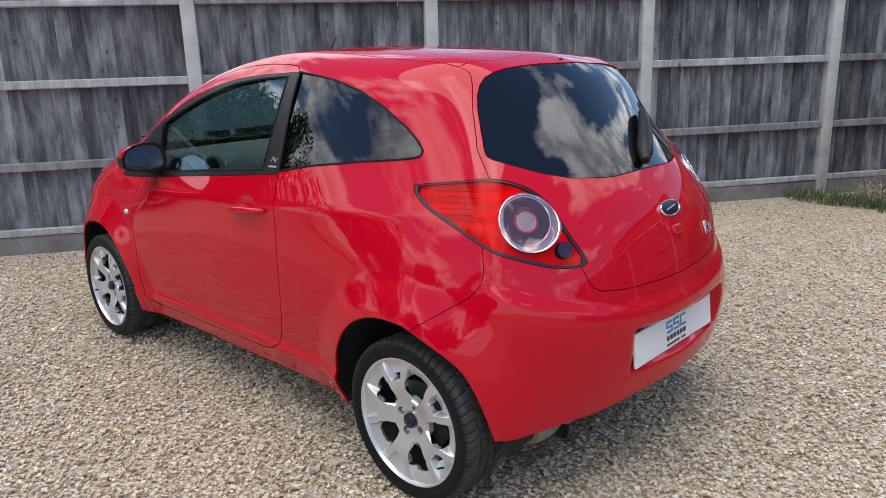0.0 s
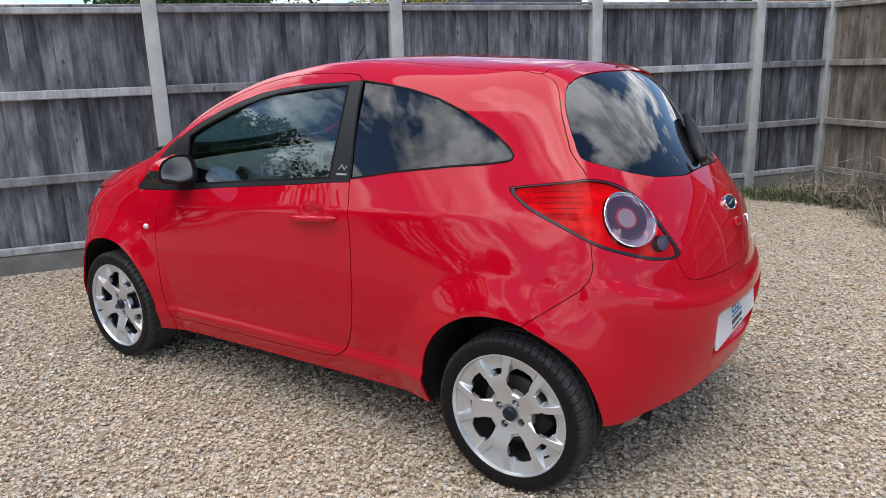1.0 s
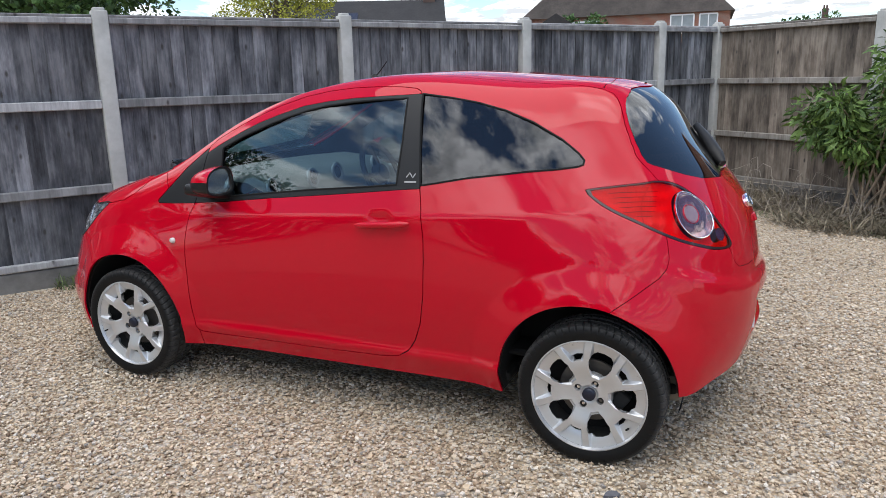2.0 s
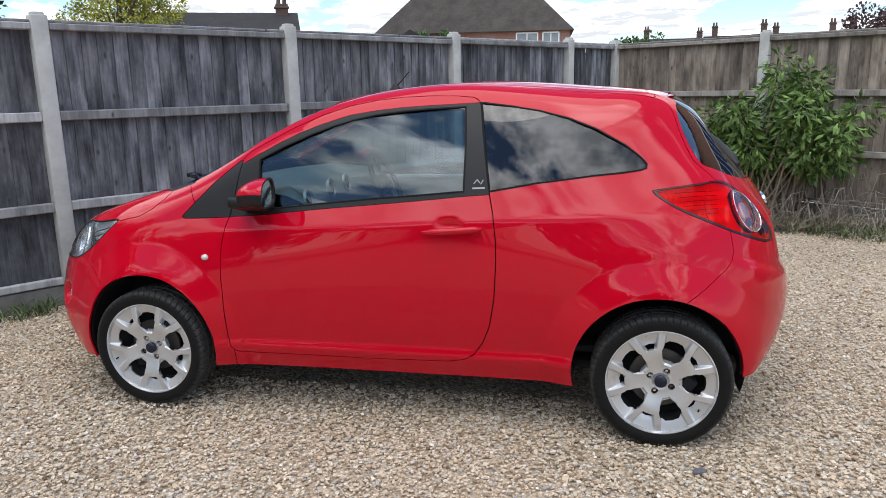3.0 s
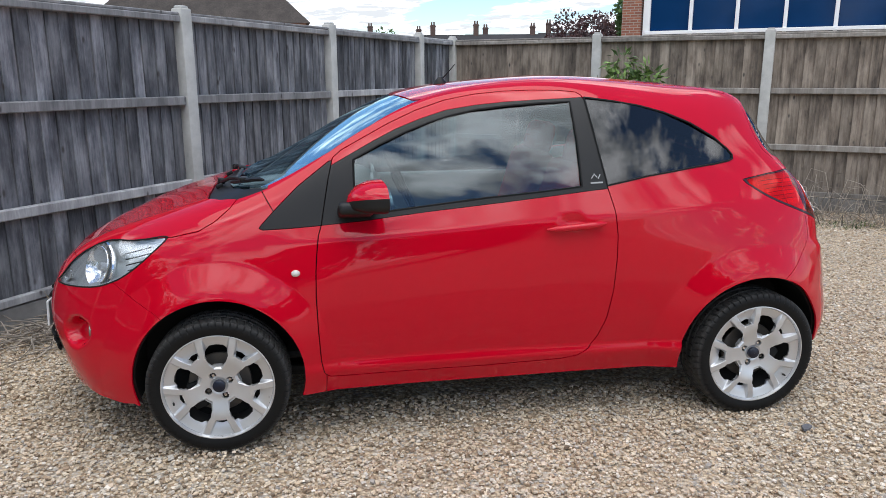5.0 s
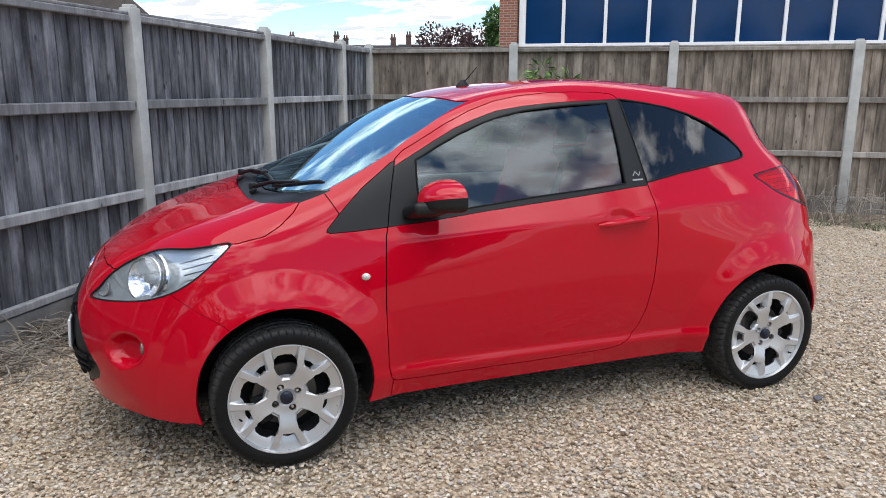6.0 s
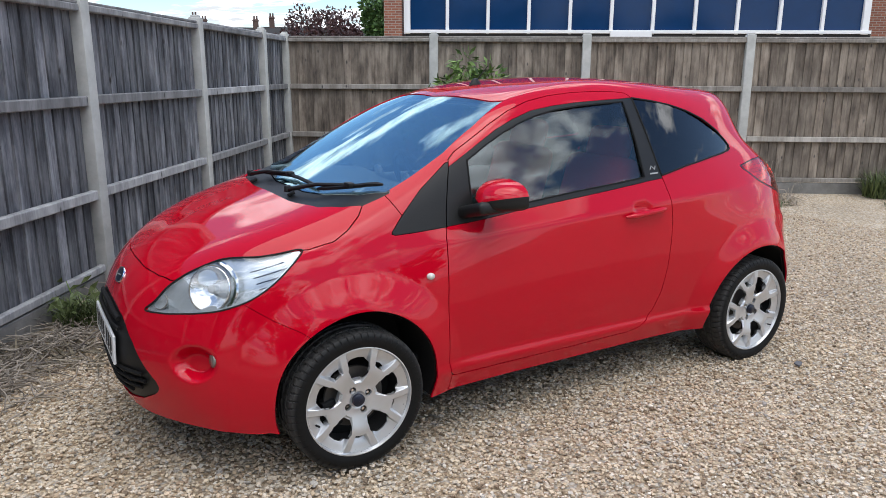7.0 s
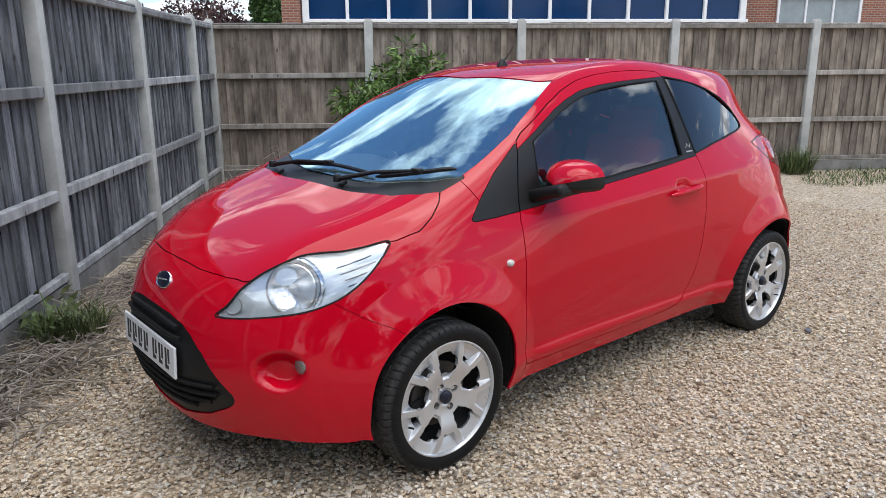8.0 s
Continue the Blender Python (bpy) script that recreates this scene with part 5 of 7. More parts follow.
SURFACE = skin.a.copy()
GAP = 0.0044


def dense(points, step):
    """The corners of a closed outline, with more points between them."""
    out = []
    for (x0, z0), (x1, z1) in zip(points, points[1:] + points[:1]):
        n = max(1, round(math.hypot(x1 - x0, z1 - z0) / step))
        out += [(x0 + (x1 - x0) * k / n, z0 + (z1 - z0) * k / n) for k in range(n)]
    return out


def front(a):
    return np.where(a[:, 0] < -1.2, -1.0, 1.0)


def rear(a):
    return np.where(a[:, 0] > 1.0, -1.0, 1.0)


def sideways(a):
    return 0.40 - a[:, 1]


def on_skin(first, a, second, b, keep):
    """The place and normal of the skin where two of its coordinates have these values."""
    s = SURFACE[keep(SURFACE)]
    k = np.argmin((s[:, first] - a) ** 2 + (s[:, second] - b) ** 2)
    p, n = s[k, :3].copy(), s[k, 3:6]
    third = 3 - first - second
    p[third] -= (n[first] * (a - p[first]) + n[second] * (b - p[second])) / n[third]
    p[first], p[second] = a, b
    return Vector(p), Vector(n)


def on_side(x, z):
    return on_skin(0, x, 2, z, lambda s: s[:, 1] > 0.35)


def on_nose(y, z):
    return on_skin(1, abs(y), 2, z, lambda s: s[:, 0] < -1.3)


def on_tail(y, z):
    return on_skin(1, abs(y), 2, z, lambda s: s[:, 0] > 1.0)


def on_top(x, y):
    return on_skin(0, x, 1, abs(y), lambda s: s[:, 5] > 0.3)


def facing(p, n, up=Vector((0, 0, 1)), side=-1):
    """A pose at a place of the skin on one side of the car: z out of the skin, y as near up as it goes."""
    p, n = Vector((p.x, p.y * side, p.z)), Vector((n.x, n.y * side, n.z)).normalized()
    x = up.cross(n).normalized()
    y = n.cross(x)
    m = Matrix((x, y, n)).transposed().to_4x4()
    m.translation = p
    return m


def arch_field(k):
    x, z, r, _ = ARCHES[k]
    return lambda a: np.where(a[:, 1] > 0.5, np.hypot(a[:, 0] - x, a[:, 2] - z) - r, 1.0)


# the foot of the rear bumper rises towards its middle
FOOT = lambda a: np.where(a[:, 0] > 1.25, a[:, 2] - (0.286 + 0.056 * np.clip(1 - (a[:, 1] / 0.74) ** 2, 0, 1)), np.where(a[:, 0] < -1.32, a[:, 2] - 0.216, 1.0))
_, skin = skin.split(FOOT)
_, skin = skin.split(arch_field(0))
_, skin = skin.split(arch_field(1))

# shell a little inside the skin; its near-black paints shade behind every gap
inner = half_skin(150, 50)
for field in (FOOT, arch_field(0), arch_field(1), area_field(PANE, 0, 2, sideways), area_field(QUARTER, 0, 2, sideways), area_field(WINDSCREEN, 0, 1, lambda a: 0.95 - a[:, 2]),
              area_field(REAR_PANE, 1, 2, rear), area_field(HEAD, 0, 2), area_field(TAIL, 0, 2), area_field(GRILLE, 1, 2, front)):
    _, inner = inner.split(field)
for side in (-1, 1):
    shell("inner_shell", inner, M_GAP_SHADE, car, "inner body shell, red blackened as shade behind the panel gaps", 0.003, (side,), -0.022)

# cut the skin
head, skin = skin.split(area_field(HEAD, 0, 2), GAP * 0.5)
tail, skin = skin.split(area_field(TAIL, 0, 2), GAP * 0.5)
screen, skin = skin.split(area_field(WINDSCREEN, 0, 1, lambda a: 0.95 - a[:, 2]), 0.004)
bonnet, skin = skin.split(area_field(BONNET, 0, 1, lambda a: np.maximum(0.70 - a[:, 2], a[:, 0] + 0.9)), GAP)
cowl, skin = skin.split(area_field(COWL, 0, 1, lambda a: 0.95 - a[:, 2]), 0.003)
roof, skin = skin.split(area_field(ROOF, 0, 1, lambda a: 1.3 - a[:, 2]), GAP)
hatch, skin = skin.split(area_field(HATCH, 1, 2, rear), GAP * 0.6)
back_pane, hatch = hatch.split(area_field(REAR_PANE, 1, 2, rear), 0.004)
grille, skin = skin.split(area_field(GRILLE, 1, 2, front), 0.003)
nose, skin = skin.split(area_field(FRONT_BUMPER, 0, 2), GAP * 0.45)
bumper, skin = skin.split(area_field(REAR_BUMPER, 0, 2), GAP * 0.6)
door, skin = skin.split(area_field(DOOR, 0, 2, sideways), GAP)
corner, skin = skin.split(area_field(CORNER, 0, 2, sideways), 0.003)
quarter_pane, skin = skin.split(area_field(QUARTER, 0, 2, sideways), 0.003)
fender, quarter = skin.split(area_field(FENDER, 0, 2), 0.004)
frame_trim, door = door.split(area_field(FRAME, 0, 2, sideways), 0.002)
pane, frame_trim = frame_trim.split(area_field(PANE, 0, 2, sideways), 0.002)

screen, back_pane = fair(screen, 2, 0, 1, 1, 4, area_field(WINDSCREEN, 0, 1)), fair(back_pane, 0, 1, 2, 1, 4, area_field(REAR_PANE, 1, 2))
pane, quarter_pane = fair(pane, 1, 0, 2, None, 3, None, -0.06), fair(quarter_pane, 1, 0, 2, None, 2)

BOTH = (-1, 1)
bonnet_part = shell("bonnet", bonnet, M_PAINT, car, sides=BOTH)
roof_part = shell("roof", roof, M_PAINT, car, sides=BOTH)
front_bumper = shell("front_bumper", nose, M_PAINT, car, sides=BOTH)
rear_bumper = shell("rear_bumper", bumper, M_PAINT, car, sides=BOTH)
tailgate = shell("tailgate", hatch, M_PAINT, car, sides=BOTH, thick=0.014)
windscreen = shell("windscreen", screen, M_SCREEN, car, "windscreen reflecting cloudy sky", 0.004, BOTH, -0.004)
windscreen.visible_shadow = False
cowl_part = shell("cowl", cowl, M_BLACK, car, "matt black plastic scuttle panel", 0.006, BOTH, -0.008)
rear_window = shell("rear_window", back_pane, M_DARKGLASS, tailgate, "dark tinted rear window", 0.004, BOTH, -0.004)
for side in BOTH:
    one = (side,)
    shell("fender", fender, M_PAINT, car, sides=one)
    shell("quarter_panel", quarter, M_PAINT, car, sides=one)
    shell("window_corner", corner, M_BLACK, car, "black plastic corner trim", 0.008, one, -0.001)
    q = shell("quarter_window", quarter_pane, M_DARKGLASS, car, "dark tinted side window", 0.004, one, -0.003)
    d = shell("door", door, M_PAINT, car, sides=one)
    shell("window_frame", frame_trim, M_BLACK, d, "black window frame", 0.010, one, 0.0)
    w = shell("window", pane, M_GLASS, d, "lightly tinted door window", 0.004, one, -0.006)
    w.visible_shadow = False

    # black gasket round the quarter window and door window
    for outline, name, parent, lift in ((QUARTER, "gasket", q, 0.0), (PANE, "gasket", w, -0.001)):
        bm = bmesh.new()
        pts = []
        loop = dense(outline, 0.02)
        for x, z in loop:
            p, n = on_side(x, z)
            p = p + n * lift
            pts.append(Vector((p.x, p.y * side, p.z)))
        pts.append(pts[0])
        tube(bm, pts, 0.0045, 5)
        part(name, bm, M_RUBBER, parent, smooth=True)

    # door handle: a bowed grip over the scoop, with its mounting pads
    bm = bmesh.new()
    pts, taper = [], []
    for k in range(15):
        f = k / 14
        x = 0.172 + 0.25 * f
        z = 0.866 + 0.020 * f
        p, n = on_side(x, z)
        out = 0.010 + 0.014 * math.sin(math.pi * f) ** 0.6
        pts.append(Vector((x, (p.y + out) * side, z)))
        taper.append(0.35 + 0.65 * min(1, 6 * f, 9 * (1 - f)))
    vs = tube(bm, pts, 0.0135, 10, taper)
    part("door_handle", bm, M_PAINT, d, smooth=True, sharp=70)

    # side repeater on the fender
    p, n = on_side(-0.832, 0.727)
    bm = bmesh.new()
    lathe(bm, [(0.0001, 0.013), (0.007, 0.012), (0.012, 0.008), (0.014, 0.001), (0.014, -0.006)], 20, facing(p, n, side=side) @ Matrix.Diagonal((1.25, 1, 1, 1)))
    part("side_repeater", bm, M_AMBER, car, "clear oval indicator repeater", smooth=True)

    # door mirror: painted cap, black foot and arm, glass facing back
    rows = []
    for i in range(13):
        f = i / 12
        # from the front of the housing (f = 0) to its open rear face (f = 1)
        grow = math.sin(math.pi / 2 * f ** 0.55)
        ring = []
        for j in range(24):
            a = 2 * math.pi * j / 24
            cy, cz = math.cos(a), math.sin(a)
            ry = 0.112 * grow
            rz = (0.088 if cz > 0 else 0.040) * grow
            sy = math.copysign(abs(cy) ** 0.6, cy) * ry
            sz = math.copysign(abs(cz) ** 0.7, cz) * rz * (1 - 0.18 * max(0, sy) / 0.112)
            ring.append((-0.632 + 0.140 * f + 0.17 * sy * f, (0.797 + sy), 1.000 + sz + 0.03 * sy))
        rows.append(ring)
    for name, mat, low in (("mirror_cap", M_PAINT, False), ("mirror_base", M_BLACK, True)):
        bm = bmesh.new()
        for i in range(12):
            for j in range(24):
                if (j >= 11 or j < 1) != low:
                    continue
                q4 = [rows[i][j], rows[i + 1][j], rows[i + 1][(j + 1) % 24], rows[i][(j + 1) % 24]]
                bm.faces.new([bm.verts.new((x, y * side, z)) for x, y, z in q4])
        bmesh.ops.remove_doubles(bm, verts=bm.verts, dist=0.0005)
        bmesh.ops.recalc_face_normals(bm, faces=bm.faces)
        if low:
            box(bm, (0.14, 0.20, 0.050), pose(-0.592, 0.755 * side, 0.966, 15 * side, 0, 0), 0.018, 3)
        part(name, bm, mat, d, "red painted mirror cap" if not low else "black mirror arm", smooth=True, sharp=60)
    bm = bmesh.new()
    # the glass sits within a black surround
    mid = [sum(c) / 24 for c in zip(*rows[12])]
    rings = [[bm.verts.new((mid[0] + (x - mid[0]) * s + back, (mid[1] + (y - mid[1]) * s) * side, mid[2] + (z - mid[2]) * s)) for x, y, z in rows[12]] for s, back in ((1.0, -0.001), (0.86, -0.002), (0.82, -0.012))]
    for p, q in zip(rings, rings[1:]):
        for j in range(24):
            bm.faces.new((p[j], p[(j + 1) % 24], q[(j + 1) % 24], q[j]))
    part("mirror_surround", bm, M_BLACK, d, smooth=True, sharp=40)
    bm = bmesh.new()
    rim = [bm.verts.new((mid[0] + (x - mid[0]) * 0.85 - 0.008, (mid[1] + (y - mid[1]) * 0.85) * side, mid[2] + (z - mid[2]) * 0.85)) for x, y, z in rows[12]]
    bm.faces.new(rim if side > 0 else rim[::-1])
    part("mirror_glass", bm, M_MIRROR, d)

    # headlight: reflector bowl, lamps and clear lens
    field = area_field(HEAD, 0, 2)
    bowl = Skin(head.a.copy(), head.t)
    depth = np.clip(-field(bowl.a) * 1.6, 0, 0.06)
    bowl.a[:, :3] -= bowl.a[:, 3:6] * (depth + 0.004)[:, None]
    hl = shell("headlight", head, M_CLEAR, car, "clear halogen headlight", 0.003, one, -0.001)
    hl.visible_shadow = False
    shell("reflector", bowl, M_REFLECTOR, hl, "bright reflector bowl", 0.003, one)
    for x, z, r, sink in ((-1.632, 0.748, 0.076, 0.036), (-1.782, 0.686, 0.026, 0.026)):
        p, n = on_side(x, z)
        aim = Vector((-0.70, 0.64, 0.32)).normalized()
        bm = bmesh.new()
        m = facing(p - n * sink, aim, side=side)
        lathe(bm, [(r * 1.12, 0.012), (r * 1.06, 0.016), (r, 0.010), (r * 0.8, -0.006), (r * 0.5, -0.020), (r * 0.2, -0.026), (0.0005, -0.027)], 32, m)
        part("lamp_bowl", bm, M_BOWL, hl, smooth=True)
        bm = bmesh.new()
        lathe(bm, [(0.0005, 0.006), (r * 0.2, 0.004), (r * 0.24, -0.012), (r * 0.24, -0.026)], 20, m)
        part("bulb_shield", bm, M_TRIM_SILVER, hl, smooth=True)
        bm = bmesh.new()
        tube(bm, [m @ Vector((1.13 * r * math.cos(radians(10 * i)), 1.13 * r * math.sin(radians(10 * i)), 0.013)) for i in range(37)], 0.0022, 6)
        part("lamp_joint", bm, M_FOG, hl, "dark joint round the lamp bowl", smooth=True)
        if r > 0.05:
            # bright bezel curving round the main lamp
            bm = bmesh.new()
            tube(bm, [m @ Vector((1.36 * r * math.cos(b), 1.30 * r * math.sin(b), 0.004)) for b in (radians(-60 + 12 * i) * -side for i in range(13))], 0.010, 8, [0.4] + [1] * 11 + [0.4])
            part("lamp_bezel", bm, M_CHROME, hl, smooth=True)
    for k in range(4):
        bm = bmesh.new()
        pts = []
        for i in range(9):
            f = i / 8
            x, z = -1.50 + 0.115 * f + 0.006 * k, 0.806 - 0.020 * k + 0.033 * f
            p, n = on_side(x, z)
            p = p - n * 0.018
            pts.append(Vector((p.x, p.y * side, p.z)))
        tube(bm, pts, 0.0024, 6)
        part("lamp_rib", bm, M_SHELL, hl, smooth=True)
    bm = bmesh.new()
    pts = []
    for x, z in spline(HEAD, 90, True):
        p, n = on_side(x, z)
        p = p - n * 0.002
        pts.append(Vector((p.x, p.y * side, p.z)))
    tube(bm, pts + [pts[0]], 0.004, 5)
    part("lamp_seal", bm, M_RUBBER, hl, smooth=True)

    # tail light: dark rim, red lens, round clear lamp with chrome ring, reflector
    field = area_field(TAIL, 0, 2)
    round_lamp = lambda a: np.sqrt(((a[:, :3] - np.array([1.476, 0.548, 0.943])) ** 2).sum(axis=1)) - 0.098
    small_lamp = lambda a: np.sqrt(((a[:, :3] - np.array([1.563, 0.494, 0.858])) ** 2).sum(axis=1)) - 0.026
    disc, rest = tail.split(round_lamp, 0.002)
    dot, rest = rest.split(small_lamp, 0.002)
    # the rim is wide along the lower edge
    low = lambda a: np.clip((1.046 - 0.421 * (a[:, 0] - 1.092) - a[:, 2]) / 0.03, 0, 1)
    lens, edge = rest.split(lambda a: field(a) + 0.004 + 0.005 * low(a))
    tl = shell("tail_light", lens, M_RED_LENS, car, "red tail light with a round clear lamp", 0.003, one, 0.001)
    shell("lens_rim", edge, M_RIM, tl, "dark lens edge", 0.006, one)
    back = Skin(lens.a.copy(), lens.t)
    ridge = 0.004 * np.abs(((back.a[:, 2] * 46) % 2) - 1) * np.clip((1.40 - back.a[:, 0]) / 0.03, 0, 1)
    back.a[:, :3] -= back.a[:, 3:6] * (np.clip(-field(back.a) * 0.8, 0, 0.022) + 0.004 + ridge)[:, None]
    back.a[:, 5] += 0.8 * np.sign(np.sin(back.a[:, 2] * 46 * math.pi)) * np.clip((1.40 - back.a[:, 0]) / 0.03, 0, 1) * 0.5
    back.a[:, 3:6] /= np.linalg.norm(back.a[:, 3:6], axis=1, keepdims=True)
    shell("lens_back", back, M_RED_BACK, tl, "ribbed reflector behind the red lens", 0.003, one)
    # dark ribs in the front of the lens
    for r in range(6):
        pts = []
        for i in range(9):
            f = i / 8
            x, z = 1.175 + 0.012 * r + (0.175 - 0.012 * r) * f, 1.020 - 0.0165 * r + 0.010 * f
            if TAIL_FIELD(np.array([[x, 0, z]]))[0] > -0.012:
                continue
            p, n = on_side(x, z)
            p = p - n * 0.004
            pts.append(Vector((p.x, p.y * side, p.z)))
        if len(pts) > 2:
            bm = bmesh.new()
            tube(bm, pts, 0.0012, 5, [0.4] + [1] * (len(pts) - 2) + [0.4])
            part("lens_rib", bm, M_RIM, tl, smooth=True)
    pts = []
    for i in range(13):
        x, z = 1.318 - 0.020 * math.sin(math.pi * i / 12), 1.050 - 0.140 * i / 12
        p, n = on_side(x, z)
        p = p - n * 0.003
        pts.append(Vector((p.x, p.y * side, p.z)))
    bm = bmesh.new()
    tube(bm, pts, 0.0022, 6)
    part("lens_fold", bm, M_RED_SOLID, tl, "moulded fold inside the lens", smooth=True)
    sunk = Skin(disc.a.copy(), disc.t)
    sunk.a[:, :3] -= sunk.a[:, 3:6] * (np.clip(-round_lamp(disc.a) * 0.9, 0, 0.05) + 0.004)[:, None]
    shell("lamp_bowl", sunk, M_BOWL, tl, "silver reflector bowl", 0.003, one)
    cover = shell("round_lens", disc, M_PINK, tl, "clear round lens", 0.003, one)
    cover.visible_shadow = False
    shell("reflector", dot, M_SMOKE, tl, "small smoky reflector", 0.004, one, 0.001)
    # chrome ring round the clear lamp
    k = np.argmin(((SURFACE[:, :3] - np.array([1.476, 0.548, 0.943])) ** 2).sum(axis=1))
    out = Vector(SURFACE[k, 3:6]).normalized()
    e1 = out.orthogonal().normalized()
    e2 = out.cross(e1)
    pts = []
    for i in range(49):
        a = 2 * math.pi * i / 48
        c = Vector(SURFACE[k, :3]) + (e1 * math.cos(a) + e2 * math.sin(a)) * 0.094
        near = np.argsort(((SURFACE[:, :3] - np.array(c)) ** 2).sum(axis=1))[:6]
        n6 = Vector(SURFACE[near, 3:6].mean(axis=0)).normalized()
        c -= n6 * (c - Vector(SURFACE[near, :3].mean(axis=0))).dot(n6)
        pts.append(Vector((c.x, c.y * side, c.z)))
    bm = bmesh.new()
    tube(bm, pts, 0.0024, 8)
    part("chrome_ring", bm, M_CHROME, tl, "chrome ring", smooth=True)
    p = Vector((1.476, 0.548, 0.943))
    k = np.argmin(((SURFACE[:, :3] - np.array(p)) ** 2).sum(axis=1))
    p, n = Vector(SURFACE[k, :3]), Vector(SURFACE[k, 3:6])
    bm = bmesh.new()
    lathe(bm, [(0.034, -0.012), (0.034, -0.006), (0.031, -0.002), (0.0005, 0.0)], 28, facing(p - n * 0.008, n, side=side) @ pose(0.008 * side, 0.004, 0))
    part("inner_lamp", bm, M_TRIM_SILVER, tl, "round inner lamp", smooth=True)
    # the smoky inner disc lies off centre, so that the bright bowl shows as a crescent
    at = facing(p - n * 0.013, n, side=side)
    bm = bmesh.new()
    lathe(bm, [(0.0005, -0.003), (0.045, -0.001), (0.072, 0.003), (0.076, 0.001), (0.076, -0.006)], 40, at @ pose(0.010 * side, 0.006, 0))
    part("inner_disc", bm, M_TAIL_DISC, tl, "smoky rose-grey inner disc", smooth=True)
    bm = bmesh.new()
    tube(bm, [at @ Vector((0.010 * side + 0.0765 * math.cos(radians(9 * i)), 0.006 + 0.0765 * math.sin(radians(9 * i)), 0.002)) for i in range(41)], 0.0012, 6)
    part("disc_edge", bm, M_CHROME, tl, smooth=True)
    bm = bmesh.new()
    lathe(bm, [(0.034, -0.004), (0.0365, 0.001), (0.039, -0.004), (0.0365, -0.008)], 28, facing(p - n * 0.010, n, side=side) @ pose(0.008 * side, 0.004, 0), True)
    part("lamp_ring", bm, M_RED_SOLID, tl, "red ring", smooth=True)

    # fog lamp in its pocket
    bm = bmesh.new()
    lathe(bm, [(0.026, -0.03), (0.026, 0.0), (0.023, 0.002), (0.0005, 0.003)], 24, facing(Vector((-1.649, 0.619, 0.492)), Vector((-0.94, 0.10, 0.05)).normalized(), side=side))
    part("fog_lamp", bm, M_FOG, front_bumper, "small round fog lamp", smooth=True)

    # badge on the rear pillar of the door: plain bars
    for k, (x, z, w, h, tilt) in enumerate(((0.385, 1.066, 0.020, 0.004, 55), (0.398, 1.070, 0.022, 0.004, -50), (0.413, 1.066, 0.022, 0.004, 60), (0.40, 1.042, 0.052, 0.007, 2))):
        p, n = on_side(x, z)
        bm = bmesh.new()
        box(bm, (w, h, 0.002), facing(p + n * 0.0012, n, side=side) @ pose(0, 0, 0, 0, 0, tilt * -side), 0.0008)
        part("badge_bar", bm, M_FAINT, d, "faint grey badge print")

    # arch liner
    for x, z, r, _ in ARCHES:
        bm = bmesh.new()
        prev = None
        for i in range(33):
            a = radians(-17 + 214 * i / 32)
            lx, lz = x + (r + 0.012) * math.cos(a), max(0.21, z + (r + 0.012) * math.sin(a))
            edge = on_side(lx, max(lz, 0.24))[0].y - 0.012
            ring = [(lx, yy * side, lz) for yy in (edge, min(edge, 0.70), 0.45)] + [(x, 0.45 * side, z)]
            ring = [bm.verts.new(c) for c in ring]
            if prev:
                for k in range(3):
                    bm.faces.new((prev[k], ring[k], ring[k + 1], prev[k + 1]))
            prev = ring
        part("arch_liner", bm, M_SHELL, car, "black wheel-arch liner", smooth=True)

# grille: black moulding with an upper slot and lower louvres
gp = shell("grille", grille, M_BLACK, front_bumper, "matt black plastic grille", 0.02, BOTH, -0.006)


def nose_bar(name, y0, y1, z0, z1, radius, material, lift, parent):
    bm = bmesh.new()
    pts = []
    for i in range(25):
        f = i / 24
        y = y0 + (y1 - y0) * f
        z = z0 + (z1 - z0) * (2 * f - 1) ** 2
        p, n = on_nose(y, z)
        pts.append(Vector((p.x, y, z)) + Vector((n.x, math.copysign(n.y, y), n.z)) * lift)
    tube(bm, pts, radius, 8)
    return part(name, bm, material, parent, smooth=True)


for z, half in ((0.300, 0.30), (0.330, 0.37), (0.360, 0.40), (0.390, 0.395)):
    nose_bar("louvre", -half, half, z, z + 0.012, 0.0075, M_RUBBER, 0.004, gp)
nose_bar("louvre", -0.23, 0.23, 0.582, 0.575, 0.011, M_RUBBER, 0.002, gp)
nose_bar("louvre", -0.26, 0.26, 0.545, 0.545, 0.008, M_RUBBER, 0.004, gp)


def plate(name, m, label, parent, marks, width=0.52):
    bm = bmesh.new()
    box(bm, (width, 0.114, 0.010), m @ pose(0, 0, -0.002), 0.0025, 1)
    body = part(name, bm, M_PLATE_W, parent, label)
    for x, y, w, h, mat, tilt in marks:
        bm = bmesh.new()
        box(bm, (w, h, 0.0016), m @ pose(x, y, 0.0036, 0, 0, tilt), 0.0)
        part("plate_bar", bm, mat, body)
    return body


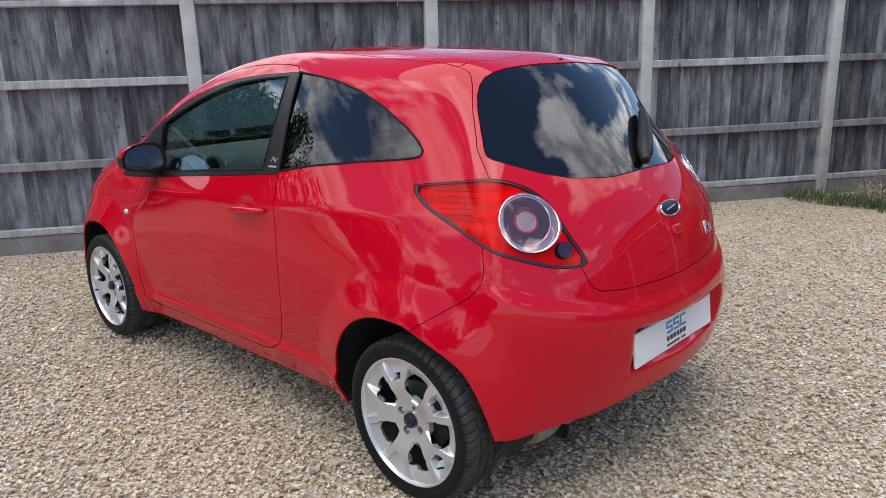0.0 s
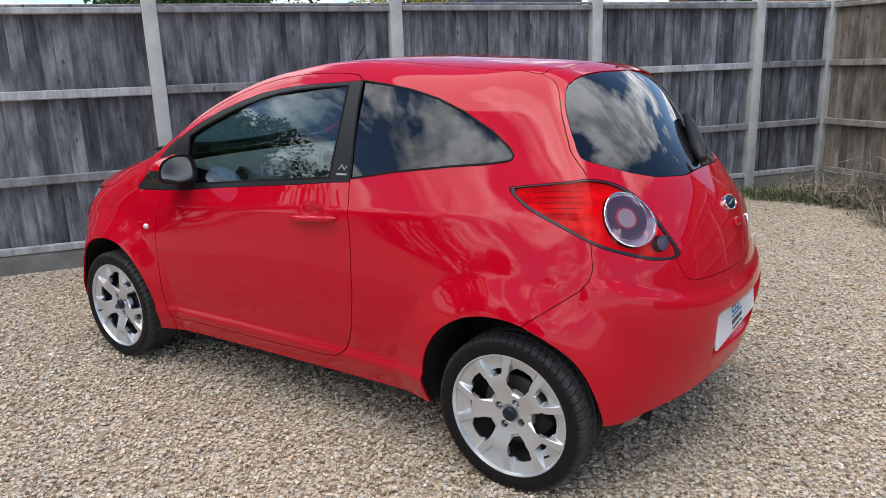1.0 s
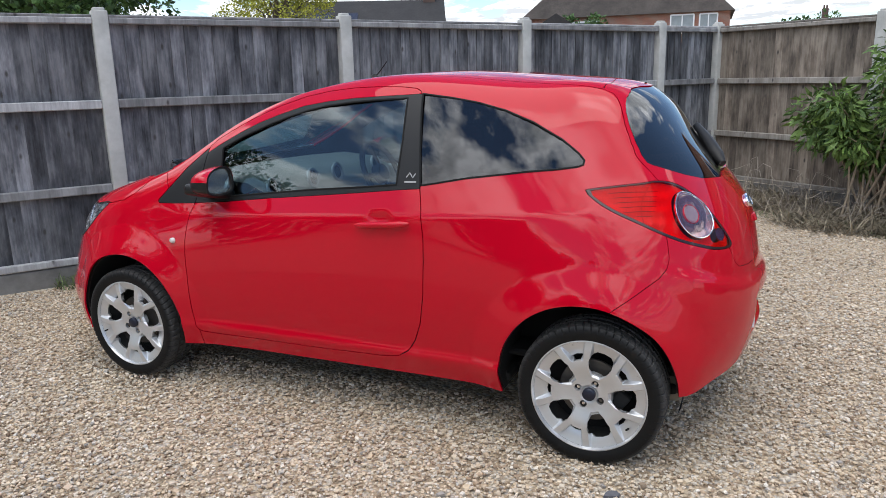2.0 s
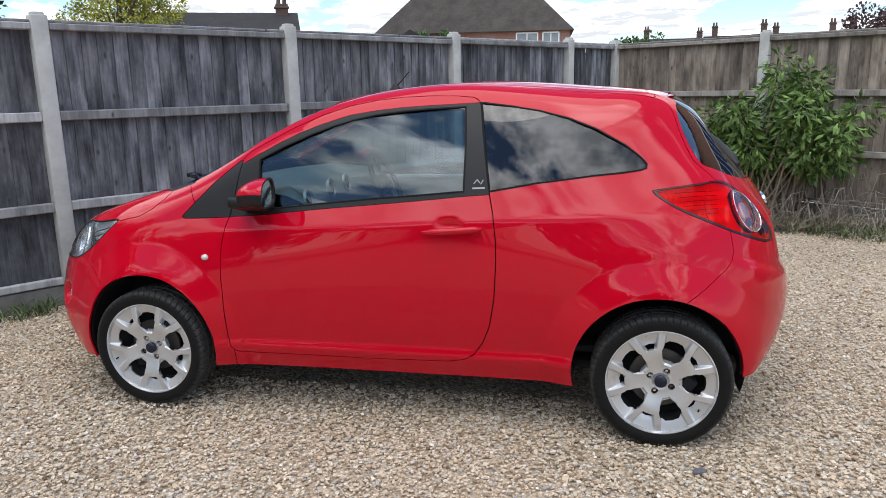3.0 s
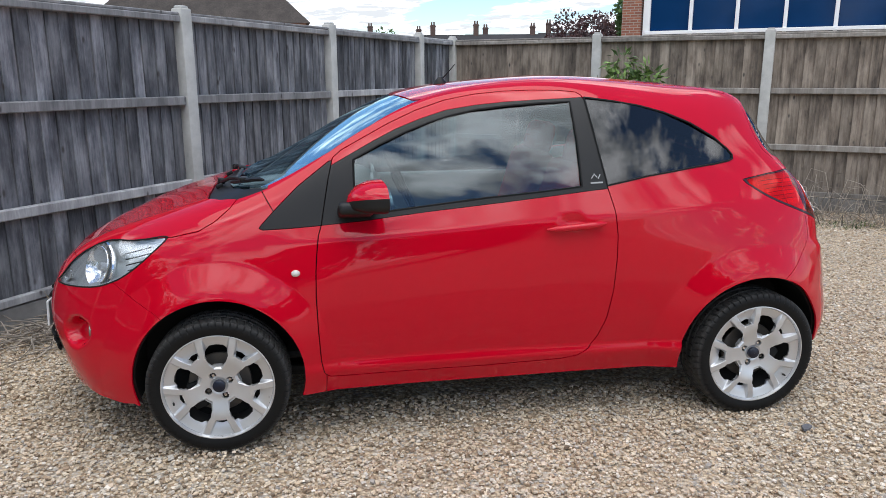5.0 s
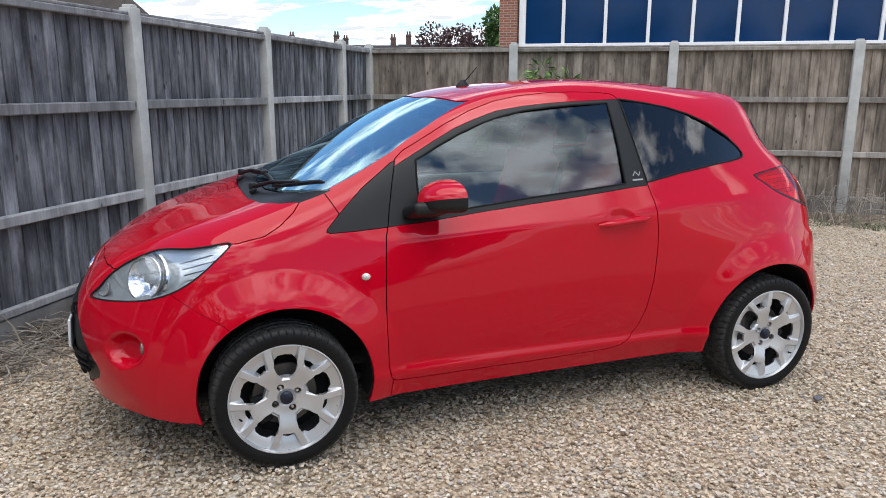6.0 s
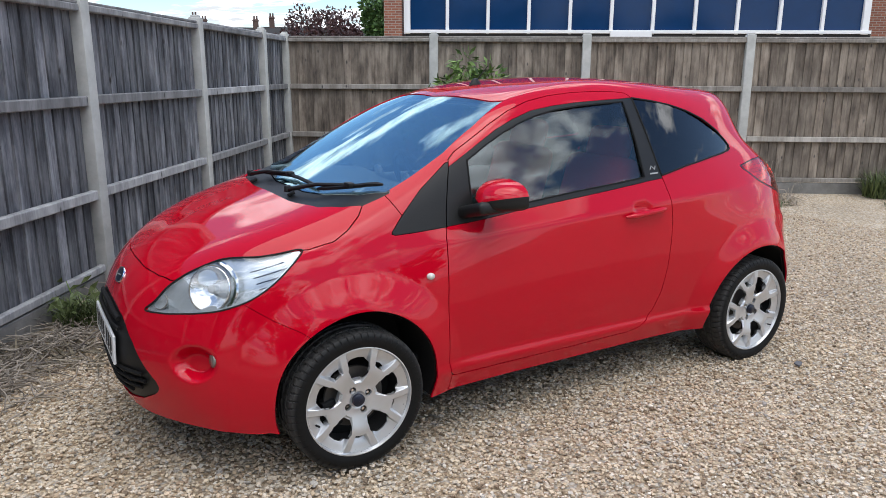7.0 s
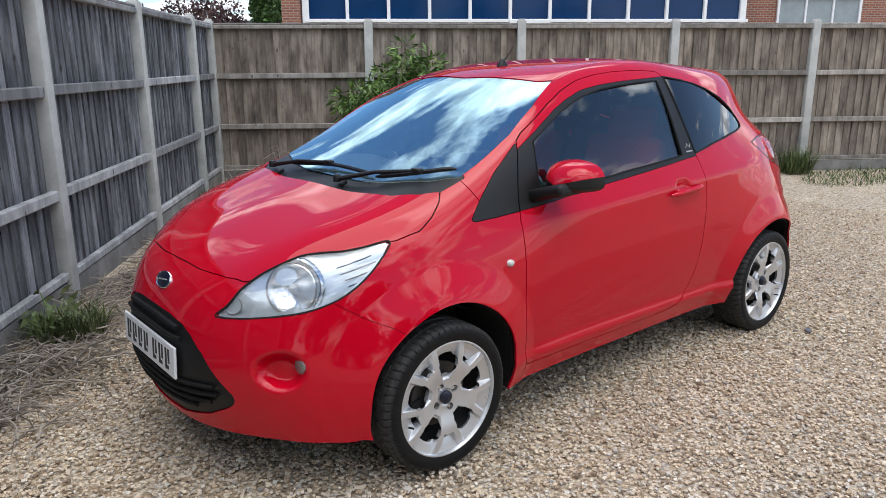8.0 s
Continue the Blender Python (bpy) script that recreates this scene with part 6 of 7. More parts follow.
# local x of a plate runs to its reader's right
FRONT_PLATE = Matrix(((0, 0, -1, -1.928), (-1, 0, 0, 0.0), (0, 1, 0, 0.462), (0, 0, 0, 1))) @ pose(0, 0, 0, -3)
REAR_PLATE = Matrix(((0, 0, 1, 1.697), (1, 0, 0, -0.022), (0, 1, 0, 0.500), (0, 0, 0, 1))) @ pose(0, 0, 0, -6)
plate("number_plate", FRONT_PLATE, "white front number plate with black marks", front_bumper, [(-0.205 + 0.062 * k + (0.03 if k > 3 else 0) + dx, dy, w, h, M_INK, 0) for k in range(7) for dx, dy, w, h in ((-0.014, 0, 0.015, 0.076), (0.012, 0.012, 0.014, 0.052), (0.0, -0.030, 0.022, 0.013))])
SSC = []
for k in range(3):
    cx = -0.045 + 0.05 * k
    SSC += [(cx, 0.036, 0.040, 0.007, M_BLUE_INK, 0), (cx, 0.002, 0.040, 0.007, M_BLUE_INK, 0)]
    SSC += [(cx - 0.017, 0.019 if k == 2 else 0.027, 0.007, 0.034 if k == 2 else 0.018, M_BLUE_INK, 0)]
    if k < 2:
        SSC += [(cx, 0.019, 0.040, 0.007, M_BLUE_INK, 0), (cx + 0.017, 0.011, 0.007, 0.018, M_BLUE_INK, 0)]
SSC += [(-0.058 + 0.024 * k, -0.019, 0.017, 0.016, M_INK, 0) for k in range(6)]
SSC += [(-0.062 + 0.0115 * k, -0.042, 0.008, 0.007, M_INK, 0) for k in range(12) if k != 8]
plate("number_plate", REAR_PLATE, "white dealer plate with a blue and black mark", rear_bumper, SSC, 0.555)


def oval_badge(parent, m, w, h):
    bm = bmesh.new()
    lathe(bm, [(1.0, -0.006), (1.0, 0.003), (0.94, 0.006), (0.86, 0.004), (0.86, -0.006)], 40, m @ Matrix.Diagonal((w, h, 1, 1)))
    ring = part("badge", bm, M_CHROME, parent, "oval badge with a chrome ring", smooth=True)
    bm = bmesh.new()
    lathe(bm, [(0.0005, 0.006), (0.6, 0.005), (0.87, 0.003)], 40, m @ Matrix.Diagonal((w, h, 1, 1)))
    part("badge_face", bm, M_BADGE, parent, "dark blue badge face", smooth=True)
    bm = bmesh.new()
    box(bm, (w * 1.0, h * 0.16, 0.002), m @ pose(0, 0, 0.0062, 0, 0, 8), 0.0008)
    part("badge_bar", bm, M_TRIM_SILVER, parent)
    return ring


p, n = on_nose(0.0, 0.689)
oval_badge(front_bumper, facing(p, n), 0.064, 0.033)
p, n = on_tail(0.0, 0.912)
oval_badge(tailgate, facing(p, n), 0.066, 0.029)
# boot lock and silver model badge
p, n = on_tail(0.0, 0.842)
bm = bmesh.new()
box(bm, (0.055, 0.034, 0.016), facing(p, n), 0.007, 3)
part("boot_latch", bm, M_PAINT, tailgate, smooth=True)
for k, (y, z, w, h, tilt) in enumerate(((0.268, 0.793, 0.010, 0.045, 0), (0.286, 0.800, 0.034, 0.009, 48), (0.288, 0.784, 0.034, 0.009, -42), (0.315, 0.786, 0.034, 0.009, 70), (0.334, 0.786, 0.034, 0.009, -70))):
    p, n = on_tail(y, z)
    bm = bmesh.new()
    box(bm, (w, h, 0.006), facing(p + n * 0.003, n, side=1) @ pose(0, 0, 0, 0, 0, tilt), 0.0015)
    part("badge_bar", bm, M_CHROME, tailgate, "chrome badge bar")
# washer jet and high brake light on the spoiler
p, n = on_tail(0.0, 1.402)
bm = bmesh.new()
box(bm, (0.016, 0.010, 0.010), facing(p, n), 0.003, 2)
part("washer_jet", bm, M_BLACK, tailgate)


def wiper(points, lift, arm_from, parent, label):
    """A blade lying on the screen, and the arm from its pivot to the blade's middle."""
    pts = []
    for x, y in spline(points, 13):
        p, n = on_top(x, y)
        pts.append(Vector((p.x, y, p.z)) + Vector((n.x, math.copysign(n.y, y), n.z)) * lift)
    bm = bmesh.new()
    tube(bm, pts, 0.009, 6, [0.5] + [1] * 11 + [0.5])
    body = part("wiper", bm, M_BLACK, parent, label, smooth=True)
    p, n = on_top(*arm_from)
    a = Vector((arm_from[0], arm_from[1], p.z)) + n * 0.012
    b = pts[6] + Vector((0, 0, 0.008))
    bm = bmesh.new()
    mid = (a + b) / 2 + Vector((-0.004, 0, 0.012))
    tube(bm, [a, mid, b], 0.008, 8, [1.3, 1.0, 0.9])
    lathe(bm, [(0.016, -0.01), (0.016, 0.012), (0.012, 0.018), (0.0005, 0.019)], 16, Matrix.Translation(a))
    part("wiper_arm", bm, M_BLACK, body, smooth=True)
    bm = bmesh.new()
    box(bm, (0.03, 0.05, 0.02), Matrix.Translation(b), 0.006, 2)
    part("wiper_clip", bm, M_BLACK, body, smooth=True)
    return body


wiper([(-1.12, 0.37), (-1.085, 0.07), (-1.085, -0.25)], 0.014, (-1.16, 0.44), windscreen, "black windscreen wiper")
wiper([(-1.10, -0.30), (-1.03, -0.47), (-0.94, -0.585)], 0.014, (-1.165, -0.12), windscreen, "black windscreen wiper")
for x, y in ((-1.172, -0.17), (-1.183, 0.33)):
    p, n = on_top(x, y)
    bm = bmesh.new()
    box(bm, (0.034, 0.014, 0.018), Matrix.Translation((x, y, p.z + 0.004)) @ pose(0, 0, 0, 0, -25, 0), 0.005, 2)
    part("washer_jet", bm, M_BLACK, cowl_part, smooth=True)

# rear wiper: base cover and arm up the glass
pts, taper = [], []
for i in range(12):
    f = i / 11
    y, z = 0.035 + 0.21 * f, 1.048 + 0.148 * f
    p, n = on_tail(y, z)
    pts.append(Vector((p.x, y, z)) + n * (0.016 - 0.003 * f))
    taper.append((0.75 + 0.75 * min(1, 5 * f)) * (1 - 0.55 * f ** 2))
bm = bmesh.new()
tube(bm, pts, 0.021, 10, taper)
rw = part("rear_wiper", bm, M_BLACK, tailgate, "black rear wiper", smooth=True)
bm = bmesh.new()
tube(bm, [p - Vector((0.005, 0, 0.002)) for p in pts[2:]], 0.012, 6)
part("wiper_blade", bm, M_RUBBER, rw, smooth=True)

# roof antenna
p, n = on_top(-0.135, 0.0)
bm = bmesh.new()
lathe(bm, [(0.022, -0.004), (0.020, 0.006), (0.012, 0.020), (0.007, 0.030), (0.0005, 0.032)], 20, Matrix.Translation(p) @ Matrix.Diagonal((1.6, 1, 1, 1)))
ant = part("antenna", bm, M_BLACK, car, "short black roof antenna", smooth=True)
bm = bmesh.new()
tube(bm, [p + Vector((-0.004, 0, 0.01)), p + Vector((0.035, 0, 0.048)), p + Vector((0.072, 0, 0.090))], 0.0026, 8, [1.3, 1.0, 0.8])
part("antenna_rod", bm, M_RUBBER, ant, smooth=True)

# underside and exhaust
bm = bmesh.new()
box(bm, (3.10, 1.10, 0.05), pose(-0.10, 0, 0.235), 0.02, 2)
box(bm, (1.60, 1.32, 0.05), pose(0, 0, 0.235), 0.02, 2)
part("floor_pan", bm, M_SHELL, car, "dark underbody")
bm = bmesh.new()
lathe(bm, [(0.0005, -0.2), (0.075, -0.19), (0.085, -0.16), (0.085, 0.16), (0.075, 0.19), (0.0005, 0.2)], 24, pose(1.42, -0.34, 0.235, 90, 0, 0) @ Matrix.Diagonal((1, 0.7, 1, 1)))
ex = part("exhaust", bm, M_SILENCER, car, "rusty grey exhaust silencer", smooth=True)
bm = bmesh.new()
lathe(bm, [(0.024, 0.0), (0.026, 0.10), (0.022, 0.10), (0.020, 0.02)], 24, pose(1.415, -0.41, 0.205, 0, 90, 0))
part("tail_pipe", bm, M_SHELL, ex, smooth=True)


# ---- wheels ----
M_BARREL = plain("dusty_barrel", (0.045, 0.043, 0.042), 0.6, 0.2, 20.0, 0.3)
def smooth01(x):
    x = np.clip(x, 0, 1)
    return x * x * (3 - 2 * x)


def wheel_skin():
    """The spoked face of an alloy wheel: five forked spokes, in the plane x, y, with z outwards."""
    nr, na = 110, 760
    r = np.linspace(0.020, 0.222, nr)
    a = np.linspace(0, 2 * math.pi, na, endpoint=False)
    rr, aa = np.meshgrid(r, a, indexing="ij")
    x, y = rr * np.cos(aa), rr * np.sin(aa)

    def rounded(points, rounding):
        g = area_field(points, 0, 1)
        return lambda q: g(q) - rounding

    def turned(k, off):
        t = radians(off + 72 * k)
        return lambda q: np.stack((q[:, 0] * math.cos(t) + q[:, 1] * math.sin(t), -q[:, 0] * math.sin(t) + q[:, 1] * math.cos(t)), 1)

    big = rounded([(0.088, -0.014), (0.107, -0.031), (0.134, -0.043), (0.156, -0.040), (0.173, -0.026), (0.177, 0.0), (0.173, 0.026), (0.156, 0.040), (0.134, 0.043), (0.107, 0.031), (0.088, 0.014)], 0.003)
    small = rounded([(0.148, -0.012), (0.160, -0.020), (0.165, 0.0), (0.160, 0.020), (0.148, 0.012)], 0.002)

    def holes(q):
        out = np.full(len(q), 9.0)
        for k in range(5):
            out = np.minimum(out, big(turned(k, 36)(q)))
            out = np.minimum(out, small(turned(k, 0)(q)))
        for k in range(4):
            t = radians(9 + 90 * k)
            out = np.minimum(out, np.hypot(q[:, 0] - 0.049 * math.cos(t), q[:, 1] - 0.049 * math.sin(t)) - 0.0142)
        return out

    def capsule(q, a, b, w0, w1):
        """Distance inside a tapering bar from a to b (positive inside)."""
        a, b = np.array(a), np.array(b)
        f = np.clip(((q - a) @ (b - a)) / ((b - a) @ (b - a)), 0, 1)
        return w0 + (w1 - w0) * f - np.linalg.norm(q - a - f[:, None] * (b - a), axis=1)

    flat = np.stack((x.ravel(), y.ravel()), 1)
    rad = rr.ravel()
    # raised: the hub and five broad spokes, each forked into two arms that run out to the lip
    proud = 0.078 - rad
    for k in range(5):
        q = turned(k, 0)(flat)
        proud = np.maximum(proud, capsule(q, (0.05, 0), (0.118, 0), 0.034, 0.036))
        for side in (-1, 1):
            proud = np.maximum(proud, capsule(q, (0.112, 0.020 * side), (0.140, 0.034 * side), 0.0185, 0.0170))
            proud = np.maximum(proud, capsule(q, (0.138, 0.034 * side), (0.218, 0.070 * side), 0.0170, 0.0165))
    high = 0.003 + 0.019 * smooth01((rad - 0.045) / 0.09) - 0.004 * smooth01((rad - 0.18) / 0.04)
    low = high - 0.010 - 0.017 * smooth01((rad - 0.105) / 0.04) + 0.024 * np.clip((rad - 0.160) / 0.058, 0, 1)
    low = np.minimum(low, high)
    # crisp bevels: a steep outer face, then a narrow flat shoulder
    z = low + (high - low) * np.clip((proud + 0.002) / 0.0060, 0, 1) ** 0.8
    # dished hub round the cap
    z -= 0.004 * (1 - smooth01((rad - 0.028) / 0.010))
    grid = np.stack((x, y, z.reshape(nr, na)), 2)
    du = np.gradient(grid, axis=0)
    dv = np.stack([np.roll(grid, -1, 1) - np.roll(grid, 1, 1)])[0]
    n = np.cross(du, dv)
    n /= np.linalg.norm(n, axis=2, keepdims=True)
    arr = np.concatenate((grid, n, np.zeros((nr, na, 2))), axis=2).reshape(-1, 8)
    i = np.arange(nr * na).reshape(nr, na)
    j = np.roll(i, -1, 1)
    p, q, s, t = i[:-1].ravel(), i[1:].ravel(), j[1:].ravel(), j[:-1].ravel()
    tri = np.concatenate((np.stack((p, q, s), 1), np.stack((p, s, t), 1)))
    _, face = Skin(arr, tri).cut(holes(arr[:, :2]))
    return face


def tyre_mesh():
    bm = bmesh.new()
    side = [(0.216, 0.078), (0.224, 0.088), (0.240, 0.094), (0.258, 0.096), (0.2715, 0.092)]
    tread = [(0.281, 0.085), (0.2865, 0.074), (0.2880, 0.058), (0.2885, 0.043), (0.2820, 0.041), (0.2820, 0.035), (0.2890, 0.033), (0.2893, 0.011), (0.2825, 0.009), (0.2825, 0.0)]
    half = side + tread
    profile = half + [(r, -h) for r, h in half[-2::-1]]
    steps = 480
    rings = []
    for i in range(steps):
        a = 2 * math.pi * i / steps
        row = []
        for r, h in profile:
            cut = 0.0
            lag = 2 if abs(h) > 0.080 else 1 if abs(h) > 0.07 else 0
            if r > 0.2705 and (i + lag) % 8 == 0 and abs(h) > 0.045:
                cut = 0.007
            if (i + 4) % 8 == 0 and abs(h) < 0.034 and r > 0.284:
                cut = 0.005
            row.append(bm.verts.new(((r - cut) * math.cos(a), (r - cut) * math.sin(a), h)))
        rings.append(row)
    for i in range(steps):
        p, q = rings[i], rings[(i + 1) % steps]
        for j in range(len(profile) - 1):
            bm.faces.new((p[j], q[j], q[j + 1], p[j + 1]))
    bmesh.ops.recalc_face_normals(bm, faces=bm.faces)
    return bm


def build_wheel():
    """A wheel with its outer face towards +z, its middle plane at z = 0."""
    wheel = part("wheel", tyre_mesh(), M_TYRE, car, "low-profile black tyre on a silver alloy wheel", smooth=True, sharp=25)
    rim = shell("rim_face", wheel_skin(), M_ALLOY, wheel, "silver five-spoke alloy, scuffed edge", 0.016, (1,))
    rim.matrix_basis = pose(0, 0, 0.062)
    bm = bmesh.new()
    lathe(bm, [(0.2225, 0.066), (0.2265, 0.082), (0.2255, 0.090), (0.2215, 0.091), (0.218, 0.084), (0.2135, 0.068)], 96)
    part("rim_lip", bm, M_ALLOY, wheel, smooth=True)
    bm = bmesh.new()
    lathe(bm, [(0.2135, 0.068), (0.200, 0.030), (0.190, -0.07), (0.205, -0.08), (0.2225, -0.08)], 96)
    part("rim_barrel", bm, M_BARREL, wheel, "dusty dark inner rim", smooth=True)
    bm = bmesh.new()
    lathe(bm, [(0.0005, 0.079), (0.020, 0.078), (0.0255, 0.073), (0.0262, 0.060)], 32)
    part("centre_cap", bm, M_BADGE, wheel, "dark blue wheel centre cap", smooth=True)
    for k in range(4):
        t = radians(9 + 90 * k)
        bm = bmesh.new()
        lathe(bm, [(0.0005, 0.060), (0.006, 0.0595), (0.0085, 0.055), (0.0085, 0.035), (0.0125, 0.035)], 6, pose(0.049 * math.cos(t), 0.049 * math.sin(t), 0))
        part("wheel_bolt", bm, M_CHROME if k else M_DISC, wheel, smooth=True)
    bm = bmesh.new()
    lathe(bm, [(0.03, 0.02), (0.125, 0.02), (0.128, 0.015), (0.125, 0.005), (0.03, 0.005)], 48)
    part("brake_disc", bm, M_DISC, wheel, smooth=True)
    bm = bmesh.new()
    box(bm, (0.06, 0.12, 0.06), pose(0.105, 0.02, 0.005, 0, 0, 0), 0.012, 2)
    part("brake_caliper", bm, M_SHELL, wheel, smooth=True)
    bm = bmesh.new()
    lathe(bm, [(0.0005, -0.05), (0.19, -0.05), (0.19, -0.055), (0.0005, -0.055)], 32)
    part("back_plate", bm, M_SHELL, wheel)
    bm = bmesh.new()
    tube(bm, [(0.192, 0.0, 0.075), (0.186, 0.0, 0.096)], 0.004, 8)
    part("valve", bm, M_RUBBER, wheel, smooth=True)
    return wheel


def turn_wheel(x, side, spin):
    # lay the wheel's +z outwards: -y on the near side, +y on the far side
    base = pose(x, side * 0.705, WHEEL_Z if x < 0 else WHEEL_Z - 0.015) @ Matrix.Scale(0.982, 4) @ pose(0, 0, 0, 90 if side < 0 else -90, 0, 0)
    return base @ pose(0, 0, 0, 0, 0, spin)


first_wheel = build_wheel()
first_wheel.matrix_basis = turn_wheel(WHEEL_X, -1, 324)
for x, side, spin in ((-WHEEL_X, -1, 198), (WHEEL_X, 1, 33), (-WHEEL_X, 1, 57)):
    copy_thing(first_wheel, turn_wheel(x, side, spin))


# ---- the cabin, seen through the glass ----
def front_seat(y):
    bm = bmesh.new()
    box(bm, (0.50, 0.48, 0.16), pose(0.10, y, 0.50, 0, -8, 0), 0.06, 4)
    seat = part("seat", bm, M_SEAT_DARK, car, "dark cloth front seat with red facings", smooth=True)
    bm = bmesh.new()
    box(bm, (0.14, 0.46, 0.60), pose(0.36, y, 0.80, 0, 17, 0), 0.06, 4)
    part("backrest", bm, M_SEAT_RED, seat, "red cloth backrest", smooth=True)
    bm = bmesh.new()
    box(bm, (0.10, 0.27, 0.18), pose(0.47, y, 1.145, 0, 15, 0), 0.045, 4)
    part("headrest", bm, M_SEAT_RED, seat, smooth=True)
    return seat


front_seat(-0.34), front_seat(0.34)
bm = bmesh.new()
box(bm, (0.45, 1.10, 0.16), pose(0.78, 0, 0.56, 0, -6, 0), 0.05, 3)
bench = part("rear_bench", bm, M_SEAT_DARK, car, "dark cloth rear bench", smooth=True)
for y in (-0.29, 0.29):
    bm = bmesh.new()
    box(bm, (0.12, 0.54, 0.55), pose(1.04, y, 0.82, 0, 16, 0), 0.05, 3)
    part("rear_backrest", bm, M_SEAT_RED if y < 0 else M_SEAT_DARK, bench, smooth=True)
bm = bmesh.new()
profile = [(-1.05, 0.98), (-0.80, 1.005), (-0.60, 0.985), (-0.50, 0.94), (-0.47, 0.86), (-0.55, 0.70), (-0.70, 0.55), (-0.95, 0.5)]
rows = []
for k in range(13):
    y = -0.60 + 0.10 * k
    rows.append([bm.verts.new((x + 0.10 * (abs(y) / 0.6) ** 2, y, z)) for x, z in profile])
for a, b in zip(rows, rows[1:]):
    for k in range(len(profile) - 1):
        bm.faces.new((a[k], a[k + 1], b[k + 1], b[k]))
bmesh.ops.solidify(bm, geom=bm.faces[:], thickness=0.01)
dash = part("dashboard", bm, M_DASH, car, "grey moulded dashboard with round vents", smooth=True, sharp=60)
for y in (-0.50, -0.12, 0.12, 0.50):
    bm = bmesh.new()
    lathe(bm, [(0.052, 0.0), (0.050, 0.012), (0.040, 0.012), (0.036, -0.004), (0.0005, -0.006)], 28, pose(-0.475 + 0.04 * (abs(y) / 0.5), y, 0.95, 0, 78, 0))
    part("air_vent", bm, M_TRIM_SILVER, dash, "silver-rimmed round air vent", smooth=True)
    bm = bmesh.new()
    lathe(bm, [(0.036, 0.002), (0.0005, 0.004)], 24, pose(-0.473 + 0.04 * (abs(y) / 0.5), y, 0.95, 0, 78, 0))
    part("vent_core", bm, M_SHELL, dash)
bm = bmesh.new()
wheel_pts = [(0.18 * math.cos(2 * math.pi * k / 28), 0.18 * math.sin(2 * math.pi * k / 28), 0) for k in range(29)]
tube(bm, wheel_pts, 0.016, 8, None, pose(-0.30, 0.34, 0.92, 0, 66, 0))
lathe(bm, [(0.0005, 0.02), (0.05, 0.015), (0.06, -0.03)], 20, pose(-0.30, 0.34, 0.92, 0, 66, 0))
for a in (0, 180, 270):
    box(bm, (0.13, 0.03, 0.012), pose(-0.30, 0.34, 0.92, 0, 66, 0) @ pose(0, 0, 0, 0, 0, a) @ pose(0.11, 0, 0), 0.004)
part("steering_wheel", bm, M_SEAT_DARK, car, "dark steering wheel on the far side", smooth=True)
bm = bmesh.new()
box(bm, (0.05, 0.24, 0.065), pose(-0.30, 0, 1.315, 0, 20, 0), 0.02, 3)
part("interior_mirror", bm, M_SEAT_DARK, car, "black interior mirror", smooth=True)
lining = half_skin(60, 24)
lining, _ = lining.split(area_field(ROOF, 0, 1, lambda a: 1.3 - a[:, 2]))
shell("headlining", lining, M_LINING, car, "pale roof lining", 0.004, (-1, 1), -0.035)
bm = bmesh.new()
box(bm, (2.2, 1.22, 0.03), pose(0.2, 0, 0.33), 0.01)
part("cabin_floor", bm, M_SHELL, car, "dark cabin carpet")
for side in (-1, 1):
    bm = bmesh.new()
    box(bm, (1.02, 0.04, 0.56), pose(-0.12, side * 0.655, 0.655, 4 * side, 0, 0), 0.015, 2)
    part("door_card", bm, M_DASH, car, "grey inner door trim")

car.matrix_world = pose(0, CAR_Y, 0)


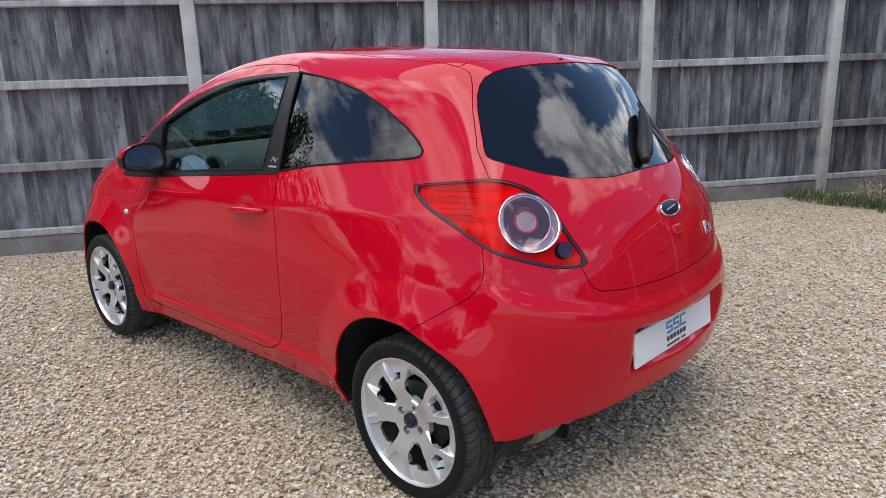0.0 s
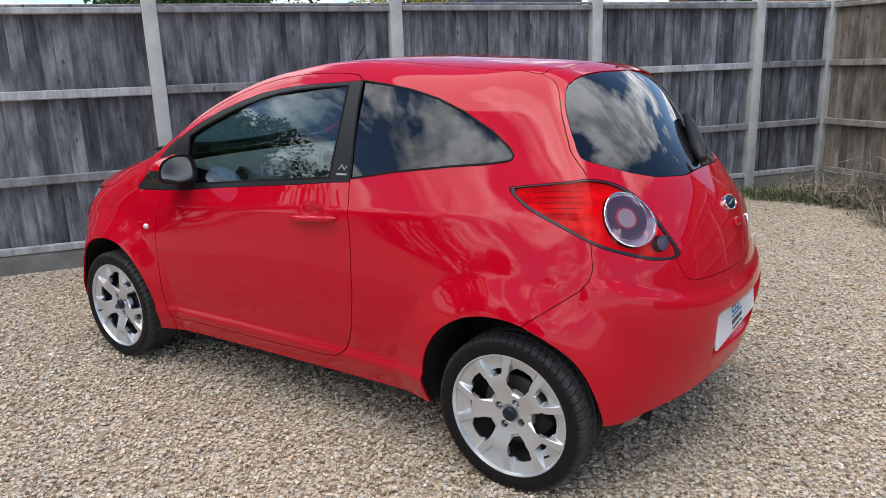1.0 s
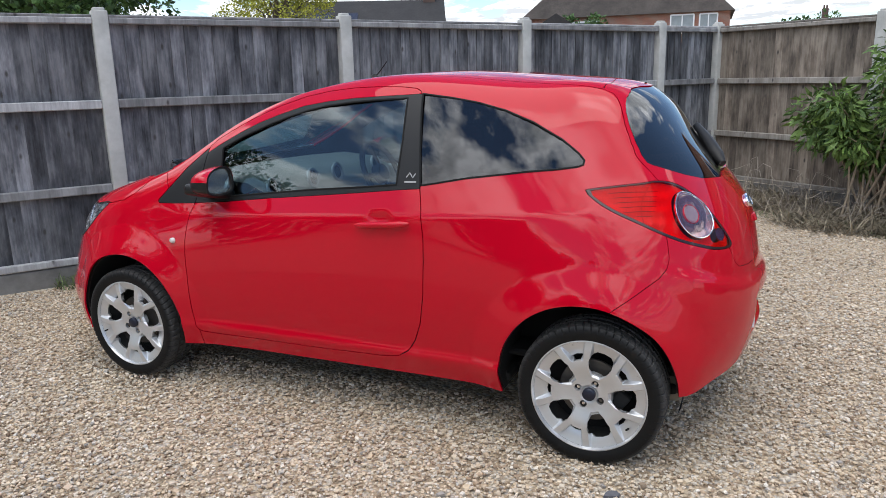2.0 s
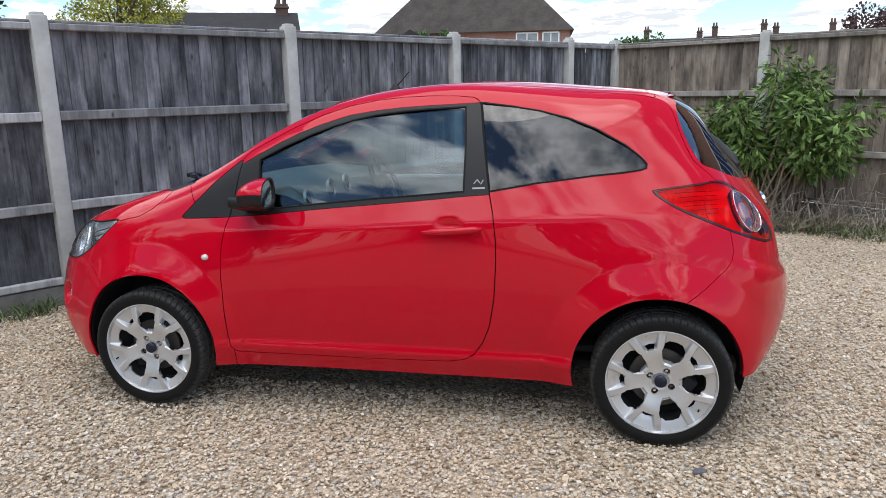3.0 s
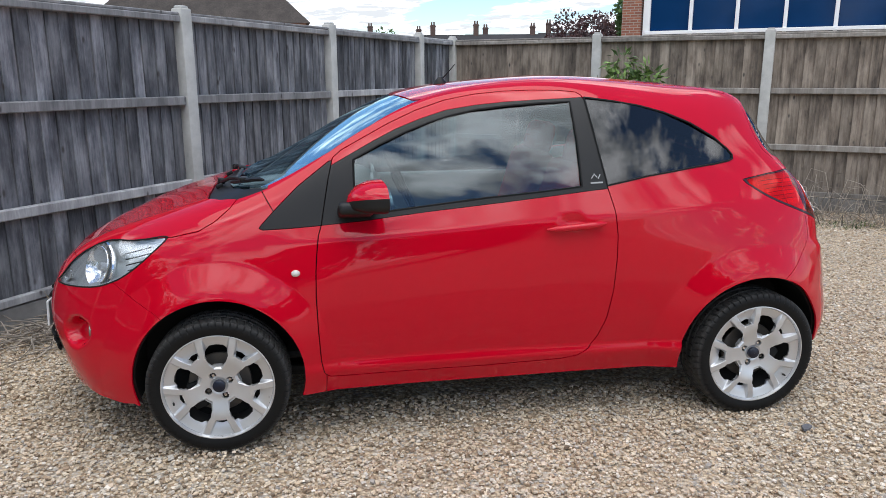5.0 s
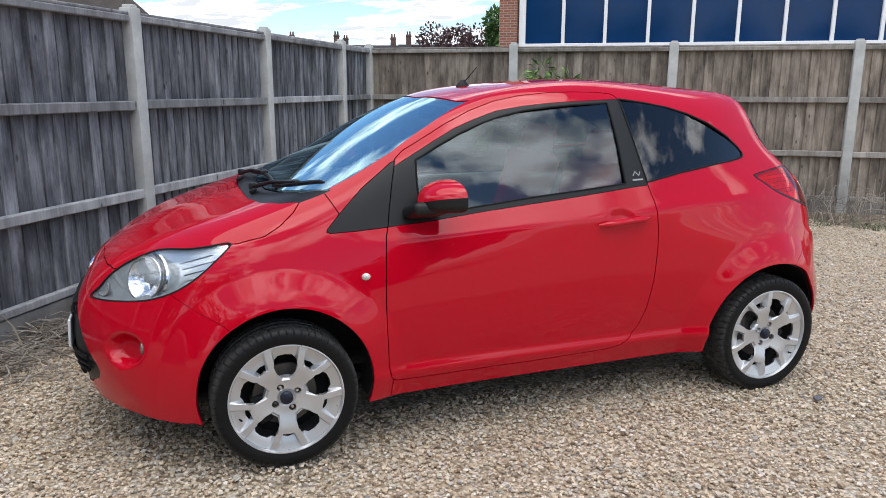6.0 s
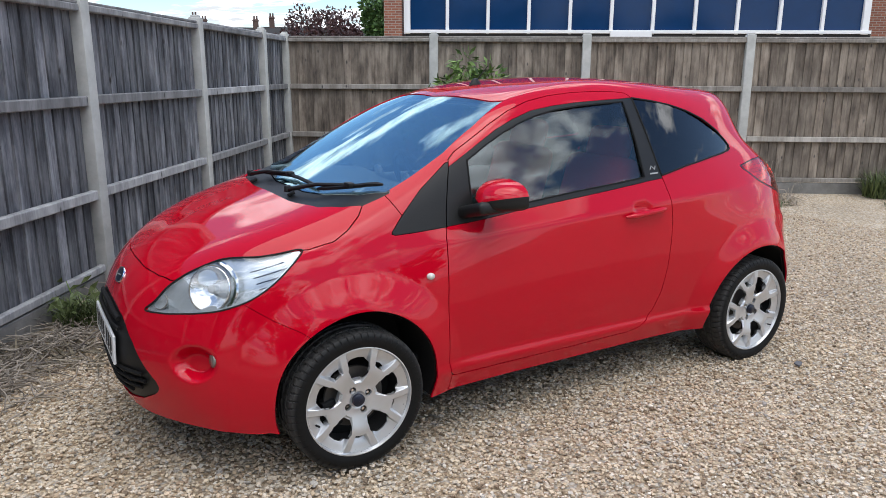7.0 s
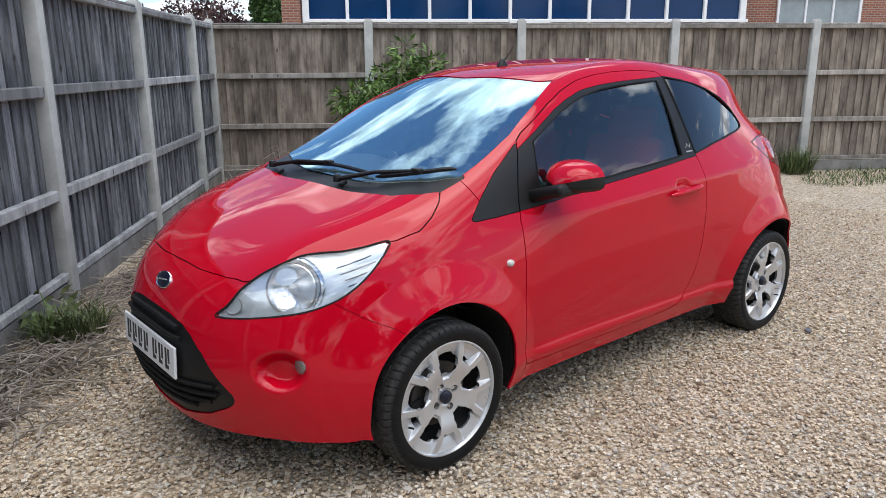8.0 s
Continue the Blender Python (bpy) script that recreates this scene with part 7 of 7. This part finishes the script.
# ---- loose stones on the gravel bed ----
def gravel():
    rng = np.random.default_rng(77)
    ico = np.array([(x, y, z) for x in (-1, 1) for y in (-1, 1) for z in (-1, 1)]) / 1.45
    quads = [(0, 1, 3, 2), (4, 6, 7, 5), (0, 4, 5, 1), (2, 3, 7, 6), (0, 2, 6, 4), (1, 5, 7, 3)]
    tri = np.array([t for a, b, c, d in quads for t in ((a, b, c), (a, c, d))])
    # the near half of the yard, up to the fences; thinner towards the back
    n = 250000
    p = np.stack((rng.uniform(-4.2, 5.2, n), rng.uniform(-2.6, 4.6, n)), 1)
    a = (p - np.array([FENCE_A.x, FENCE_A.y])) @ np.array([0.824, -0.566])
    b = (p - np.array([FENCE_B.x, FENCE_B.y])) @ np.array([0.566, 0.824])
    far = np.clip((p[:, 1] - 0.2) / 5.0, 0, 0.72)
    under = (np.abs(p[:, 0]) < 1.35) & (p[:, 1] > -0.35) & (p[:, 1] < 0.62)
    keep = (a > 0.09) & (b < -0.09) & (rng.uniform(0, 1, n) > far) & ~under
    p = p[keep]
    n = len(p)
    size = 0.0076 * np.exp(rng.normal(0, 0.27, n))
    shape = np.stack((np.ones(n), rng.uniform(0.62, 0.95, n), rng.uniform(0.38, 0.62, n)), 1) * size[:, None]
    v = ico[None] * (1 + rng.uniform(-0.34, 0.26, (n, 8, 3))) * shape[:, None]
    # a tumble about x, then a turn about z
    t, s = rng.normal(0, 0.45, n), rng.uniform(0, 2 * math.pi, n)
    y, z = v[..., 1] * np.cos(t)[:, None] - v[..., 2] * np.sin(t)[:, None], v[..., 1] * np.sin(t)[:, None] + v[..., 2] * np.cos(t)[:, None]
    x = v[..., 0] * np.cos(s)[:, None] - y * np.sin(s)[:, None]
    y = v[..., 0] * np.sin(s)[:, None] + y * np.cos(s)[:, None]
    # shingle pushed up round the front tyres, and slight undulations of the whole yard
    heap = 0.013 * np.exp(-((p[:, 0] + WHEEL_X) / 0.20) ** 2 - ((np.abs(p[:, 1] - CAR_Y) - 0.72) / 0.15) ** 2) + 0.002 * np.sin(p[:, 0] * 5.1 + 1.3 * np.sin(p[:, 1] * 3.7)) * np.sin(p[:, 1] * 4.3 + 0.7)
    verts = np.stack((x + p[:, :1], y + p[:, 1:], z + rng.uniform(-0.009, 0.001, (n, 1)) + heap[:, None]), 2).reshape(-1, 3)
    faces = (np.arange(n)[:, None, None] * 8 + tri[None]).reshape(-1, 3)
    ob = new("gravel_stones", from_arrays("gravel_stones", verts, faces, M_STONE, smooth=False))
    return tagged(ob, "loose honey and grey pea shingle covering the yard", "gravel", kind="stuff")


gravel()


def slate_chip(x, y, size, turn, seed):
    """A flat broken flake lying on the shingle."""
    rng = random.Random(seed)
    bm = bmesh.new()
    rim = [(size * rng.uniform(0.75, 1.1) * math.cos(a), 0.66 * size * rng.uniform(0.75, 1.1) * math.sin(a)) for a in (2 * math.pi * k / 7 for k in range(7))]
    low = [bm.verts.new((a, b, 0.0)) for a, b in rim]
    top = [bm.verts.new((a * 0.93, b * 0.93, 0.009 + rng.uniform(-0.001, 0.001))) for a, b in rim]
    bm.faces.new(low[::-1])
    bm.faces.new(top)
    for k in range(7):
        bm.faces.new((low[k], low[(k + 1) % 7], top[(k + 1) % 7], top[k]))
    ob = part("slate_chip", bm, M_CHIP)
    ob.matrix_world = pose(x, y, 0.0, 4, -3, turn)
    return tagged(ob, "flat dark grey slate flake lying on the gravel", "stone")


M_CHIP = plain("grey_slate_flake", (0.11, 0.11, 0.12), 0.7, 0.0, 60.0, 0.25)
slate_chip(1.287, -0.958, 0.032, 20, 5)
